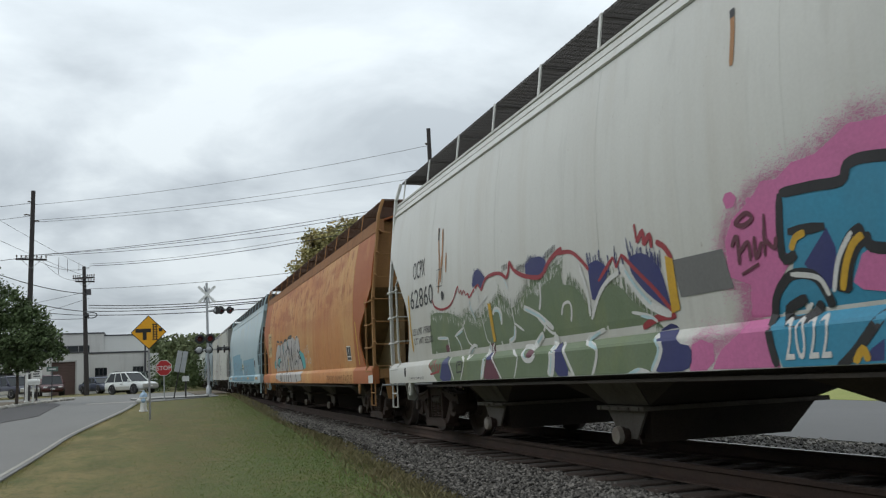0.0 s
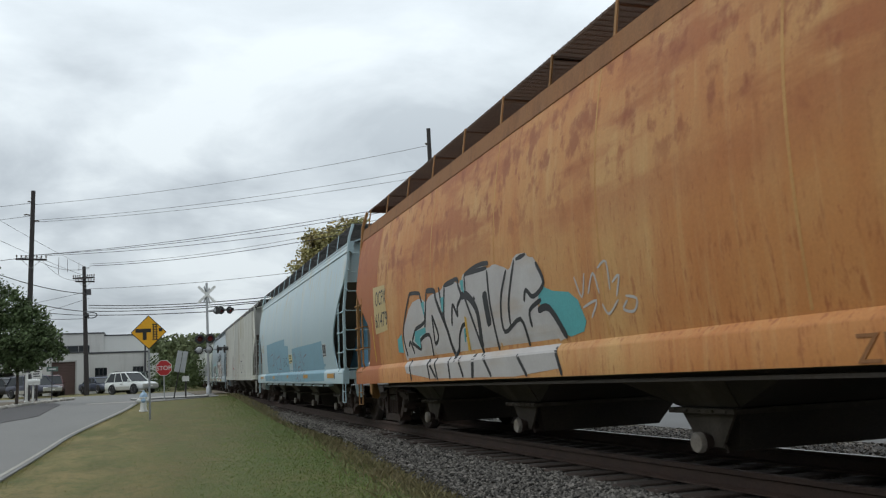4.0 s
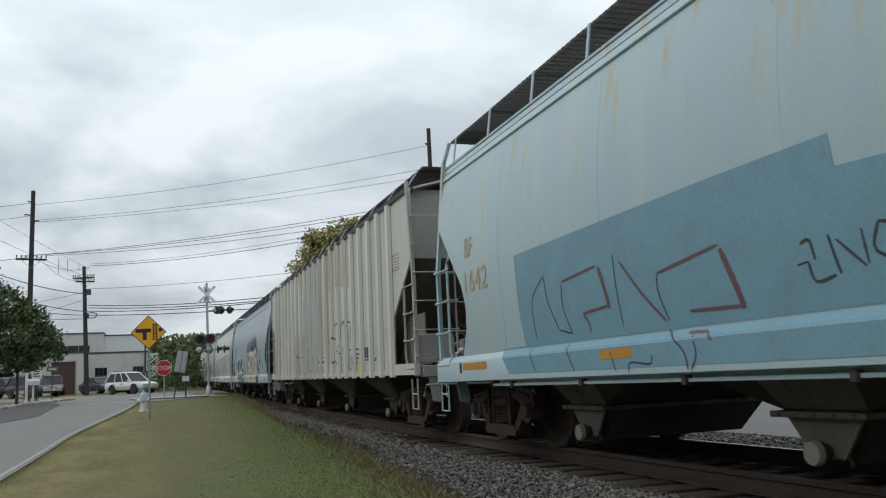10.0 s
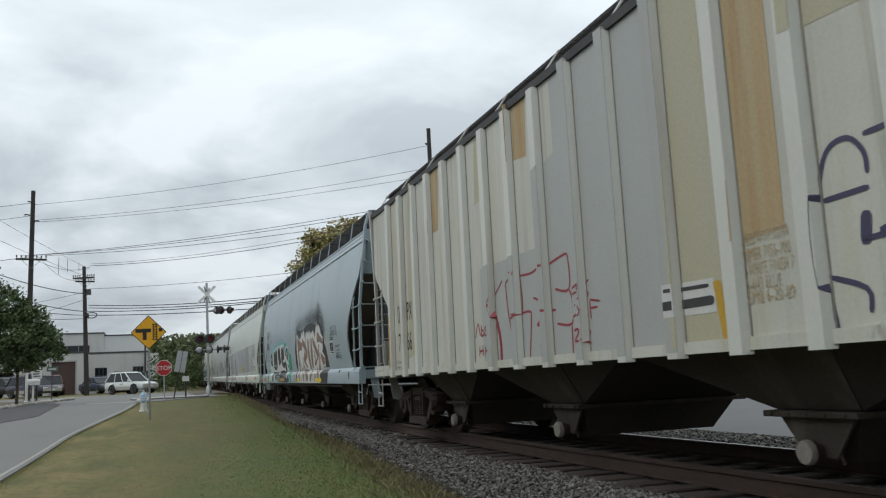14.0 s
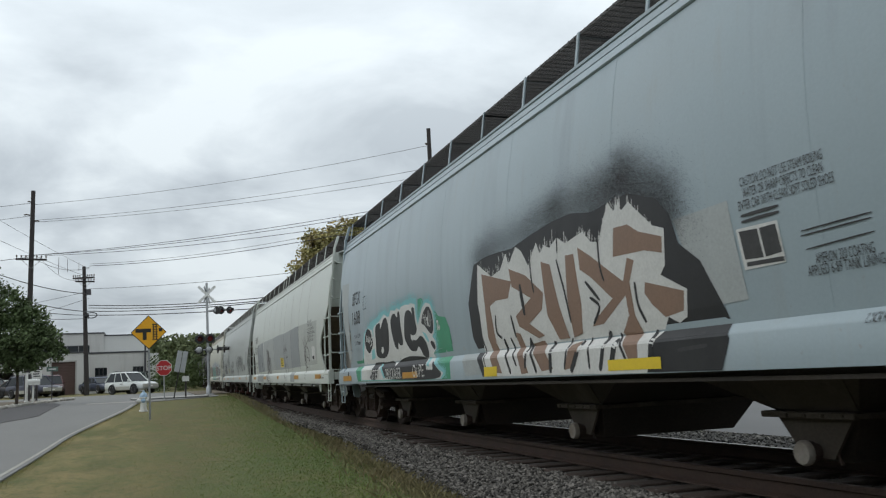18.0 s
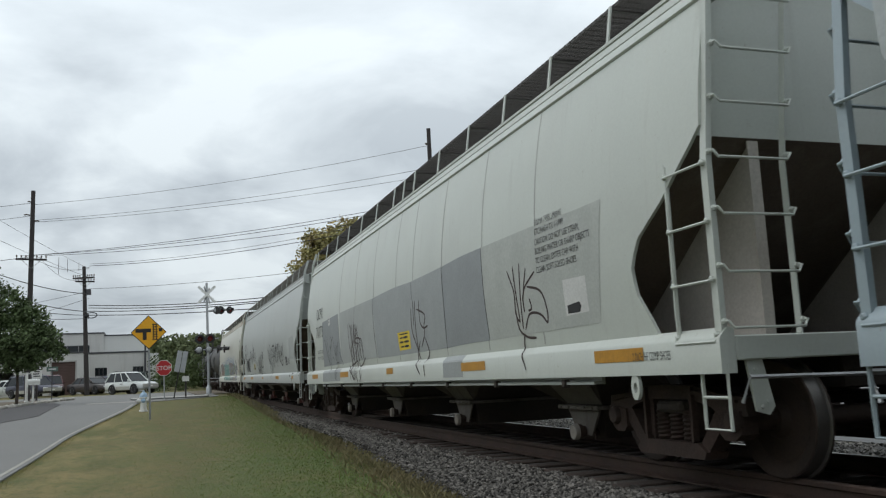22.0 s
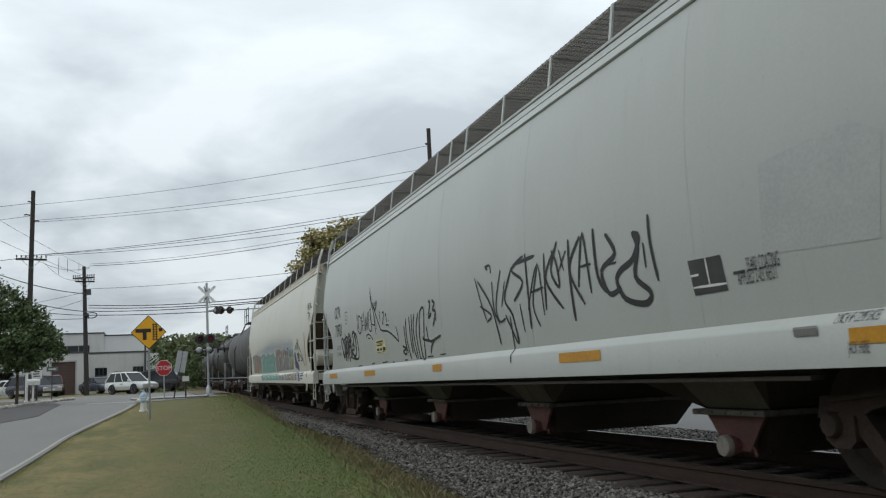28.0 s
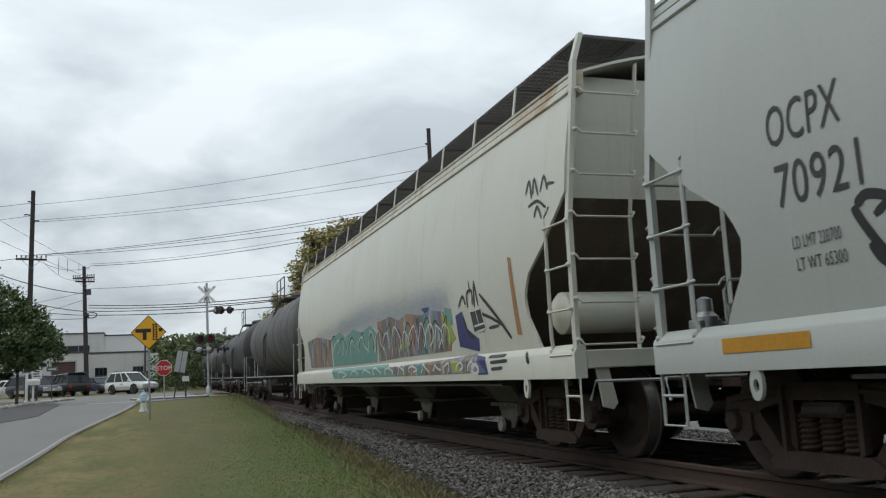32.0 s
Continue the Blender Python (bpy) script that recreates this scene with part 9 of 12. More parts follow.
g.line(0.02, (5.65, 1.78), (5.77, 1.53), (5.78, 1.22))
g.line(0.02, (5.37, 1.89), (5.65, 1.78))
g.line(0.02, (5.38, 1.84), (5.29, 1.58), (5.13, 1.32))
g.line(0.02, (5.15, 1.79), (5.21, 1.38))
g.line(0.02, (4.84, 1.74), (5.15, 1.42))
g.line(0.02, (5.03, 1.70), (4.96, 1.45))
g.line(0.02, (4.77, 1.52), (4.51, 1.29), (4.41, 1.22))
g.line(0.02, (5.19, 1.28), (4.83, 1.30))
g.line(0.02, (5.60, 1.36), (5.48, 1.43), (5.40, 1.38))
g.line(0.02, (5.22, 1.18), (5.06, 0.92))
g.line(0.02, (5.08, 1.20), (5.02, 0.89))
g.line(0.02, (4.95, 1.17), (4.93, 0.87))
g.line(0.02, (5.91, 1.23), (5.80, 1.07))
g.done("scrawl", M["ink"], "thin grey scrawl")
g = Pen(car_f, 0.005)
g.fill((8.12, 1.061), (7.32, 1.061), (7.32, 0.956), (8.12, 0.956))
g.done("reflector", M["reflector"], "orange reflector strip")
g = Pen(car_g, 0.005)
g.line(0.03, (-1.48, 2.10), (-1.65, 1.76), (-1.78, 1.54))
g.line(0.04, (-1.57, 2.05), (-1.98, 1.69), (-2.16, 1.23))
g.line(0.03, (-1.93, 2.15), (-1.86, 2.19), (-2.01, 2.19), (-2.03, 2.10))
g.line(0.03, (-2.05, 1.99), (-2.06, 1.65), (-2.19, 1.47))
g.line(0.03, (-2.34, 2.09), (-2.13, 1.71), (-2.20, 1.50), (-2.38, 1.52))
g.line(0.03, (-2.45, 1.95), (-2.30, 1.66))
g.line(0.035, (-2.39, 1.56), (-2.66, 1.21))
g.line(0.04, (-2.68, 2.08), (-2.41, 1.75), (-2.60, 1.54), (-2.69, 1.21))
g.line(0.03, (-2.52, 1.54), (-2.56, 1.00))
g.line(0.04, (-3.02, 2.16), (-2.67, 2.05), (-2.96, 1.88), (-2.68, 1.69))
g.line(0.045, (-3.07, 2.18), (-3.08, 1.74), (-3.07, 1.35))
g.line(0.04, (-2.80, 2.10), (-3.31, 2.12))
g.line(0.03, (-3.04, 1.56), (-3.37, 2.02), (-3.44, 1.47))
g.line(0.03, (-3.16, 1.74), (-3.48, 1.76))
g.line(0.04, (-3.55, 2.11), (-3.50, 1.52))
g.line(0.04, (-3.83, 2.13), (-3.55, 1.84), (-3.89, 1.50))
g.line(0.04, (-3.87, 2.18), (-3.69, 1.91), (-3.85, 1.72), (-3.83, 1.95), (-3.73, 2.11))
g.line(0.03, (-3.90, 2.09), (-3.98, 1.87))
g.line(0.03, (-4.05, 2.06), (-3.85, 1.86))
g.line(0.05, (-4.12, 2.16), (-4.10, 1.75), (-4.12, 1.36))
g.line(0.04, (-4.36, 2.15), (-4.10, 1.86), (-4.35, 1.50))
g.line(0.04, (-4.26, 1.67), (-4.42, 2.17), (-4.50, 1.59))
g.line(0.03, (-4.31, 1.86), (-4.54, 1.86))
g.line(0.05, (-4.63, 2.18), (-4.65, 1.73), (-4.81, 1.56))
g.line(0.05, (-4.85, 2.09), (-4.99, 1.89), (-4.73, 1.77), (-4.83, 1.55), (-5.04, 1.58))
g.line(0.03, (-4.84, 1.81), (-5.00, 1.81))
g.line(0.055, (-5.30, 2.01), (-5.40, 1.97), (-5.28, 1.80), (-5.06, 1.73), (-4.98, 1.64), (-5.09, 1.48), (-5.36, 1.41), (-5.48, 1.44), (-5.48, 1.51), (-5.29, 1.65), (-5.37, 1.88), (-5.31, 2.03))
g.line(0.04, (-5.57, 2.13), (-5.57, 1.89), (-5.63, 1.57))
g.line(0.03, (-5.46, 1.91), (-5.47, 1.70))
g.line(0.03, (-1.60, 1.73), (-1.95, 1.59), (-1.78, 1.52))
g.line(0.03, (-3.36, 1.99), (-3.18, 1.61), (-3.31, 1.36))
g.line(0.03, (-2.83, 1.65), (-2.89, 1.33))
g.done("scrawl", M["g_black"], "black scrawled words")
g = Pen(car_g, 0.004)
g.fill((-6.05, 1.67), (-6.45, 1.66), (-6.49, 1.40), (-6.09, 1.40))
g.done("data_panel", M["ink"], "black data panel")
g = Pen(car_g, 0.006)
g.line(0.02, (-6.27, 1.67), (-6.29, 1.46))
g.line(0.02, (-6.09, 1.46), (-6.49, 1.45))
g.line(0.03, (-6.07, 1.55), (-6.17, 1.55))
g.done("data_line", M["g_white"], "white panel lines")
g = Pen(car_g, 0.005)
g.line(0.035, (-6.57, 1.51), (-6.70, 1.51))
g.done("writing_bar", M["ink"], "small dark bars of writing")
lettering(car_g, "35480 COATING", -6.72, 1.50, 0.33, 0.1, M["ink"])
lettering(car_g, "APPLIED 2-03 REOT", -6.61, 1.42, 0.41, 0.1, M["ink"])
g = Pen(car_g, 0.005)
g.fill((-3.80, 1.061), (-4.65, 1.061), (-4.65, 0.966), (-3.80, 0.966))
g.fill((-7.61, 1.056), (-7.99, 1.056), (-7.99, 0.961), (-7.61, 0.961))
g.done("reflector", M["reflector"], "orange reflector strip")
g = Pen(car_g, 0.006)
g.fill((-7.15, 1.09), (-7.36, 1.09), (-7.37, 1.03), (-7.16, 1.03))
g.done("grey_plate", M["g_patch"], "dull grey plate on the sill")
lettering(car_g, "2 INCH HF COMP SHOES", -7.49, 1.09, 0.34, 0.06, M["ink"])
lettering(car_g, "JACK HERE", -7.59, 0.91, 0.16, 0.07, M["ink"])
g = Pen(car_g, 0.002)
g.fill((-6.96, 2.20), (-7.77, 2.26), (-8.00, 2.13), (-7.88, 1.54), (-6.90, 1.59))
g.done("scuff", M["g_g2"], "dull grey scuffed patch")
g = Pen(car_g, 0.005)
g.line(0.04, (1.81, 1.85), (1.82, 1.52), (1.67, 1.18))
g.line(0.04, (1.94, 1.74), (1.91, 1.49), (1.82, 1.29))
g.line(0.04, (1.62, 1.86), (1.60, 1.50), (1.54, 1.27))
g.line(0.04, (1.47, 1.89), (1.50, 1.44), (1.36, 1.17))
g.line(0.04, (1.32, 1.88), (1.41, 1.61), (1.29, 1.18))
g.line(0.04, (1.10, 1.88), (1.27, 1.59), (1.17, 1.17))
g.line(0.04, (1.11, 1.48), (1.02, 1.85), (0.85, 1.94), (0.79, 1.85), (0.88, 1.45), (0.91, 1.17), (1.05, 1.23), (1.11, 1.57))
g.line(0.04, (0.72, 1.65), (0.67, 1.47), (0.54, 1.41), (0.06, 1.47))
g.line(0.04, (0.92, 1.50), (0.91, 1.46), (0.54, 1.41))
g.line(0.04, (0.37, 1.42), (0.54, 1.34), (0.62, 1.23))
g.line(0.05, (0.53, 1.99), (0.45, 1.98), (0.57, 1.76), (0.41, 1.82))
g.line(0.05, (0.36, 2.00), (0.25, 1.95), (0.35, 1.86), (0.22, 1.82), (0.38, 1.62))
g.line(0.04, (0.64, 1.83), (0.64, 1.81))
g.line(0.04, (0.24, 1.74), (0.21, 1.69))
g.line(0.04, (2.11, 1.41), (1.92, 1.37), (2.10, 1.32), (1.91, 1.28), (1.92, 1.54))
g.done("scrawl", M["g_black"], "black scrawled tag")
g = Pen(car_g, 0.005)
g.line(0.05, (6.87, 1.67), (6.66, 1.77), (6.34, 1.78), (6.68, 1.39), (6.24, 1.66), (6.04, 1.75), (6.08, 1.36), (5.76, 1.73), (5.58, 1.83), (5.41, 1.63), (5.44, 1.33), (5.98, 1.35))
g.done("scrawl", M["g_black"], "black scrawled name tag")
g = Pen(car_g, 0.005)
g.line(0.028, (5.42, 2.20), (5.37, 2.07))
g.line(0.028, (5.34, 2.21), (5.29, 2.07))
g.line(0.028, (5.36, 2.04), (5.32, 1.89), (5.15, 1.80), (5.01, 1.90), (5.03, 2.10), (5.21, 2.16), (5.26, 2.08), (5.20, 1.87))
g.line(0.028, (4.87, 2.18), (4.94, 2.06), (4.85, 1.82))
g.line(0.028, (4.93, 2.03), (4.81, 2.03))
g.line(0.028, (4.92, 1.94), (4.77, 1.95))
g.line(0.028, (4.78, 2.22), (4.68, 1.83), (4.57, 2.10), (4.52, 1.83), (4.43, 2.18))
g.line(0.028, (4.34, 2.19), (4.38, 1.86), (4.16, 1.81), (4.21, 2.09))
g.line(0.028, (4.21, 2.24), (4.14, 1.93))
g.line(0.028, (4.26, 2.20), (4.14, 2.20))
g.line(0.035, (4.03, 2.26), (3.94, 2.09), (3.89, 1.89))
g.line(0.045, (3.70, 2.29), (3.81, 2.16), (3.96, 2.23))
g.line(0.035, (3.92, 2.21), (3.71, 2.00), (3.53, 1.83), (3.42, 1.76), (2.98, 1.71), (2.55, 1.59), (2.33, 1.49))
g.line(0.028, (2.33, 1.49), (2.34, 1.60), (2.45, 1.77))
g.line(0.028, (4.14, 1.92), (3.86, 1.88))
g.line(0.028, (3.85, 2.08), (3.87, 1.84), (3.83, 1.71))
g.line(0.05, (4.20, 2.50), (4.10, 2.30))
g.line(0.028, (3.53, 2.11), (3.53, 1.97))
g.line(0.028, (3.48, 2.11), (3.49, 1.91))
g.line(0.035, (3.30, 2.06), (3.22, 2.07), (3.22, 2.00), (3.32, 1.86))
g.line(0.028, (3.32, 1.86), (3.23, 1.87))
g.line(0.035, (3.12, 1.98), (3.05, 2.02), (3.03, 1.86))
g.line(0.028, (3.10, 1.83), (2.92, 1.82), (2.86, 1.77))
g.line(0.035, (2.94, 1.90), (2.93, 1.89))
g.line(0.035, (2.88, 1.90), (2.87, 1.88))
g.line(0.028, (4.63, 1.71), (4.48, 1.75), (4.28, 1.71), (4.11, 1.62))
g.line(0.028, (4.50, 1.68), (4.30, 1.66))
g.line(0.035, (3.80, 1.87), (3.79, 1.85))
g.line(0.035, (3.73, 1.89), (3.72, 1.86))
g.line(0.035, (3.77, 1.82), (3.76, 1.80))
g.done("scrawl", M["g_black"], "long black scrawled tag")
g = Pen(car_g, 0.0045)
g.spray(1500, 0.03, 0.004, (4.25, 2.61), (4.10, 2.30), (3.94, 2.24), (3.70, 2.29))
g.done("graffiti_haze", M["g_black"], "soft black overspray")
g = Pen(car_g, 0.005)
g.line(0.06, (6.99, 1.75), (6.90, 1.80), (6.73, 1.73), (6.70, 1.58), (6.77, 1.41), (6.86, 1.49), (6.97, 1.66), (7.01, 1.75))
g.line(0.05, (6.59, 1.90), (6.59, 1.73), (6.67, 1.53), (6.57, 1.47))
g.line(0.05, (6.45, 1.75), (6.56, 1.60), (6.53, 1.47), (6.35, 1.51), (6.33, 1.73), (6.41, 1.79))
g.line(0.08, (6.21, 1.89), (6.23, 1.67), (6.23, 1.47))
g.line(0.07, (6.11, 1.87), (6.09, 1.69), (6.10, 1.53))
g.line(0.05, (6.28, 1.68), (5.97, 1.71))
g.line(0.05, (6.28, 1.60), (6.00, 1.59))
g.line(0.07, (5.90, 1.77), (5.82, 1.87), (5.67, 1.84), (5.58, 1.67), (5.61, 1.46), (5.73, 1.37), (5.87, 1.41), (6.04, 1.52))
g.line(0.05, (5.90, 1.66), (5.89, 1.53), (5.80, 1.51), (5.77, 1.60), (5.81, 1.68))
g.line(0.05, (5.84, 1.66), (5.83, 1.58))
g.line(0.05, (6.93, 1.52), (6.88, 1.43), (6.81, 1.37))
g.line(0.035, (6.72, 1.49), (6.63, 1.42), (6.69, 1.32), (6.53, 1.41))
g.line(0.035, (6.53, 1.28), (6.44, 1.38), (6.27, 1.44), (6.28, 1.28), (6.17, 1.37), (5.96, 1.34))
g.line(0.05, (6.35, 1.49), (6.27, 1.46))
g.done("scrawl", M["g_black"], "thick black scrawled tag")
g = Pen(car_g, 0.006)
g.fill((3.93, 1.60), (3.27, 1.60), (3.18, 1.35), (3.89, 1.36))
g.done("placard", M["sticker"], "pale yellow placard")
g = Pen(car_g, 0.008)
g.line(0.03, (3.86, 1.565), (3.36, 1.565))
g.line(0.012, (3.86, 1.53), (3.3, 1.53))
g.line(0.025, (3.85, 1.5), (3.42, 1.5))
g.line(0.075, (3.85, 1.425), (3.68, 1.425))
g.line(0.075, (3.63, 1.425), (3.48, 1.425))
g.line(0.075, (3.44, 1.425), (3.24, 1.425))
g.line(0.01, (3.84, 1.375), (3.26, 1.375))
g.done("placard_writing", M["ink"], "dark bars of writing")
g = Pen(car_g, 0.005)
g.fill((0.38, 1.060), (-0.04, 1.060), (-0.04, 0.965), (0.38, 0.965))
g.fill((4.76, 1.060), (3.89, 1.060), (3.89, 0.960), (4.76, 0.960))
g.fill((8.31, 1.061), (7.44, 1.061), (7.44, 0.956), (8.31, 0.956))
g.done("reflector", M["reflector"], "orange reflector strip")
g = Pen(car_g, 0.006)
g.line(0.02, (5.56, 1.17), (5.19, 1.17))
g.line(0.02, (4.38, 1.18), (4.15, 1.19))
g.line(0.02, (3.55, 1.18), (3.18, 1.19))
g.line(0.02, (2.85, 1.17), (2.72, 1.17))
g.line(0.02, (2.07, 1.18), (1.89, 1.18))
g.line(0.02, (1.20, 1.18), (1.07, 1.18))
g.line(0.02, (0.81, 1.19), (0.51, 1.19))
g.line(0.02, (0.19, 1.20), (-0.08, 1.20))
g.done("sill_chip", M["g_black"], "dark chipped paint along the sill")
lettering(car_g, "OCPX", 7.66, 2.27, 0.64, 0.27, M["ink"])
lettering(car_g, "70921", 7.62, 1.86, 0.71, 0.28, M["ink"])
lettering(car_g, "LD LMT 220700", 7.54, 1.58, 0.41, 0.08, M["ink"])
lettering(car_g, "LT WT 65300", 7.53, 1.44, 0.42, 0.08, M["ink"])
g = Pen(car_g, 0.006)
g.line(0.012, (6.52, 2.34), (6.51, 2.09))
g.line(0.012, (6.51, 2.09), (6.29, 2.09))
g.line(0.012, (6.29, 2.09), (6.29, 2.33))
g.line(0.012, (6.29, 2.33), (6.52, 2.34))
g.done("plate_box", M["ink"], "stencilled plate box")
lettering(car_g, "C", 6.45, 2.15, 0.09, 0.11, M["ink"])
g = Pen(car_h, 0.003, 1)
g.spray(67600, 0.17, 0.0036, (2.67, 1.94), (0.37, 2.09), (-1.80, 1.97), (-3.51, 1.92), (-4.89, 1.88))
g.spray(20800, 0.1, 0.0036, (5.59, 1.95), (2.66, 2.00), (-0.57, 2.07))
g.done("graffiti_haze", M["g_haze"], "pale blue overspray")
g = Pen(car_h, 0.004)
g.fill((6.93, 1.93), (5.58, 1.98), (3.64, 1.83), (3.65, 1.20), (6.62, 1.23))
g.fill((-0.89, 1.92), (-1.80, 1.95), (-2.33, 1.85), (-2.87, 1.91), (-3.64, 1.83), (-4.09, 1.87), (-4.74, 1.80), (-4.99, 1.41), (-4.92, 1.24), (-2.35, 1.23), (-0.79, 1.20))
g.fill((-1.74, 1.08), (-4.95, 1.13), (-5.90, 1.17), (-6.37, 0.92), (-2.11, 0.92))
g.done("graffiti_back", M["g_umber"], "grey-brown graffiti ground")
g = Pen(car_h, 0.0045)
g.fill((3.50, 1.83), (2.67, 1.94), (1.97, 1.80), (1.20, 1.91), (0.44, 1.81), (-0.30, 1.90), (-0.83, 1.71), (-0.62, 1.20), (3.52, 1.20))
g.fill((3.61, 1.14), (-1.55, 1.14), (-2.11, 0.92), (3.22, 0.92))
g.fill((-4.78, 1.85), (-5.06, 1.81), (-5.10, 1.59), (-4.80, 1.57))
g.done("graffiti_back", M["g_sea"], "sea-green graffiti letters")
g = Pen(car_h, 0.005)
g.fill((-4.60, 1.75), (-4.85, 1.73), (-5.17, 1.40), (-4.86, 1.32))
g.fill((-5.03, 1.10), (-5.33, 1.09), (-5.41, 0.94), (-5.11, 0.94))
g.fill((-2.48, 1.54), (-2.78, 1.42), (-2.49, 1.31))
g.done("graffiti_back", M["g_lime"], "yellow-green graffiti letters")
g = Pen(car_h, 0.004)
g.fill((-5.23, 1.70), (-5.51, 1.74), (-5.60, 1.52), (-6.03, 1.35), (-6.01, 1.19), (-5.29, 1.28))
g.fill((-5.90, 1.15), (-6.33, 1.11), (-6.43, 0.90), (-5.98, 0.90))
g.fill((-3.67, 1.93), (-4.10, 1.92), (-3.93, 1.80))
g.done("graffiti_back", M["g_navy"], "blue graffiti edge")
g = Pen(car_h, 0.006, 1)
g.line(0.035, (6.47, 1.48), (6.43, 1.68), (6.04, 1.94), (5.83, 1.62), (5.60, 1.51))
g.line(0.035, (5.16, 1.33), (4.87, 1.66), (4.70, 1.80), (4.24, 1.60), (4.46, 1.38))
g.line(0.035, (3.85, 1.47), (3.89, 1.66), (3.22, 1.90), (2.94, 1.59), (2.89, 1.48))
g.line(0.035, (2.76, 1.44), (2.74, 1.65), (2.29, 1.79), (1.97, 1.58), (1.86, 1.46))
g.line(0.035, (1.75, 1.46), (1.64, 1.63), (1.33, 1.76), (1.14, 1.58), (1.30, 1.49))
g.line(0.035, (0.85, 1.45), (0.65, 1.62), (0.39, 1.81), (0.28, 1.57), (0.38, 1.48))
g.line(0.035, (0.07, 1.36), (-0.14, 1.61), (-0.37, 1.73), (-0.48, 1.56), (-0.41, 1.39))
g.line(0.035, (-0.69, 1.38), (-0.70, 1.61), (-0.99, 1.78), (-1.29, 1.55), (-0.98, 1.42))
g.line(0.035, (-1.36, 1.34), (-1.42, 1.60), (-1.73, 1.84), (-1.83, 1.55), (-1.75, 1.38))
g.line(0.035, (-2.03, 1.41), (-2.08, 1.59), (-2.25, 1.70), (-2.48, 1.54), (-2.36, 1.44))
g.line(0.035, (-2.57, 1.31), (-2.64, 1.58), (-2.90, 1.77), (-3.10, 1.53), (-2.83, 1.35))
g.line(0.035, (-3.15, 1.39), (-3.27, 1.57), (-3.45, 1.80), (-3.45, 1.53), (-3.45, 1.42))
g.line(0.035, (-3.64, 1.35), (-3.64, 1.57), (-3.95, 1.78), (-4.08, 1.52), (-4.10, 1.37))
g.line(0.035, (-4.08, 1.26), (-4.11, 1.56), (-4.33, 1.70), (-4.54, 1.51), (-4.46, 1.30))
g.line(0.035, (-4.52, 1.26), (-4.65, 1.55), (-4.84, 1.73), (-4.82, 1.51), (-4.74, 1.31))
g.done("graffiti_edge", M["g_black"], "black graffiti outlines")
g = Pen(car_h, 0.007, 1)
g.line(0.028, (3.39, 1.44), (3.36, 1.61), (2.79, 1.78), (2.76, 1.56), (2.97, 1.47))
g.line(0.028, (2.43, 1.43), (2.26, 1.60), (2.04, 1.84), (1.88, 1.55), (2.00, 1.46))
g.line(0.028, (1.58, 1.38), (1.59, 1.60), (1.32, 1.70), (1.15, 1.55), (1.15, 1.41))
g.line(0.028, (0.77, 1.42), (0.84, 1.59), (0.42, 1.73), (0.31, 1.54), (-0.03, 1.43))
g.line(0.028, (0.06, 1.36), (-0.11, 1.58), (-0.30, 1.80), (-0.65, 1.52), (-0.45, 1.38))
g.line(0.028, (-0.62, 1.37), (-0.59, 1.58), (-0.95, 1.77), (-1.03, 1.53), (-1.26, 1.39))
g.line(0.028, (-1.24, 1.35), (-1.22, 1.57), (-1.50, 1.69), (-1.63, 1.52), (-1.58, 1.39))
g.line(0.028, (-1.80, 1.29), (-1.83, 1.56), (-2.06, 1.76), (-2.38, 1.51), (-2.24, 1.32))
g.line(0.028, (-2.37, 1.36), (-2.53, 1.55), (-2.66, 1.65), (-2.85, 1.51), (-2.84, 1.38))
g.line(0.028, (-2.90, 1.40), (-2.89, 1.55), (-3.21, 1.70), (-3.35, 1.50), (-3.39, 1.42))
g.line(0.028, (-3.33, 1.31), (-3.47, 1.54), (-3.63, 1.72), (-3.78, 1.50), (-3.68, 1.34))
g.line(0.028, (-3.77, 1.31), (-3.82, 1.54), (-4.09, 1.67), (-4.22, 1.49), (-3.98, 1.34))
g.line(0.028, (-4.17, 1.26), (-4.30, 1.53), (-4.36, 1.63), (-4.60, 1.48), (-4.38, 1.30))
g.line(0.028, (-4.58, 1.30), (-4.59, 1.53), (-4.76, 1.62), (-4.92, 1.48), (-4.88, 1.33))
g.line(0.03, (2.70, 0.93), (2.80, 1.03), (2.55, 1.07), (1.88, 1.01), (2.32, 0.94))
g.line(0.03, (1.46, 0.98), (1.35, 1.03), (1.12, 1.07), (0.75, 1.01), (0.84, 0.98))
g.line(0.03, (0.37, 0.97), (0.31, 1.03), (0.17, 1.07), (-0.27, 1.01), (-0.29, 0.98))
g.line(0.03, (-0.61, 0.96), (-0.49, 1.03), (-0.68, 1.09), (-1.08, 1.01), (-1.07, 0.97))
g.line(0.03, (-1.48, 0.95), (-1.40, 1.03), (-1.64, 1.07), (-1.95, 1.01), (-1.91, 0.96))
g.line(0.03, (-2.26, 0.94), (-2.34, 1.03), (-2.28, 1.10), (-2.63, 1.01), (-2.61, 0.95))
g.line(0.03, (-2.98, 0.97), (-2.93, 1.03), (-3.13, 1.07), (-3.42, 1.01), (-3.20, 0.98))
g.line(0.03, (-3.62, 0.95), (-3.70, 1.02), (-3.72, 1.09), (-3.91, 1.01), (-4.04, 0.96))
g.line(0.03, (-4.22, 0.98), (-4.29, 1.02), (-4.31, 1.06), (-4.45, 1.01), (-4.60, 0.98))
g.line(0.03, (-4.75, 0.94), (-4.72, 1.02), (-4.93, 1.07), (-4.95, 1.01), (-4.94, 0.95))
g.line(0.03, (-5.26, 0.96), (-5.27, 1.02), (-5.42, 1.07), (-5.53, 1.01), (-5.40, 0.97))
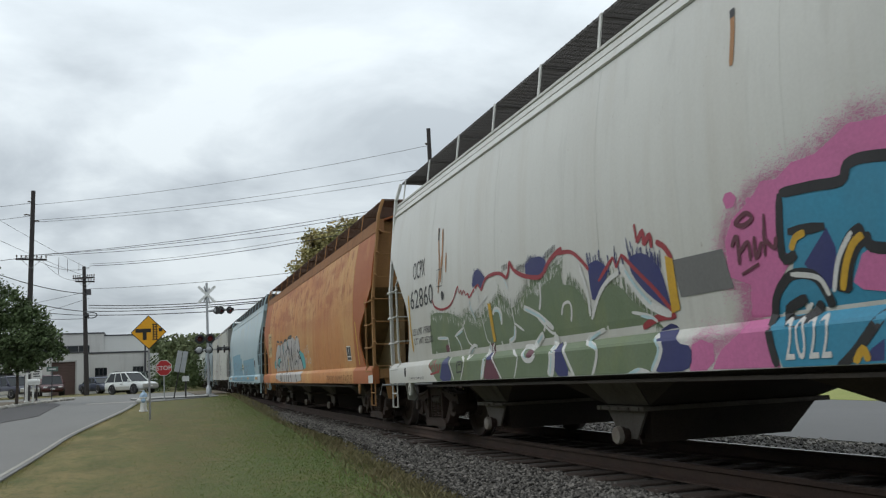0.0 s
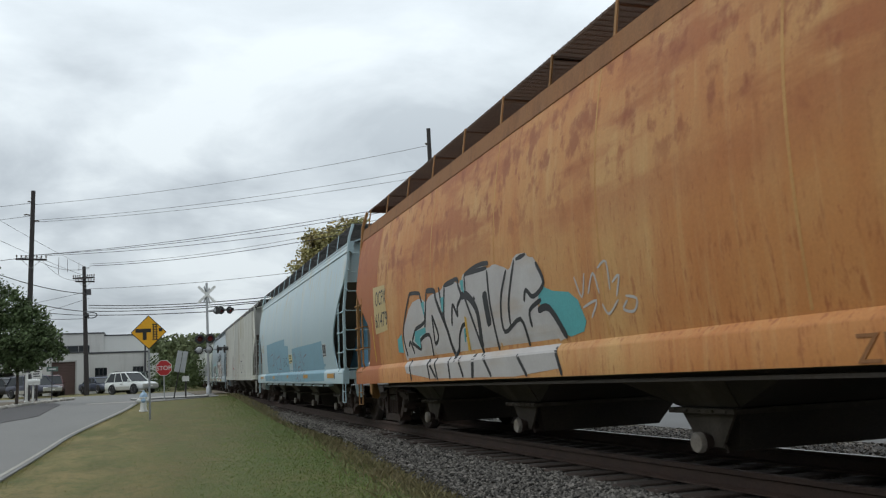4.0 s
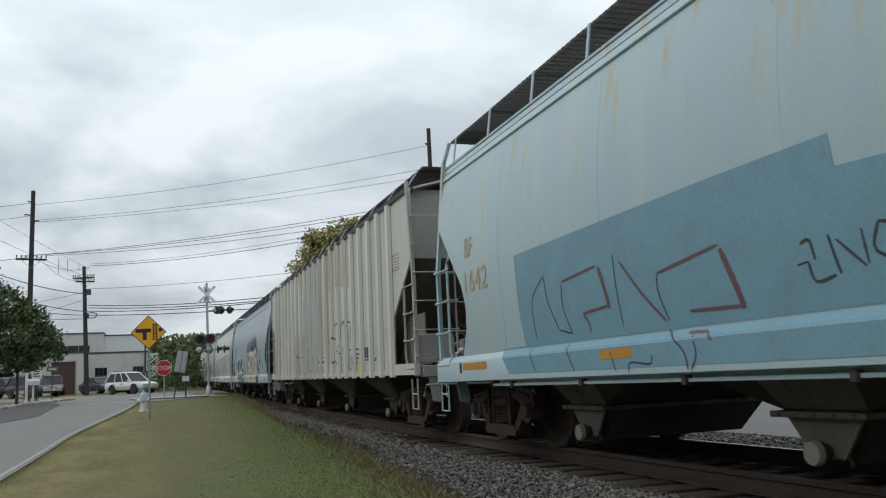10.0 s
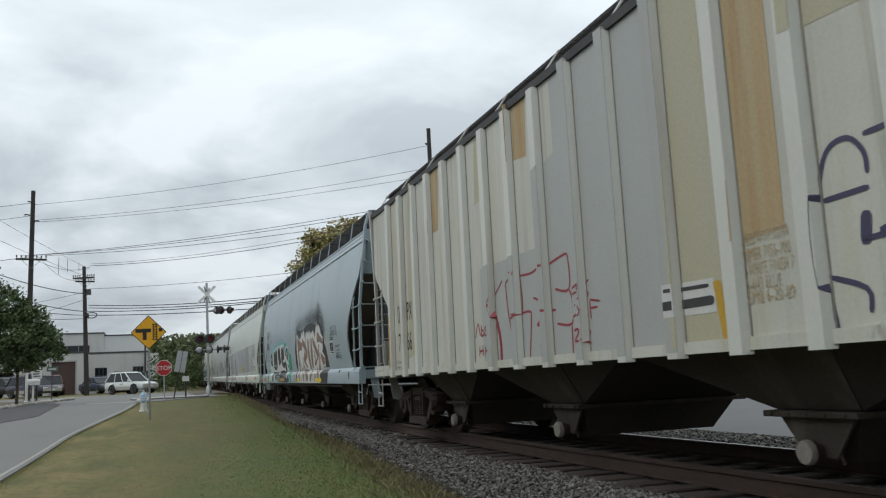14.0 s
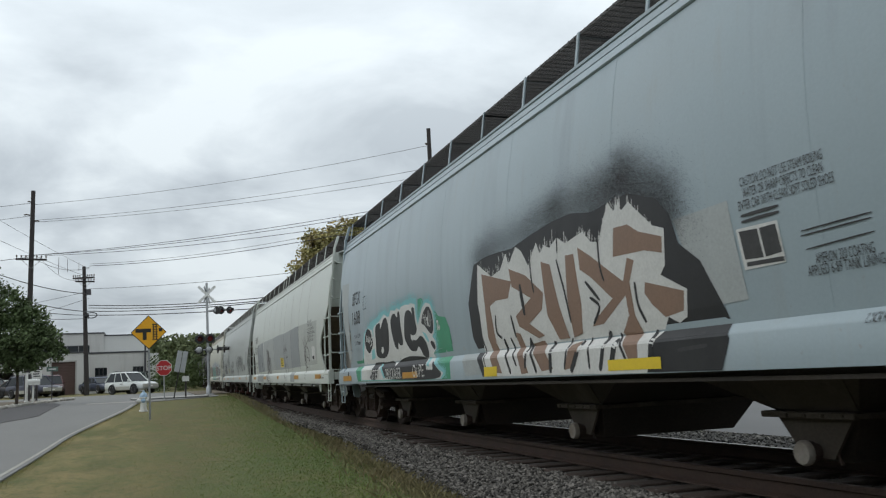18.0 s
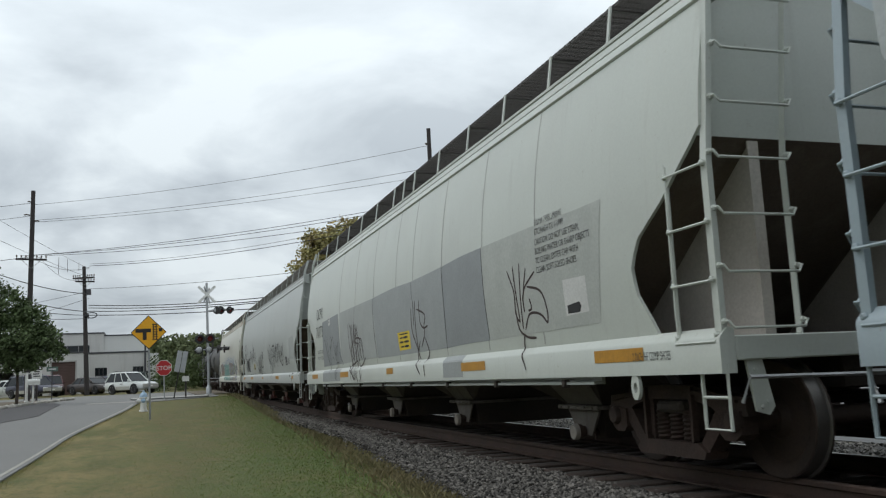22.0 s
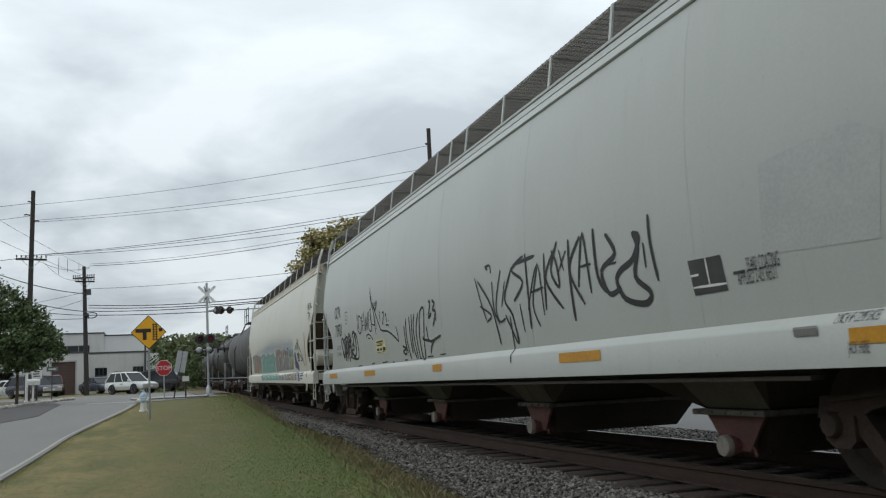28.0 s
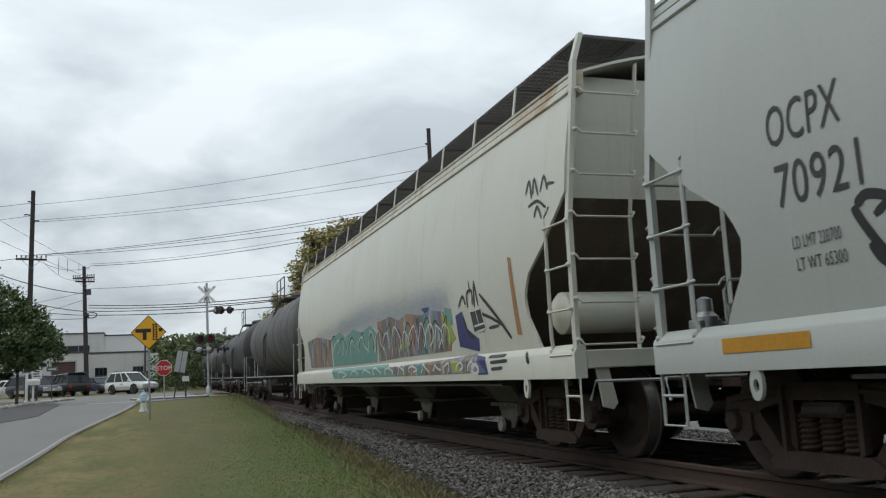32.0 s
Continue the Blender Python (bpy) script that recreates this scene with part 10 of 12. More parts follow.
g.line(0.03, (-5.72, 0.95), (-5.73, 1.02), (-5.86, 1.07), (-5.93, 1.00), (-5.86, 0.96))
g.line(0.05, (-5.85, 1.00), (-6.00, 1.03), (-6.11, 0.96), (-5.98, 0.91), (-5.84, 0.96))
g.done("graffiti_edge", M["g_white"], "white graffiti outlines")
g = Pen(car_h, 0.006)
g.line(0.04, (-5.39, 1.80), (-5.56, 1.93), (-5.66, 1.81))
g.line(0.04, (-5.74, 1.77), (-5.74, 1.95), (-5.92, 1.97), (-5.92, 1.79))
g.line(0.04, (-5.99, 1.75), (-6.02, 2.07), (-6.12, 1.77))
g.line(0.04, (-5.82, 2.11), (-5.87, 1.94))
g.line(0.04, (-6.02, 2.09), (-6.09, 1.92))
g.line(0.04, (-5.54, 1.67), (-5.68, 1.44), (-5.91, 1.35))
g.line(0.05, (-6.19, 1.90), (-6.71, 1.58), (-7.09, 1.30))
g.line(0.04, (-5.88, 1.72), (-6.44, 1.60), (-6.86, 1.47))
g.done("scrawl", M["g_black"], "black scrawled tag")
g = Pen(car_h, 0.006)
g.fill((-5.81, 1.71), (-6.20, 1.72), (-6.32, 1.46), (-5.91, 1.43))
g.done("data_panel", M["ink"], "black data panel")
g = Pen(car_h, 0.008)
g.line(0.025, (-5.81, 1.71), (-6.20, 1.72))
g.line(0.025, (-6.20, 1.72), (-6.32, 1.46))
g.line(0.025, (-6.32, 1.46), (-5.91, 1.43))
g.line(0.025, (-5.91, 1.43), (-5.81, 1.71))
g.line(0.025, (-6.02, 1.71), (-6.10, 1.51))
g.line(0.025, (-5.92, 1.51), (-6.32, 1.53))
g.done("data_line", M["g_white"], "white panel border")
g = Pen(car_h, 0.004)
g.fill((-7.16, 2.23), (-7.25, 2.21), (-7.39, 1.32), (-7.27, 1.33))
g.done("rust_stripe", M["g_rust"], "rust-brown stripe")
g = Pen(car_h, 0.004)
g.fill((-7.57, 1.08), (-7.50, 1.14), (-7.63, 1.10), (-7.67, 1.01), (-7.62, 0.99), (-7.58, 1.02))
g.done("oval_hole", M["g_black"], "dark oval slot in the sill")
g = Pen(car_h, 0.005)
g.line(0.04, (-6.43, 1.11), (-6.97, 1.11))
g.line(0.04, (-6.51, 1.04), (-7.04, 1.05))
g.line(0.04, (-6.53, 0.96), (-6.89, 0.97))
g.line(0.04, (-6.42, 1.46), (-6.75, 1.47))
g.done("small_writing", M["ink"], "small bars of writing")
g = Pen(car_h, 0.005)
g.line(0.035, (-7.71, 2.84), (-7.79, 2.98), (-7.87, 2.77))
g.line(0.035, (-7.90, 2.80), (-7.92, 2.98), (-8.04, 2.77))
g.line(0.035, (-8.09, 2.79), (-8.17, 2.95), (-8.27, 2.78))
g.line(0.035, (-8.22, 2.85), (-8.43, 2.82))
g.line(0.035, (-7.79, 2.69), (-8.02, 2.71), (-8.23, 2.60))
g.line(0.035, (-7.94, 2.54), (-8.02, 2.65), (-8.13, 2.50))
g.line(0.035, (-8.18, 2.49), (-8.30, 2.59))
g.done("scrawl", M["ink"], "grey scrawl by the ladder")

# ---- poles, wires ----
def utility_pole(x, y, top, r, lean, label):
    z0 = ground_z(x, y)
    p = thing("utility_pole", label, "utility pole", pose(x, y, z0, 0, lean, 0), "poles of the power line")
    bm = bmesh.new()
    n = 10
    tube(bm, [(0, 0, -0.3 + (top - z0 + 0.3) * i / n) for i in range(n + 1)], r, 12, r2=r * 0.68)
    part("pole_shaft", bm, M["wood_pole"], p, smooth=True)
    return p, top - z0


def crossarm(p, z, half, turn=0.0, pins=3):
    m = Matrix.Rotation(turn, 4, "Z")
    bm = bmesh.new()
    box(bm, -half, -0.22, z - 0.06, half, -0.1, z + 0.06, 0.01, m=m)
    arm = part("crossarm", bm, M["wood_pole"], p)
    for sd in (-1, 1):
        bm = bmesh.new()
        a, b = m @ Vector((sd * half * 0.6, -0.13, z - 0.05)), m @ Vector((0, -0.13, z - 0.6))
        tube(bm, [a, b], 0.018, 5)
        part("brace", bm, M["galv"], arm)
        for i in range(pins):
            u = sd * half * (0.35 + 0.6 * i / max(1, pins - 1))
            bm = bmesh.new()
            c = m @ Vector((u, -0.16, z + 0.06))
            lathe(bm, [(0.02, 0.0), (0.02, 0.07), (0.06, 0.08), (0.045, 0.13), (0.06, 0.15), (0.03, 0.21)], "z", c, 8)
            part("insulator", bm, M["insul"], arm, smooth=True)


M["insul"] = material("insulator", (0.12, 0.1, 0.09), 0.3, fine=0)
pole_1, h1 = utility_pole(-7.68, 60, 14.46, 0.19, 0.2, "tall dark wooden utility pole with one crossarm")
crossarm(pole_1, h1 - 4.55, 0.9, 0.15)
for dz, dx in ((0.78, -0.22), (1.65, -0.35), (2.05, 0.3)):
    bm = bmesh.new()
    tube(bm, [(0, 0, h1 - dz), (dx, -0.1, h1 - dz + 0.05), (dx * 1.4, -0.1, h1 - dz + 0.02)], 0.045, 6)
    part("standoff_bracket", bm, M["insul"], pole_1)
pole_2, h2 = utility_pole(-5.25, 75, 11.61, 0.2, -2.0, "dark wooden utility pole with a crowded crossarm and transformer boxes")
crossarm(pole_2, h2 - 0.95, 0.85, -0.2, 4)
crossarm(pole_2, h2 - 1.25, 0.75, 0.35, 3)
bm = bmesh.new()
box(bm, 0.15, -0.3, h2 - 2.35, 0.5, 0.05, h2 - 1.9, 0.02)
part("switch_box", bm, M["trim_dark"], pole_2)
bm = bmesh.new()
for i in range(2):
    pts = [(0.5 + 0.42 * math.cos(a), -0.15 - 0.12 * i, h2 - 4.05 + 0.22 * math.sin(a)) for a in [2 * math.pi * k / 18 for k in range(19)]]
    tube(bm, pts, 0.035, 6)
box(bm, 0.0, -0.3, h2 - 4.15, 0.3, 0.1, h2 - 3.95)
part("cable_coil", bm, M["wire"], pole_2)
pole_3, h3 = utility_pole(14.78, 45, 15.26, 0.17, 0, "grey wooden utility pole beyond the line")
bm = bmesh.new()
tube(bm, [(0, 0, h3 - 1.0), (-0.25, -0.1, h3 - 0.92)], 0.05, 6)
tube(bm, [(0.0, 0, h3 - 0.95), (0.1, -0.05, h3 - 1.35)], 0.05, 6)
part("standoff_bracket", bm, M["insul"], pole_3)


def wire(a, b, sag, r=0.016, label="thin dark overhead power wire"):
    a, b = Vector(a), Vector(b)
    n = 14
    bm = bmesh.new()
    tube(bm, [a.lerp(b, i / n) - Vector((0, 0, 4 * sag * (i / n) * (1 - i / n))) for i in range(n + 1)], r, 4)
    ob = part("overhead_wire", bm, M["wire"])
    return tagged(ob, label, "wire", "wires of the power line")


P1, P2, P3 = (-7.68, 60), (-5.2, 75), (14.78, 45)
for z1, z3, sag, r in ((13.53, 14.27, 0.4, 0.011), (12.49, 12.95, 0.37, 0.011), (12.37, 12.5, 0.35, 0.011)):
    wire((P1[0], P1[1], z1), (P3[0], P3[1], z3), sag, r)
for z1, dx, z3, sag in ((10.15, -0.6, 11.05, 0.4), (10.2, 0.1, 10.85, 0.42), (10.18, 0.8, 10.41, 0.42)):
    wire((P1[0] + dx, P1[1], z1), (P3[0], P3[1] - 0.3, z3), sag, 0.015)
for z2, z3, sag, r in ((11.82, 10.5, 0.58, 0.013), (11.66, 10.13, 0.53, 0.02), (9.77, 8.0, 0.36, 0.014), (8.42, 6.89, 0.6, 0.03), (8.2, 6.56, 0.52, 0.03), (7.93, 6.56, 0.51, 0.03), (7.61, 5.94, 0.38, 0.03)):
    wire((P2[0], P2[1], z2), (P3[0], P3[1] - 0.2, z3), sag, r)
for z1, x, z, sag in ((13.65, -60, 12.9, 0.8), (12.8, -60, 11.6, 0.9), (10.1, -60, 9.3, 0.9), (10.1, -60, 8.6, 0.8)):
    wire((P1[0], P1[1], z1), (x, 78, z), sag, 0.014)
# slack spans between the two poles and towards the camera's side
wire((P1[0], P1[1], 10.1), (P2[0], P2[1], 11.55), 0.5, 0.016)
wire((P1[0] + 0.5, P1[1], 10.1), (P2[0], P2[1], 10.9), 0.9, 0.014)
for x, y, z, z2, sag, r in ((-16, 40, 13.3, 10.7, 0.5, 0.014), (-14.5, 40, 10.9, 9.35, 1.2, 0.03), (-13, 40, 8.9, 7.9, 0.9, 0.03), (-13, 42, 6.9, 7.6, 0.5, 0.025), (-12, 44, 5.8, 7.35, 0.4, 0.02), (-11, 48, 3.8, 9.0, 0.1, 0.014), (-15, 40, 14.6, 11.4, 0.4, 0.012), (-17, 60, 6.0, 9.6, 0.4, 0.014)):
    wire((x, y, z), (P2[0], P2[1], z2), sag, r)
for i, u in enumerate((0.16, 0.34, 0.6)):
    a = Vector((P1[0] + 0.8, P1[1], 10.1)).lerp(Vector((P2[0], P2[1], 11.55)), u)
    bm = bmesh.new()
    tube(bm, [a + Vector((0.35, 0, 0.1)), a + Vector((0.35, 0, -1.05 + 0.25 * i))], 0.014, 4)
    tagged(part("drop_wire", bm, M["wire"]), "thin hanging jumper wire", "wire", "wires of the power line")


# ---- signs, hydrant, crossing signal ----
def plate(bm, outline, y0, y1, mat=0):
    return prism(bm, outline, "y", y0, y1, mat)


def flat_text(name, text, size, parent, mat, x, y, z, spacing=1.0, label="", centre=True):
    vs, fs = letters(text, size, spacing)
    w = max(v.x for v in vs) if centre else 0
    hh = max(v.y for v in vs) if centre else 0
    me = bpy.data.meshes.new(name)
    me.from_pydata([(x + v.x - w / 2, y, z + v.y - hh / 2) for v in vs], [], fs)
    return part_of(name, me, mat, parent, label)


def ngon(n, r, turn=0.0):
    return [(r * math.cos(turn + 2 * math.pi * i / n), r * math.sin(turn + 2 * math.pi * i / n)) for i in range(n)]


# diamond warning sign: side road and level crossing ahead
sx, sy = -0.18, 31.7
sg = thing("warning_sign", "yellow diamond warning sign for a crossing, on a steel post", "road sign", pose(sx, sy, ground_z(sx, sy), 0, -1.2, 6))
bm = bmesh.new()
prism(bm, [(-0.035, 0.02), (-0.02, 0.045), (0.02, 0.045), (0.035, 0.02), (0.02, 0.02), (0.012, 0.035), (-0.012, 0.035), (-0.02, 0.02)], "z", -0.2, 3.45)
part("post", bm, M["galv"], sg)
D_ = [(0, 0.6), (0.6, 0), (0, -0.6), (-0.6, 0)]
zc = 3.02
bm = bmesh.new()
plate(bm, [(u, zc + v) for u, v in D_], 0.0, 0.012)
part("border_plate", bm, M["sign_black"], sg)
bm = bmesh.new()
plate(bm, [(u * 0.945, zc + v * 0.945) for u, v in D_], -0.006, -0.002)
face = part("sign_face", bm, M["sign_yellow"], sg, "yellow reflective face")
for nm, boxes in (("road_symbol", ((-0.44, 0.0, 0.08, 0.13), (-0.2, -0.26, -0.07, 0.02), (0.34, 0.02, 0.46, 0.14))), ("track_symbol", ((0.15, -0.28, 0.175, 0.3), (0.245, -0.28, 0.27, 0.3)))):
    bm = bmesh.new()
    for x0, z0, x1, z1 in boxes:
        box(bm, x0, -0.011, zc + z0, x1, -0.008, zc + z1)
    if nm == "track_symbol":
        for i in range(7):
            z = zc - 0.27 + 0.087 * i
            box(bm, 0.12, -0.0105, z, 0.3, -0.0085, z + 0.036)
    part(nm, bm, M["sign_black"], sg)

# fire hydrant
hx, hy = -0.46, 36.4
hy_t = thing("fire_hydrant", "white fire hydrant with a pale blue bonnet on the lawn", "fire hydrant", pose(hx, hy, ground_z(hx, hy)))
M["hyd_blue"] = paint("hydrant_blue", (0.30, 0.42, 0.55), 0.5)
bm = bmesh.new()
lathe(bm, [(0.02, -0.05), (0.17, -0.05), (0.17, 0.05), (0.125, 0.07), (0.12, 0.5), (0.155, 0.52), (0.155, 0.57)], "z", (0, 0, 0), 16)
part("barrel", bm, M["white"], hy_t, smooth=True)
bm = bmesh.new()
lathe(bm, [(0.16, 0.57), (0.15, 0.62), (0.11, 0.71), (0.05, 0.75), (0.045, 0.81), (0.01, 0.82)], "z", (0, 0, 0), 16)
part("bonnet", bm, M["hyd_blue"], hy_t, "pale blue bonnet", True)
for ax, d in (("x", 1), ("x", -1), ("y", -1)):
    bm = bmesh.new()
    lathe(bm, [(0.075, 0.1 * d), (0.075, 0.19 * d), (0.09, 0.19 * d), (0.09, 0.23 * d), (0.03, 0.25 * d), (0.03, 0.28 * d)], ax, (0, 0, 0.42), 10)
    part("outlet_nozzle", bm, M["white"] if ax == "x" else M["hyd_blue"], hy_t, smooth=True)

# stop sign
stx, sty = 0.42, 45.2
st = thing("stop_sign", "red octagonal stop sign on a steel post", "road sign", pose(stx, sty, ground_z(stx, sty), 0, -1.5, 8))
bm = bmesh.new()
box(bm, -0.03, 0.02, -0.2, 0.03, 0.05, 1.9)
part("post", bm, M["galv"], st)
bm = bmesh.new()
plate(bm, [(u, 1.58 + v) for u, v in ngon(8, 0.41, math.pi / 8)], 0.0, 0.01)
part("border_plate", bm, M["white"], st)
bm = bmesh.new()
plate(bm, [(u, 1.58 + v) for u, v in ngon(8, 0.385, math.pi / 8)], -0.006, -0.002)
part("sign_face", bm, M["stop_red"], st, "red reflective face")
flat_text("stop_lettering", "STOP", 0.30, st, M["white"], 0, -0.009, 1.58, label="white letters reading STOP")

# two long panels seen from behind, on a leaning post
bx, by = 0.93, 46.5
bs = thing("sign_backs", "grey backs of two tall narrow sign panels on a leaning post", "road sign", pose(bx, by, ground_z(bx, by), 0, 10, 0))
bm = bmesh.new()
tube(bm, [(-0.05, 0, -0.1), (-0.05, 0, 2.4)], 0.035, 6)
part("post", bm, M["wood_pole"], bs)
for k in (-0.16, 0.12):
    bm = bmesh.new()
    box(bm, k - 0.125, -0.05, 1.36, k + 0.125, -0.035, 2.45, 0.004)
    part("panel", bm, M["galv"], bs, "dull aluminium panel")
px_, py_ = 1.48, 47.0
ps = thing("small_sign", "small white sign on a wooden post by the crossing", "road sign", pose(px_, py_, ground_z(px_, py_)))
bm = bmesh.new()
tube(bm, [(0, 0, -0.1), (0, 0, 1.2)], 0.05, 6)
part("post", bm, M["wood_pole"], ps)
bm = bmesh.new()
box(bm, -0.17, -0.07, 0.86, 0.17, -0.055, 1.13)
part("panel", bm, M["white"], ps)

# crossing signal
mx, my = 2.93, 52.0
mz = ground_z(mx, my)
sig = thing("crossing_signal", "grey level-crossing signal mast with crossbuck and paired red lamps", "crossing signal", pose(mx, my, mz, 0, -0.9, 0))
bm = bmesh.new()
tube(bm, [(0, 0, -0.1), (0, 0, 6.55)], 0.07, 12)
part("mast", bm, M["galv"], sig, smooth=True)
bm = bmesh.new()
lathe(bm, [(0.3, -0.2), (0.3, 0.04), (0.16, 0.06), (0.15, 0.42), (0.09, 0.5), (0.08, 0.6)], "z", (0, 0, 0), 12)
part("mast_base", bm, M["galv"], sig, smooth=True)
for a in (45, -45):
    bm = bmesh.new()
    m = Matrix.Translation((0, 0, 5.85)) @ Matrix.Rotation(radians(a), 4, "Y") @ Matrix.Rotation(radians(0), 4, "Z")
    box(bm, -0.68, -0.11 if a > 0 else -0.13, -0.075, 0.68, -0.09 if a > 0 else -0.11, 0.075, m=m)
    part("crossbuck_blade", bm, M["white"], sig, "white weathered crossbuck blade")
for a in (45, -45):
    bm = bmesh.new()
    m = Matrix.Translation((0.02, 0.16, 5.85)) @ Matrix.Rotation(radians(66), 4, "Z") @ Matrix.Rotation(radians(a), 4, "Y")
    box(bm, -0.66, -0.01 if a > 0 else 0.012, -0.07, 0.66, 0.01 if a > 0 else 0.032, 0.07, m=m)
    part("crossbuck_blade", bm, M["galv"], sig, "grey back of a crossbuck blade")
M["lens"] = material("red_lens", (0.1, 0.016, 0.017), 0.25, fine=0)
M["lens_lit"] = material("red_lens_lit", (0.13, 0.02, 0.02), 0.25, fine=0, glow=(0.55, 0.05, 0.05, 0.03))


def flasher(x, y, z, turn, lit, big=1.0):
    """A round backboard with a hooded red lamp."""
    m = Matrix.Translation((x, y, z)) @ Matrix.Rotation(radians(turn), 4, "Z") @ Matrix.Scale(big, 4)
    bm = bmesh.new()
    lathe(bm, [(0.01, 0.03), (0.28, 0.03), (0.285, 0.0), (0.27, -0.012), (0.01, -0.012)], "y", (0, 0, 0), 20)
    bm.transform(m)
    b = part("backboard", bm, M["black"], sig, "black round backboard", True)
    bm = bmesh.new()
    lathe(bm, [(0.15, -0.013), (0.13, -0.045), (0.06, -0.06), (0.004, -0.064)], "y", (0, 0, 0), 16)
    bm.transform(m)
    part("lens", bm, M["lens_lit"] if lit else M["lens"], b, "dark red lens", True)
    bm = bmesh.new()
    lo = [bm.verts.new((0.17 * math.cos(a), -0.014, 0.17 * math.sin(a))) for a in [math.pi * (-0.15 + 1.3 * i / 10) for i in range(11)]]
    hi = [bm.verts.new((0.17 * math.cos(a), -0.28 - 0.06 * math.sin(a), 0.17 * math.sin(a) - 0.02)) for a in [math.pi * (-0.15 + 1.3 * i / 10) for i in range(11)]]
    for i in range(10):
        bm.faces.new((lo[i], lo[i + 1], hi[i + 1], hi[i]))
    bm.transform(m)
    part("visor", bm, M["black"], b)


bm = bmesh.new()
for x0, x1, z, y in ((-0.62, 0.62, 3.25, -0.1), (-0.75, 0.95, 2.62, 0.1)):
    tube(bm, [(x0, y, z), (x1, y, z)], 0.04, 6)
tube(bm, [(-0.05, 0, 4.85), (0.45, -0.1, 4.95), (1.35, -0.2, 4.93)], 0.05, 6)
part("lamp_arm", bm, M["galv"], sig)
flasher(-0.45, -0.16, 3.25, 0, False)
flasher(0.12, -0.16, 3.25, 0, True)
for x, t_ in ((-0.50, 165), (0.05, 165), (0.58, 75), (0.95, 75)):
    flasher(x, 0.12, 2.62, t_, False, 0.85)
for x, t_ in ((0.55, 150), (0.78, 20), (1.28, 35)):
    flasher(x, -0.18, 4.88, t_, x > 1, 0.8)
bm = bmesh.new()
for x, z in ((-0.5, 2.62), (0.05, 2.62), (0.5, 4.9)):
    lathe(bm, [(0.02, -0.02), (0.12, 0.0), (0.18, 0.1), (0.18, 0.2), (0.02, 0.21)], "y", (x, -0.16, z), 12)
part("lamp_housings", bm, M["galv"], sig, smooth=True)

# twin-lantern post, letterbox, notice, small green sign on the island
lx, ly = -6.82, 53.0
lp = thing("lantern_post", "white garden post with two lantern heads", "lamp post", pose(lx, ly, ground_z(lx, ly)))
bm = bmesh.new()
tube(bm, [(0, 0, -0.1), (0, 0, 1.7)], 0.075, 8)
lathe(bm, [(0.13, 0.0), (0.12, 0.12), (0.075, 0.16)], "z", (0, 0, 0), 8)
part("post", bm, M["white"], lp, smooth=True)
bm = bmesh.new()
tube(bm, [(-0.24, 0, 1.75), (-0.12, 0, 1.62), (0.12, 0, 1.62), (0.24, 0, 1.75)], 0.025, 6)
part("bracket", bm, M["white"], lp)
for k in (-0.24, 0.24):
    bm = bmesh.new()
    lathe(bm, [(0.05, 1.74), (0.1, 1.95), (0.12, 1.97), (0.03, 2.1), (0.01, 2.12)], "z", (k, 0, 0), 8)
    part("lantern", bm, M["white"], lp)
bx_, by_ = -6.42, 52.5
lb = thing("letterbox", "white letterbox on a white post", "letterbox", pose(bx_, by_, ground_z(bx_, by_), 0, 0, 15))
bm = bmesh.new()
box(bm, -0.05, -0.05, -0.1, 0.05, 0.05, 1.0, 0.006)
part("post", bm, M["white"], lb)
bm = bmesh.new()
prism(bm, [(-0.13, 1.0), (0.13, 1.0), (0.13, 1.2), (0.09, 1.29), (0, 1.32), (-0.09, 1.29), (-0.13, 1.2)], "x", -0.32, 0.32)
part("box_body", bm, M["white"], lb)
nx, ny = -6.6, 55.5
nb_ = thing("notice_board", "white notice board with dark writing on a post", "sign", pose(nx, ny, ground_z(nx, ny)))
bm = bmesh.new()
box(bm, -0.05, -0.05, -0.1, 0.05, 0.05, 2.0)
part("post", bm, M["wood_pole"], nb_)
bm = bmesh.new()
box(bm, -0.27, -0.09, 1.35, 0.27, -0.055, 2.05, 0.006)
part("board", bm, M["white"], nb_)
bm = bmesh.new()
for i, (a, b) in enumerate(((-0.2, 0.2), (-0.14, 0.16), (-0.2, 0.12), (-0.18, 0.18))):
    box(bm, a, -0.096, 1.86 - 0.13 * i, b, -0.092, 1.92 - 0.13 * i)
part("writing_bars", bm, M["sign_black"], nb_)
M["sign_green"] = paint("sign_green", (0.09, 0.14, 0.115), 0.5)
gx, gy = -5.58, 53.5
gs = thing("street_sign", "small green street sign on a thin post", "road sign", pose(gx, gy, ground_z(gx, gy), 0, 0, 12))
bm = bmesh.new()
tube(bm, [(0, 0, -0.1), (0, 0, 1.95)], 0.03, 6)
part("post", bm, M["trim_dark"], gs)
bm = bmesh.new()
box(bm, -0.3, -0.02, 1.72, 0.3, -0.005, 1.98)
part("sign_face", bm, M["sign_green"], gs)
bm = bmesh.new()
box(bm, -0.2, -0.028, 1.82, 0.2, -0.024, 1.88)
part("writing_bars", bm, M["white"], gs)
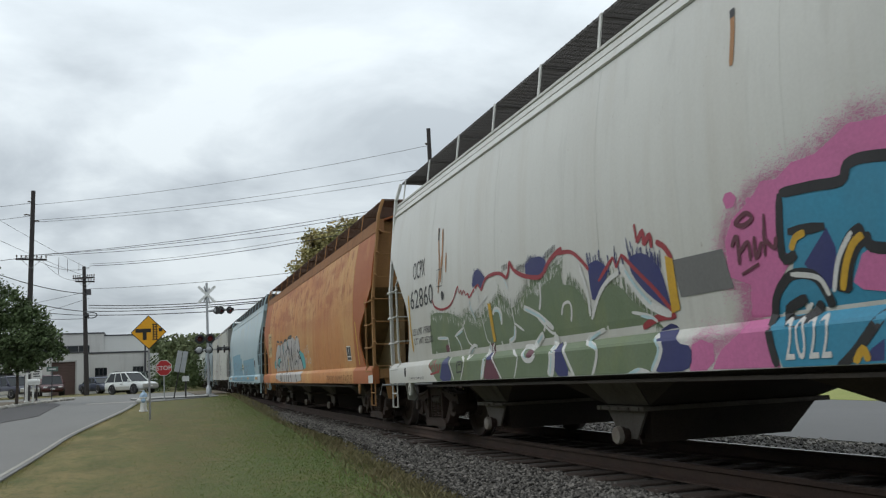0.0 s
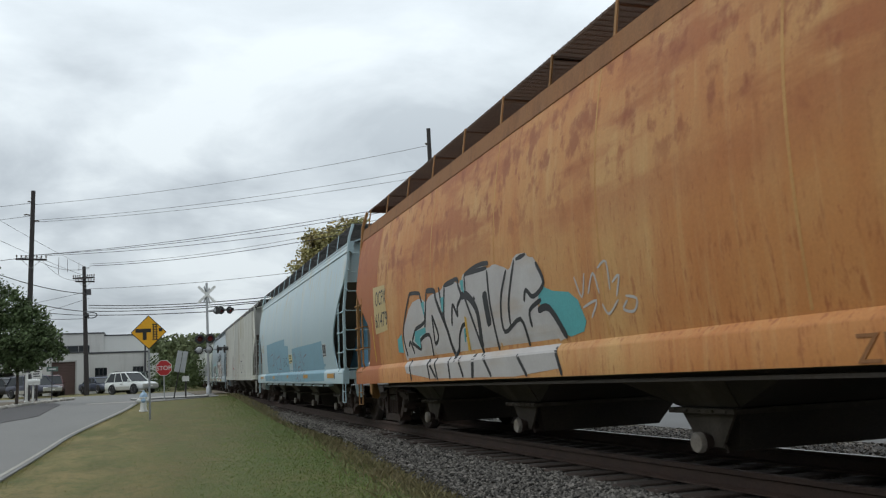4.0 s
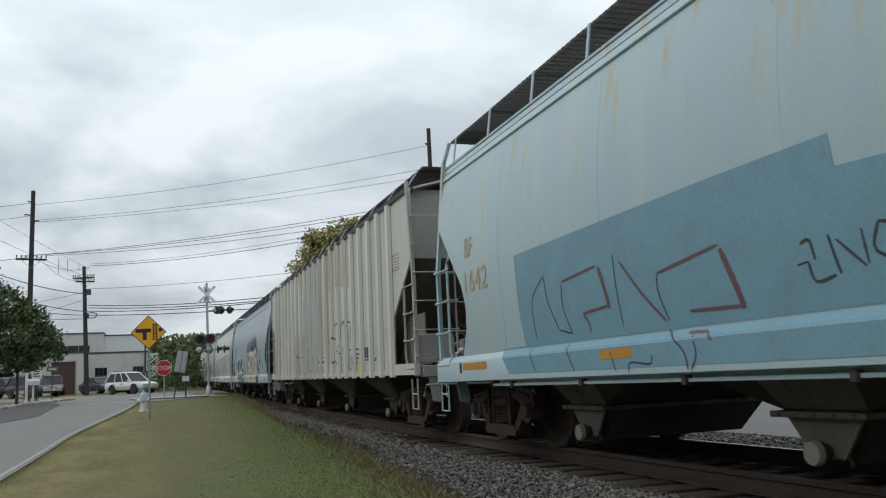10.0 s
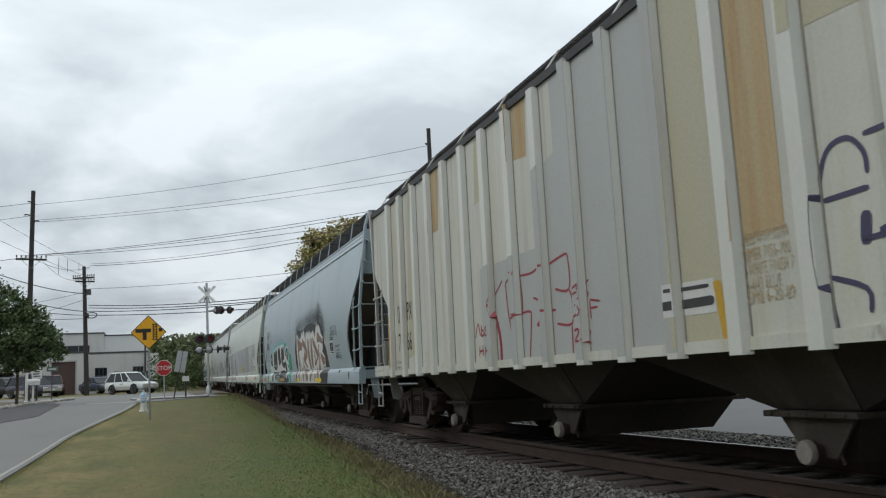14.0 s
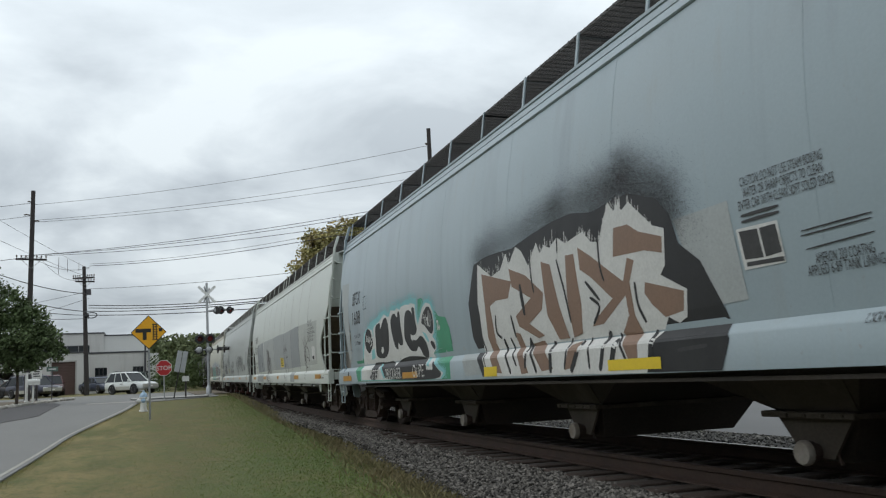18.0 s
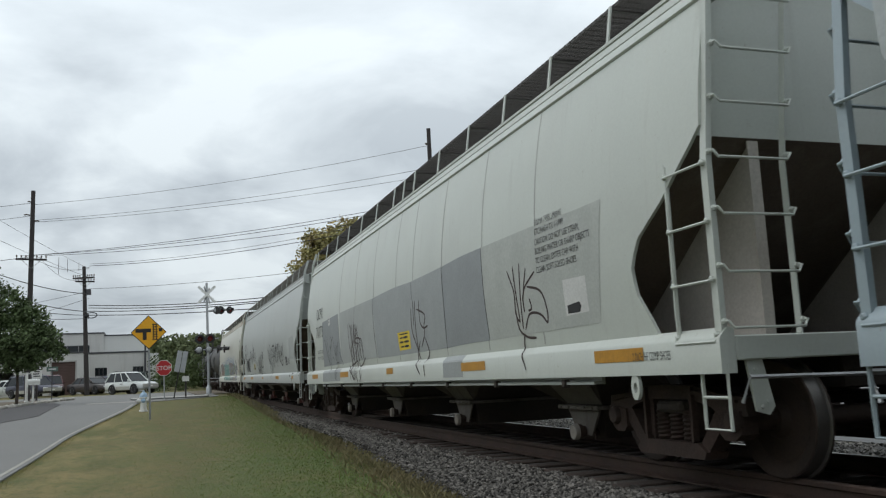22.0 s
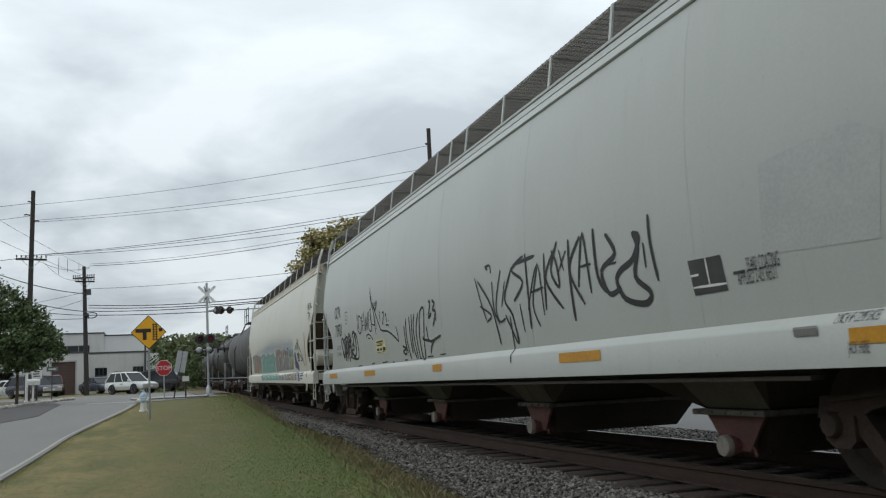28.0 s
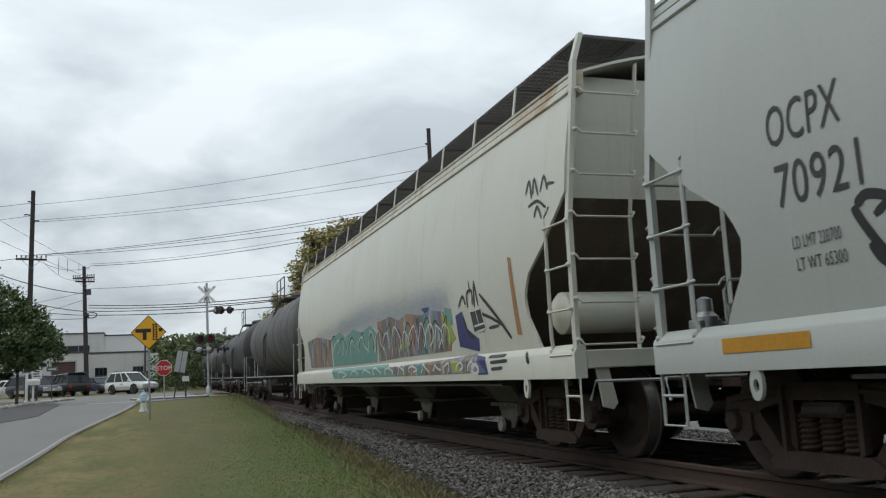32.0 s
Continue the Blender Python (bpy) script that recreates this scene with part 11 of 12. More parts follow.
# kerb of pale stones round the island
M["pale_stone"] = material("pale_stone", (0.42, 0.40, 0.36), 0.9, tint=(0.3, 0.28, 0.25), scale=4, amount=0.8, fine=0.15, each=0.25)
isl = thing("stone_edging", "row of pale rough stones edging the planted island", "edging")
tagged(isl, kind="structure")
stone_me = []
for k in range(4):
    bm = bmesh.new()
    bmesh.ops.create_icosphere(bm, subdivisions=1, radius=0.17)
    for v in bm.verts:
        v.co = Vector((v.co.x * rnd.uniform(0.8, 1.4), v.co.y * rnd.uniform(0.7, 1.1), v.co.z * rnd.uniform(0.5, 0.9)))
    stone_me.append(bpy.data.meshes.new("edging_stone"))
    bm.to_mesh(stone_me[-1])
    bm.free()
    stone_me[-1].materials.append(M["pale_stone"])
path = [(-12.0, 43.0), (-6.6, 42.6), (-5.8, 46.5), (-5.3, 52.0), (-4.6, 56.0)]
for (ax, ay), (cx, cy) in zip(path, path[1:]):
    n = int(math.hypot(cx - ax, cy - ay) / 0.36)
    for i in range(n):
        x, y = ax + (cx - ax) * i / n + rnd.uniform(-0.05, 0.05), ay + (cy - ay) * i / n
        o = part_of("edging_stone", rnd.choice(stone_me), None, isl)
        o.matrix_basis = pose(x, y, ground_z(x, y) + 0.08, 0, 0, rnd.uniform(0, 360))
bm = bmesh.new()
for a, b in zip([43.4 + 1.1 * i for i in range(12)], [43.4 + 1.1 * (i + 1) for i in range(12)]):
    e = lambda y: -6.6 + 0.135 * (y - 43)
    vs = [bm.verts.new((x, y, ground_z(x, y) + 0.07)) for x, y in ((-30, a), (e(a), a), (e(b), b), (-30, b))]
    bm.faces.new(vs)
tagged(part("planted_island", bm, M["dirt"]), "bare brown planted island beside the apron", "ground", kind="structure")


# ---- the workshop building ----
def building():
    y0, gz = 85.0, ground_z(-6, 85.0)
    b = thing("workshop_building", "long low pale grey workshop with a set-back upper storey", "building", pose(0, 0, 0))
    def wall(name, x0, y0_, x1, y1, z1, openings, mat, label=""):
        """A wall that faces the camera, with its openings cut through."""
        bm = bmesh.new()
        cuts = sorted({x0, x1, *[o[0] for o in openings], *[o[1] for o in openings]})
        for a, c in zip(cuts, cuts[1:]):
            spans = [(gz - 0.3, z1)]
            for oa, ob, za, zb in openings:
                if oa <= a and ob >= c:
                    spans = [(gz - 0.3, za), (zb, z1)]
            for za, zb in spans:
                if zb - za > 0.01:
                    box(bm, a, y0_, za, c, y1, zb)
        bmesh.ops.remove_doubles(bm, verts=bm.verts, dist=1e-4)
        return part(name, bm, mat, b, label)
    door = (-8.95, -6.95, gz - 0.3, gz + 2.95)
    wall("front_wall", -32, y0, -6.25, y0 + 0.3, 5.05, [door, (-14.0, -12.0, gz + 1.0, gz + 2.2)], M["stucco"])
    w1, w2 = (-5.35, -4.3, gz + 0.9, gz + 2.35), (-2.05, -1.1, gz + 1.05, gz + 2.35)
    wall("front_wall", -6.25, y0 + 0.9, -0.7, y0 + 1.2, 4.98, [w1, w2], M["stucco"])
    bm = bmesh.new()
    box(bm, -6.35, y0 + 0.3, gz - 0.3, -6.25, y0 + 0.9, 5.0)
    box(bm, -0.8, y0 + 1.2, gz - 0.3, -0.7, y0 + 22, 4.9)
    box(bm, -32, y0 + 21.8, gz - 0.3, -0.7, y0 + 22, 4.9)
    part("side_wall", bm, M["stucco"], b)
    bm = bmesh.new()
    box(bm, -32.1, y0 - 0.06, 5.05, -6.2, y0 + 0.36, 5.2)
    box(bm, -6.3, y0 + 0.84, 4.98, -0.62, y0 + 1.26, 5.13)
    part("parapet_cap", bm, M["trim_dark"], b)
    bm = bmesh.new()
    box(bm, -32, y0 + 0.36, 4.75, -6.3, y0 + 22, 4.85)
    box(bm, -6.3, y0 + 1.26, 4.75, -0.75, y0 + 22, 4.85)
    part("roof", bm, M["trim_dark"], b)
    d = part("loading_door", box(bmesh.new(), door[0], y0 + 0.14, gz - 0.1, door[1], y0 + 0.2, door[3]), M["door_brown"], b, "brown roll-up loading door")
    for i in range(11):
        bm = bmesh.new()
        z = gz + 0.02 + 0.26 * i
        box(bm, door[0] + 0.02, y0 + 0.115, z, door[1] - 0.02, y0 + 0.14, z + 0.22, 0.01)
        part("slat", bm, M["door_brown"], d)
    bm = bmesh.new()
    for a, c, za, zb in ((door[0] - 0.12, door[0], gz - 0.1, door[3] + 0.12), (door[1], door[1] + 0.12, gz - 0.1, door[3] + 0.12), (door[0], door[1], door[3], door[3] + 0.12)):
        box(bm, a, y0 - 0.02, za, c, y0 + 0.1, zb)
    part("door_frame", bm, M["concrete"], b)
    for x0, x1, z0, z1 in (w1, w2):
        w = part("window", box(bmesh.new(), x0, y0 + 1.08, z0, x1, y0 + 1.1, z1), M["glass"], b, "dark window pane")
        bm = bmesh.new()
        n = 3
        for i in range(n + 1):
            x = x0 + (x1 - x0) * i / n
            box(bm, x - 0.035, y0 + 1.0, z0, x + 0.035, y0 + 1.07, z1)
        for z in (z0 + 0.03, z1 - 0.03, (z0 + z1) / 2):
            box(bm, x0, y0 + 0.995, z - 0.03, x1, y0 + 1.065, z + 0.03)
        part("window_frame", bm, M["trim_dark"], w)
        bm = bmesh.new()
        box(bm, x0 - 0.08, y0 + 0.82, z0 - 0.1, x1 + 0.08, y0 + 1.0, z0)
        part("window_sill", bm, M["concrete"], w)
    # upper storey
    y1 = y0 + 8
    bm = bmesh.new()
    box(bm, -30, y1, 4.85, -5.0, y1 + 12, 7.35)
    part("upper_wall", bm, M["stucco"], b)
    bm = bmesh.new()
    box(bm, -5.0, y1 + 0.35, 4.85, -0.9, y1 + 12, 7.1)
    part("upper_wall", bm, M["stucco_white"], b, "white sided upper wall")
    bm = bmesh.new()
    box(bm, -30.1, y1 - 0.08, 7.35, -4.95, y1 + 12, 7.47)
    box(bm, -5.0, y1 + 0.28, 7.1, -0.8, y1 + 12, 7.22)
    part("parapet_cap", bm, M["trim_dark"], b)
    for i in range(7):
        x0 = -13.6 + 1.05 * i
        w = part("window", box(bmesh.new(), x0, y1 - 0.03, 5.35, x0 + 0.98, y1 - 0.005, 6.15), M["glass"], b, "clerestory window pane")
        bm = bmesh.new()
        box(bm, x0 - 0.035, y1 - 0.07, 5.3, x0 + 0.035, y1 - 0.03, 6.2)
        box(bm, x0, y1 - 0.065, 6.12, x0 + 0.98, y1 - 0.03, 6.2)
        box(bm, x0, y1 - 0.065, 5.3, x0 + 0.98, y1 - 0.03, 5.37)
        part("window_frame", bm, M["trim_dark"], w)
    bm = bmesh.new()
    tube(bm, [(-0.95, y0 + 0.7, gz - 0.2), (-0.95, y0 + 0.7, 7.3)], 0.09, 8)
    part("downpipe", bm, M["trim_dark"], b)
    bm = bmesh.new()
    box(bm, -0.7, y0 + 1.3, gz - 0.2, 0.25, y0 + 14, 4.9)
    part("white_annex", bm, M["stucco_white"], b)
    bm = bmesh.new()
    lathe(bm, [(0.02, 0), (0.12, 0.02), (0.14, 0.2), (0.02, 0.24)], "z", (-0.75, y0 + 0.8, 3.0), 8)
    part("wall_lamp", bm, M["trim_dark"], b)


building()


# ---- trees ----
def tree(x, y, trunk_h, crown, leaves, leaf_size, mat, label, seed, spread=1.0, name="tree"):
    """crown: lumps as (dx, dy, z, radius); limbs grow to each lump, leaves fill their shells."""
    rg = random.Random(seed)
    z0 = ground_z(x, y)
    t = thing(name, label, "tree", pose(x, y, z0))
    bm = bmesh.new()
    r0 = (0.035 if name == "tree" else 0.02) * max(c[2] + c[3] for c in crown) * 0.6
    tube(bm, [(0, 0, -0.2), (0.03, 0.02, trunk_h * 0.5), (0.0, 0.05, trunk_h)], r0, 10, r2=r0 * 0.7)
    part("trunk", bm, M["bark"], t, smooth=True)
    bm = bmesh.new()
    for dx, dy, z, r in crown:
        a, b = Vector((0, 0.04, trunk_h * 0.95)), Vector((dx, dy, z))
        m_ = a.lerp(b, 0.5) + Vector((rg.uniform(-0.2, 0.2), rg.uniform(-0.2, 0.2), 0.25))
        tube(bm, [a, m_, b], r0 * 0.5, 6, r2=r0 * 0.1)
        for _ in range(5):
            v = Vector((rg.gauss(0, 1), rg.gauss(0, 1), rg.gauss(0, 0.8))).normalized() * r * 0.85
            tube(bm, [m_.lerp(b, 0.6), b + v * 0.4, b + v], r0 * 0.16, 4, r2=r0 * 0.03)
    part("limbs", bm, M["bark"], t)
    V, F = [], []
    tot = sum(c[3] ** 2 for c in crown)
    for dx, dy, z, r in crown:
        clumps = [Vector((rg.gauss(0, 1), rg.gauss(0, 1), rg.gauss(0, 1))).normalized() * r * rg.uniform(0.45, 1.0) for _ in range(int(14 + r * 14))]
        for _ in range(int(leaves * r * r / tot)):
            c = rg.choice(clumps)
            p = Vector((dx, dy, z)) + c + Vector((rg.gauss(0, 1), rg.gauss(0, 1), rg.gauss(0, 0.8))) * r * 0.17 * spread
            n = Vector((rg.gauss(0, 1), rg.gauss(0, 1), rg.gauss(0.5, 1))).normalized()
            a = n.orthogonal().normalized() * leaf_size * rg.uniform(0.6, 1.3)
            b = n.cross(a) * rg.uniform(0.45, 0.75)
            i = len(V)
            V += [p - a, p + b, p + a, p - b]
            F.append((i, i + 1, i + 2, i + 3))
    me = bpy.data.meshes.new("crown")
    me.from_pydata(V, [], F)
    part_of("crown", me, mat, t)
    return t


tree(-6.35, 46.0, 1.9, [(-2.0, 0, 3.6, 1.5), (0.0, -0.3, 3.5, 1.35), (1.15, 0, 3.2, 1.0), (-0.6, 0.3, 4.6, 1.2), (0.7, 0.2, 4.1, 0.9), (-2.2, 0, 5.4, 1.4), (-3.8, 0, 3.8, 1.5), (1.75, 0.2, 2.7, 0.5), (-0.4, -0.6, 2.7, 0.8), (-1.2, -0.3, 2.5, 0.8), (-2.6, -0.3, 2.4, 0.8), (0.9, -0.2, 2.3, 0.6), (-0.2, -0.5, 2.05, 0.7), (-1.6, -0.4, 1.95, 0.8), (0.7, -0.3, 2.0, 0.5), (-2.9, -0.2, 5.9, 1.0)], 30000, 0.085, M["leaf"], "dense dark green street tree with a low crown", 21, name="street_tree")
tree(14.2, 70.0, 6.0, [(-2.2, 0, 10.4, 1.5), (-1.2, 0, 12.0, 1.5), (0.9, 0, 12.9, 1.4), (0, 0, 10.5, 2.0), (2.0, 0, 12.9, 1.4), (2.6, 0, 10.5, 1.9), (-2.3, 0.4, 8.4, 1.3), (-2.9, 0, 9.2, 0.8), (-1.9, 0, 12.6, 0.8), (2.2, 0, 13.6, 0.9), (-0.3, 0, 8.2, 1.8)], 17000, 0.14, M["leaf_dry"], "tall loose tree with leaves turning yellow-brown", 22, 1.25)
tree(12.3, 90.0, 4.0, [(-0.8, 0, 7.0, 1.2), (0.4, 0, 8.2, 1.2), (1.2, 0, 6.8, 1.3), (0.2, 0, 5.6, 1.4), (-0.3, 0, 9.3, 0.8), (0.6, 0, 9.0, 0.8)], 5000, 0.13, M["leaf_dry"], "slender tree with thinning leaves", 23, 1.2)


def woods(seed, count, xs_, ys_, leaf, size, label):
    """A belt of trees as one mass of leaf clumps."""
    rg = np.random.default_rng(seed)
    V, F = [], []
    for k in range(count):
        cx, cy = rg.uniform(*xs_), rg.uniform(*ys_)
        top = (8.6 + rg.uniform(-1.6, 1.5)) * max(cy, 100) / 150 + 1.0
        for _ in range(9):
            r = rg.uniform(0.9, 1.9)
            c = np.array([cx + rg.normal(0, 1.8), cy + rg.normal(0, 1.8), rg.uniform(1.5, top - r) if rg.random() < 0.7 else top - r])
            for _ in range(leaf):
                v = rg.normal(0, 1, 3)
                p = c + v / np.linalg.norm(v) * r * rg.uniform(0.7, 1.08)
                n = Vector(rg.normal(0, 1, 3)).normalized()
                a = n.orthogonal().normalized() * rg.uniform(0.18, 0.36) * size
                b = n.cross(a) * 0.7
                i = len(V)
                q = Vector(p)
                V += [q - a, q + b, q + a, q - b]
                F.append((i, i + 1, i + 2, i + 3))
    me = bpy.data.meshes.new("far_woods")
    me.from_pydata(V, [], F)
    tagged(part_of("far_woods", me, M["leaf_far"]), label, "woods", kind="stuff")


woods(5, 110, (-4, 34), (118, 165), 85, 1.0, "belt of green woodland beyond the crossing")
# added out of view: blocks the low sky so the car sides darken
woods(6, 90, (-26, -15), (-55, 34), 40, 1.7, "added unseen tree row that screens low sky light from the cars")


def bushes():
    rg = np.random.default_rng(8)
    V, F = [], []
    for k in range(26):
        c = np.array([rg.uniform(-0.2, 4.2), rg.uniform(76, 100), 0.0])
        c[2] = ground_z(c[0], c[1]) + rg.uniform(0.5, 2.6)
        r = rg.uniform(0.6, 1.2)
        for _ in range(160):
            v = rg.normal(0, 1, 3)
            p = Vector(c + v / np.linalg.norm(v) * r * rg.uniform(0.5, 1.05))
            n = Vector(rg.normal(0, 1, 3)).normalized()
            a = n.orthogonal().normalized() * rg.uniform(0.08, 0.18)
            b = n.cross(a) * 0.6
            i = len(V)
            V += [p - a, p + b, p + a, p - b]
            F.append((i, i + 1, i + 2, i + 3))
    me = bpy.data.meshes.new("roadside_bushes")
    me.from_pydata(V, [], F)
    tagged(part_of("roadside_bushes", me, M["leaf_bush"]), "light green bushes behind the crossing", "bushes", kind="stuff")


M["leaf_bush"] = islands(material("bush_leaves", (0.085, 0.115, 0.04), 0.8, tint=(0.06, 0.085, 0.03), scale=0.5, amount=0.7, fine=0.15), 0.35)
bushes()

# ---- road vehicles ----
def vehicle(label, paint_, length=4.6, width=1.82, height=1.72, style="suv", lower=None, category="car"):
    """A car that faces +x: body lofted from side stations, glass house, wheels, lamps."""
    car = thing({"suv": "suv", "pickup": "pickup_truck", "sedan": "sedan"}[style], label, category)
    h = length / 2
    w = width / 2
    belt = height * (0.56 if style != "sedan" else 0.62)
    bot = 0.30 if style != "sedan" else 0.22
    hood = belt - (0.02 if style != "sedan" else 0.06)
    # body stations: x, lower z, upper z, half width
    st = [(-h, bot + 0.18, belt - 0.16, w * 0.86), (-h + 0.08, bot + 0.05, belt - 0.03, w * 0.95), (-h + 0.5, bot, belt, w), (h - 1.55, bot, belt, w), (h - 1.2, bot, hood + 0.0, w * 0.995), (h - 0.45, bot + 0.02, hood - 0.08, w * 0.97), (h - 0.1, bot + 0.06, hood - 0.2, w * 0.9), (h, bot + 0.16, hood - 0.34, w * 0.8)]
    bm = bmesh.new()
    rings = []
    for x, z0, z1, hw in st:
        pr = [(-hw * 0.9, z0), (-hw, z0 + 0.12), (-hw, (z0 + z1) / 2), (-hw * 0.985, z1 - 0.08), (-hw * 0.93, z1), (hw * 0.93, z1), (hw * 0.985, z1 - 0.08), (hw, (z0 + z1) / 2), (hw, z0 + 0.12), (hw * 0.9, z0)]
        rings.append([bm.verts.new((x, y, z)) for y, z in pr])
    for u, v in zip(rings, rings[1:]):
        for k in range(10):
            bm.faces.new((u[k], u[(k + 1) % 10], v[(k + 1) % 10], v[k]))
    bm.faces.new(rings[0])
    bm.faces.new(rings[-1])
    part("body", bm, paint_, car, smooth=True)
    if lower:
        bm = bmesh.new()
        for sd in (-1, 1):
            box(bm, -h + 1.36, sd * w - 0.012, bot + 0.02, h - 1.32, sd * w + 0.012, bot + 0.27, 0.008)
        box(bm, h - 0.12, -w * 0.84, bot + 0.12, h + 0.03, w * 0.84, bot + 0.4, 0.03)
        box(bm, -h - 0.03, -w * 0.86, bot + 0.14, -h + 0.1, w * 0.86, bot + 0.42, 0.03)
        part("lower_cladding", bm, lower, car)
    # cabin
    if style == "pickup":
        cab = [(-0.55, 0.0), (-0.45, 0.0), (h - 1.75, 0.0), (h - 1.2, 0.0)]
        x_b0, x_t0, x_t1, x_b1 = -0.75, -0.55, h - 1.95, h - 1.25
    elif style == "sedan":
        x_b0, x_t0, x_t1, x_b1 = -h + 0.75, -h + 1.35, h - 2.0, h - 1.2
    else:
        x_b0, x_t0, x_t1, x_b1 = -h + 0.12, -h + 0.55, h - 2.0, h - 1.2
    tw, bw = w * 0.78, w * 0.94
    ht = height
    bm = bmesh.new()
    lo = [bm.verts.new(p) for p in ((x_b0, -bw, belt - 0.01), (x_b1, -bw, belt - 0.01), (x_b1, bw, belt - 0.01), (x_b0, bw, belt - 0.01))]
    hi = [bm.verts.new(p) for p in ((x_t0, -tw, ht - 0.09), (x_t1, -tw, ht - 0.09), (x_t1, tw, ht - 0.09), (x_t0, tw, ht - 0.09))]
    for k in range(4):
        bm.faces.new((lo[k], lo[(k + 1) % 4], hi[(k + 1) % 4], hi[k]))
    bm.faces.new(hi)
    bm.faces.new(lo)
    part("glass_house", bm, M["glass"], car, "dark tinted windows")
    bm = bmesh.new()
    r0 = [bm.verts.new(p) for p in ((x_t0 - 0.05, -tw - 0.01, ht - 0.095), (x_t1 + 0.06, -tw - 0.01, ht - 0.095), (x_t1 + 0.06, tw + 0.01, ht - 0.095), (x_t0 - 0.05, tw + 0.01, ht - 0.095))]
    r1 = [bm.verts.new(p) for p in ((x_t0 + 0.12, -tw * 0.85, ht), (x_t1 - 0.15, -tw * 0.85, ht), (x_t1 - 0.15, tw * 0.85, ht), (x_t0 + 0.12, tw * 0.85, ht))]
    for k in range(4):
        bm.faces.new((r0[k], r0[(k + 1) % 4], r1[(k + 1) % 4], r1[k]))
    bm.faces.new(r1)
    bm.faces.new(r0)
    part("roof", bm, paint_, car, smooth=True)
    pill = [0.0, 0.36, 0.68, 1.0] if style != "pickup" else [0.0, 0.5, 1.0]
    for sd in (-1, 1):
        for f in pill:
            bm = bmesh.new()
            a = Vector((x_b0 + (x_b1 - x_b0) * f, sd * (bw + 0.004), belt - 0.02))
            b = Vector((x_t0 + (x_t1 - x_t0) * f, sd * (tw + 0.008), ht - 0.08))
            tube(bm, [a, b], 0.05 if f in (0.0, 1.0) else 0.035, 5)
            part("pillar", bm, paint_, car)
        bm = bmesh.new()
        box(bm, x_b1 - 0.25, sd * (w + 0.02) - 0.09, belt + 0.02, x_b1 - 0.08, sd * (w + 0.02) + 0.09, belt + 0.17, 0.03)
        part("wing_mirror", bm, paint_, car)
        bm = bmesh.new()
        box(bm, h - 0.22, sd * w * 0.62 - 0.16, hood - 0.36, h - 0.02, sd * w * 0.62 + 0.16, hood - 0.2, 0.03)
        part("headlight", bm, M["lamp_clear"], car, "clear headlight")
        bm = bmesh.new()
        box(bm, -h - 0.015, sd * w * 0.72 - 0.1, belt - 0.42, -h + 0.12, sd * w * 0.72 + 0.1, belt - 0.12, 0.02)
        part("tail_light", bm, M["lamp_red"], car, "red tail light")
        bm = bmesh.new()
        for f in (0.36, 0.68):
            xx = x_b0 + (x_b1 - x_b0) * f
            box(bm, xx - 0.006, sd * w - 0.004, bot + 0.2, xx + 0.006, sd * w + 0.004, belt - 0.04)
            box(bm, xx - 0.22, sd * w - 0.01, belt - 0.2, xx - 0.06, sd * w + 0.02, belt - 0.16)
        part("door_seams", bm, M["trim_dark"], car)
        for xw in (-h + 0.92, h - 0.88):
            bm = bmesh.new()
            lathe(bm, [(0.2, 0.105), (0.34, 0.11), (0.355, 0.08), (0.355, -0.08), (0.34, -0.1), (0.2, -0.1)], "y", (xw, sd * (w - 0.06), 0.355), 20)
            wh = part("tyre", bm, M["tyre"], car, "black tyre", True)
            bm = bmesh.new()
            lathe(bm, [(0.02, sd * 0.09), (0.07, sd * 0.095), (0.18, sd * 0.07), (0.215, sd * 0.108), (0.215, sd * 0.02)], "y", (xw, sd * (w - 0.06), 0.355), 16)
            part("rim", bm, M["rim"], wh, "alloy rim", True)
            bm = bmesh.new()
            ring = [(0.4 * math.cos(a), 0.355 + 0.4 * math.sin(a)) for a in [math.pi * i / 12 for i in range(13)]]
            inn = [(0.02 * math.cos(a), 0.355 + 0.02 * math.sin(a)) for a in [math.pi * i / 12 for i in range(13)]]
            for (a, b), (c, d), (e, f), (g, i_) in zip(ring, ring[1:], inn, inn[1:]):
                bm.faces.new([bm.verts.new((xw + q, sd * (w + 0.006), z)) for q, z in ((a, b), (c, d), (g, i_), (e, f))])
            part("wheel_arch", bm, M["trim_dark"], car)
    bm = bmesh.new()
    box(bm, h - 0.06, -w * 0.42, hood - 0.36, h + 0.005, w * 0.42, hood - 0.2, 0.01)
    part("grille", bm, M["trim_dark"], car, "dark grille")
    bm = bmesh.new()
    box(bm, h - 0.02, -0.16, bot + 0.2, h + 0.035, 0.16, bot + 0.3)
    part("blank_plate", bm, M["white"], car)
    if style == "suv":
        for sd in (-1, 1):
            bm = bmesh.new()
            tube(bm, [(x_t0 + 0.15, sd * tw * 0.85, ht - 0.01), (x_t0 + 0.2, sd * tw * 0.85, ht + 0.05), (x_t1 - 0.25, sd * tw * 0.85, ht + 0.05), (x_t1 - 0.2, sd * tw * 0.85, ht - 0.01)], 0.02, 5)
            part("roof_rail", bm, M["trim_dark"], car)
        bm = bmesh.new()
        box(bm, x_t0 - 0.16, -tw * 0.92, ht - 0.04, x_t0 + 0.1, tw * 0.92, ht, 0.012)
        part("rear_spoiler", bm, paint_, car)
    return car


def car_colour(name, rgb):
    m = material(name, rgb, 0.35, 0.1, fine=0.02, spec=0.4)
    m.node_tree.nodes["Principled BSDF"].inputs["Coat Weight"].default_value = 0.15
    return m


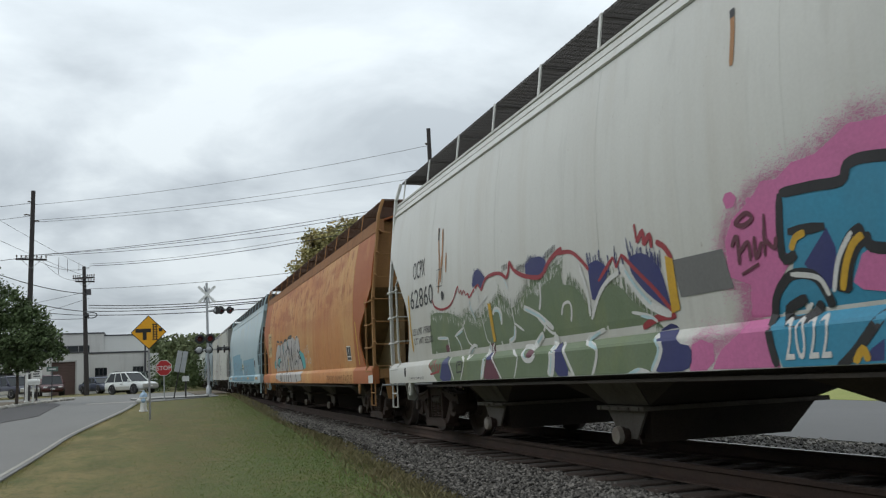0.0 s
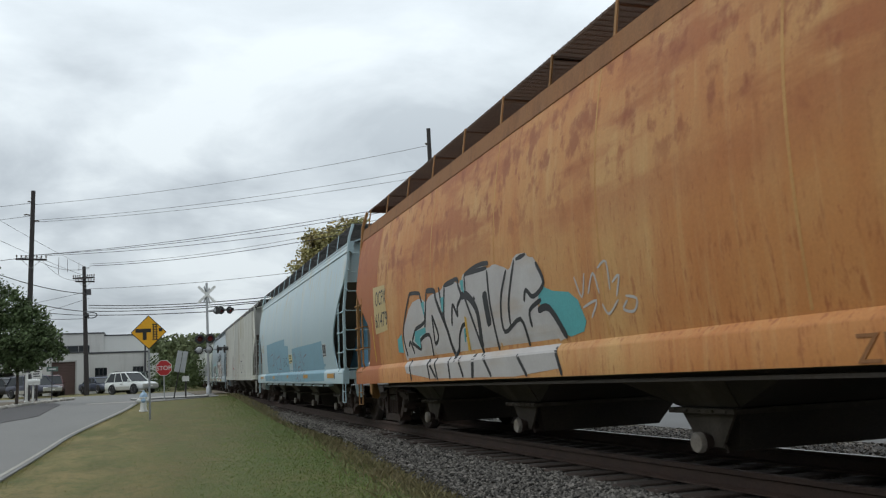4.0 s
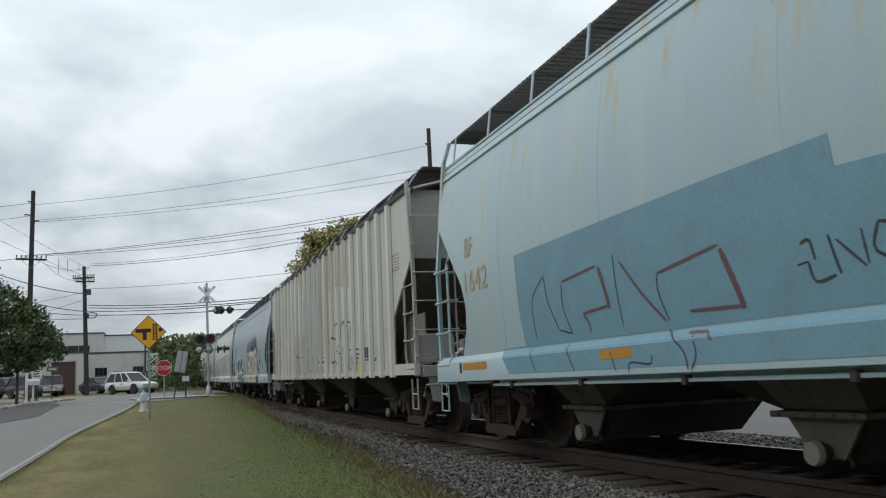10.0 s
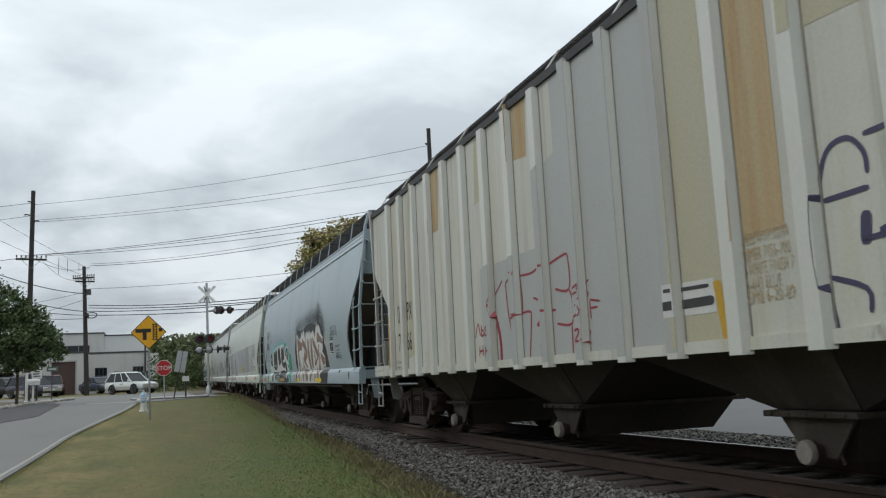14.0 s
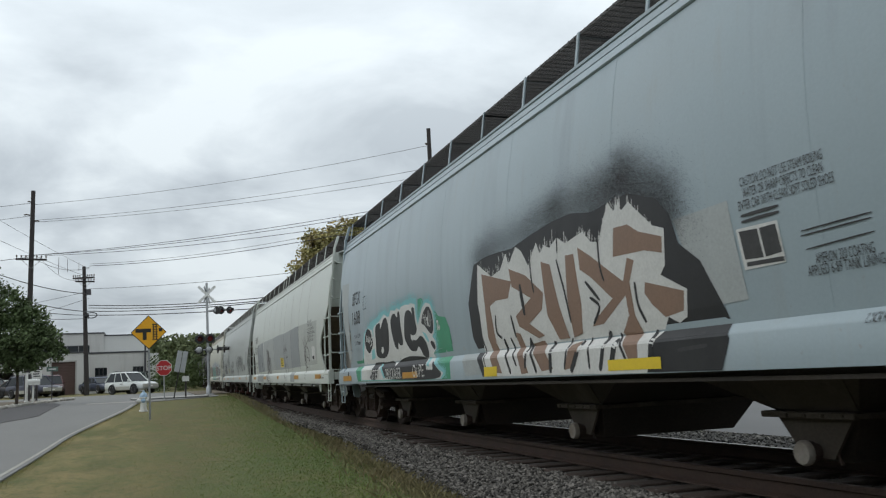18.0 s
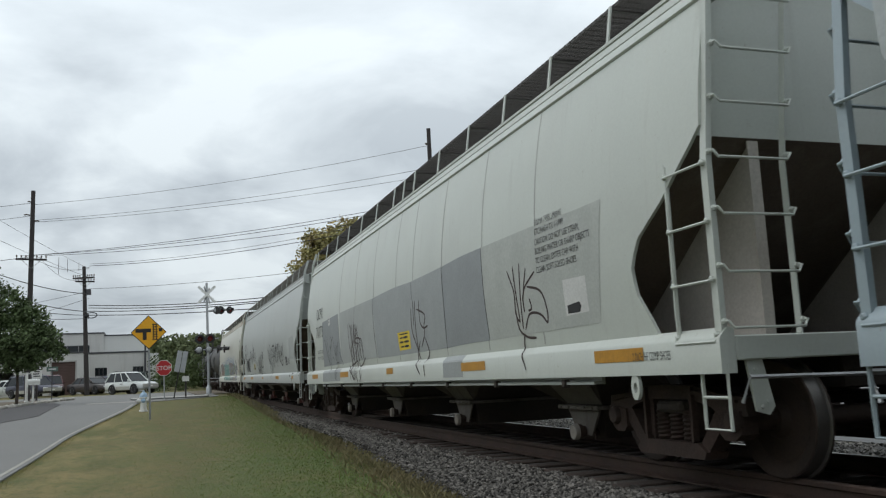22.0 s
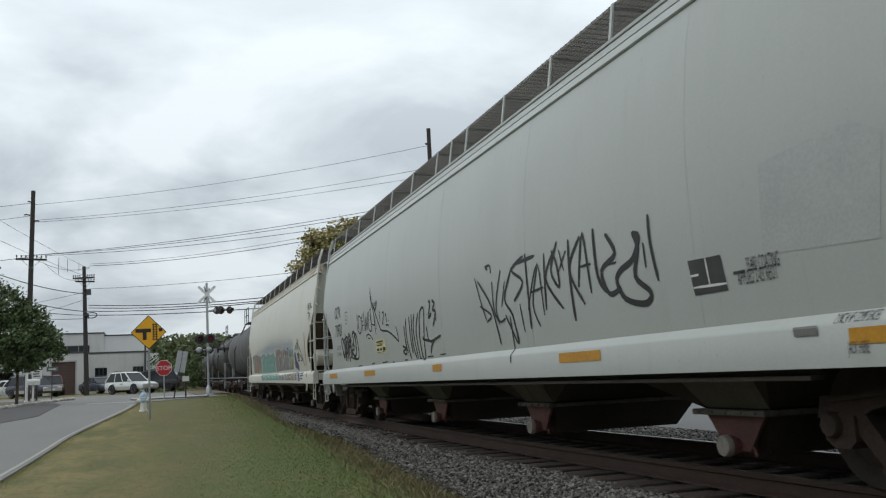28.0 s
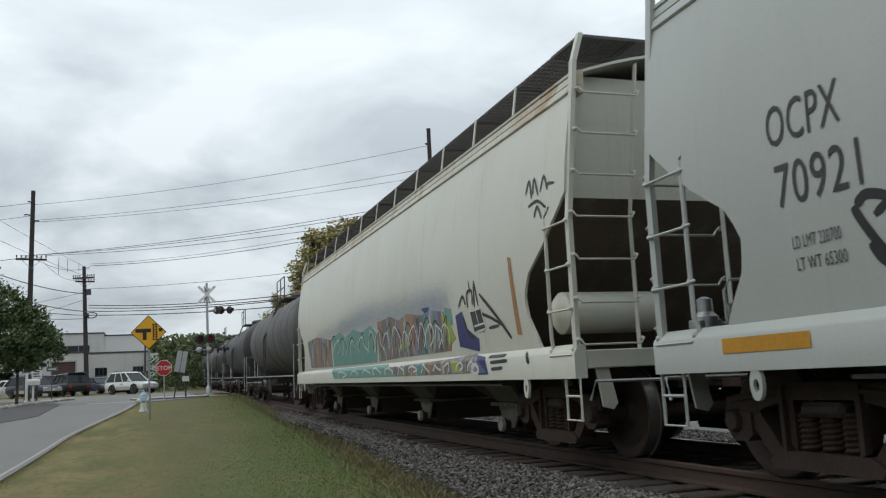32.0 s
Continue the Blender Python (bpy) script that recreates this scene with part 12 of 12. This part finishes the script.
M["c_white"] = car_colour("car_white", (0.62, 0.64, 0.62))
M["c_gold"] = car_colour("car_silver_trim", (0.36, 0.35, 0.31))
M["c_navy"] = car_colour("car_navy", (0.03, 0.032, 0.055))
M["c_black"] = car_colour("car_black", (0.022, 0.022, 0.026))
M["c_maroon"] = car_colour("car_maroon", (0.07, 0.022, 0.024))
M["c_brown"] = car_colour("car_brown", (0.07, 0.06, 0.058))
M["c_green"] = car_colour("car_dark_green", (0.03, 0.045, 0.04))
M["c_blue"] = car_colour("car_dark_blue", (0.045, 0.055, 0.085))

suv_white = vehicle("white sport utility car with silver lower cladding waiting at the crossing", M["c_white"], 4.15, 1.7, 1.66, "suv", M["c_gold"])
suv_white.matrix_basis = pose(-1.72, 69.0, ground_z(-1.72, 69.0) + 0.03, 0, 0, -48)
pickup = vehicle("dark navy sport utility car stopped at the street corner", M["c_navy"], 4.75, 1.85, 1.72, "suv", M["c_gold"])
follower = vehicle("black sport utility car waiting behind another", M["c_black"], 4.6, 1.82, 1.68, "suv")
sedan = vehicle("dark brown sedan driving along the street", M["c_brown"], 4.7, 1.8, 1.46, "sedan")
suv_black = vehicle("black sport utility car driving away from the crossing", M["c_black"], 4.8, 1.88, 1.76, "suv")
white_car = vehicle("white sedan queued at the edge of the street", M["c_white"], 4.5, 1.8, 1.45, "sedan")
for label, mat, style, x, y, rz in (("maroon van parked by the workshop", M["c_maroon"], "suv", -8.43, 80.0, -80), ("dark blue sedan parked against the workshop wall", M["c_blue"], "sedan", -4.6, 81.0, -60), ("dark green pickup truck parked beyond the street", M["c_green"], "pickup", -1.45, 83.0, 172)):
    v = vehicle(label, mat, style=style, height=1.75 if style != "sedan" else 1.45)
    v.matrix_basis = pose(x, y, ground_z(x, y) + 0.03, 0, 0, rz)


# ---- what moves ----
def on_line(s):
    """The pose of a car whose middle is s metres down the line."""
    tilt = math.atan((rise(s + 5) - rise(s - 5)) / 10)
    return pose(line_x(s), s, (rise(s + 6) + rise(s - 6)) / 2, math.degrees(tilt), 0, -math.degrees(BEND * s))


def on_road(x, y, turn):
    return pose(x, y, ground_z(x, y) + 0.03, 0, 0, turn)


def motions():
    times = [2.0 * i for i in range(17)]
    for car, s0 in CARS:
        walk(car, [(t, on_line(s0 - run(t))) for t in times])
    for w, k in WHEELSETS:
        walk(w, [(i / 6, pose(0, k, WHEEL_R, math.degrees(run(i / 6) / WHEEL_R) + 40 * k, 0, 0)) for i in range(193)])
    walk(pickup, [(t, on_road(x, 73.0, -50)) for t, x in ((0, -10.43), (0.5, -10.06), (1, -9.69), (1.5, -9.32), (2, -9.08), (2.5, -8.92), (3.2, -8.88), (32, -8.88))])
    walk(follower, [(t, on_road(x, 79.0, -35)) for t, x in ((0, -14.82), (1, -13.14), (2, -12.08), (3, -11.77), (4, -11.77), (14.5, -11.77), (17, -11.81), (18, -12.83), (20, -14.82), (32, -19.23))])
    walk(white_car, [(t, on_road(x, 82.0, 200)) for t, x in ((0, -24.09), (14, -24.09), (16, -16.75), (17.5, -12.86), (18, -12.40), (18.5, -12.35), (32, -12.35))])
    walk(sedan, [(t, on_road(x, y, a)) for t, x, y, a in ((0, -22.77, 77.5, -20), (16, -17.13, 77.5, -20), (18, -10.20, 77.5, -25), (19, -7.82, 77.5, -38), (19.5, -7.26, 77.5, -42), (20, -6.91, 77.5, -45), (20.5, -6.56, 77.5, -45), (21, -6.22, 77.5, -45), (21.5, -5.70, 77.5, -48), (22, -4.96, 77.5, -50), (22.5, -4.35, 77.5, -48), (23, -3.70, 77.5, -42), (24, -2.06, 77.5, -32), (25, -0.32, 77.5, -25), (25.5, 0.50, 77.5, -22), (26, 1.6, 78.6, 25), (26.5, 2.2, 84, 75), (27, 2.6, 96, 86), (27.5, 2.9, 110, 89), (28, 3.0, 124, 89), (30, 3.0, 172, 89), (32, 3.0, 185, 89))])
    walk(suv_black, [(t, on_road(x, y, a)) for t, x, y, a in ((0, -0.5, 185, 266), (19.5, -0.5, 185, 266), (25.5, -0.3, 119, 266), (26, 0.0, 106, 264), (26.5, 0.2, 94, 260), (27, 0.5, 83, 230), (27.5, 0.40, 75, 172), (28.5, -1.48, 74.5, 166), (29.5, -3.62, 74, 160), (30, -4.36, 74, 152), (30.5, -4.78, 74, 145), (31, -5.36, 74, 136), (31.5, -5.95, 74.2, 124), (32, -6.56, 74.5, 114))])


motions()
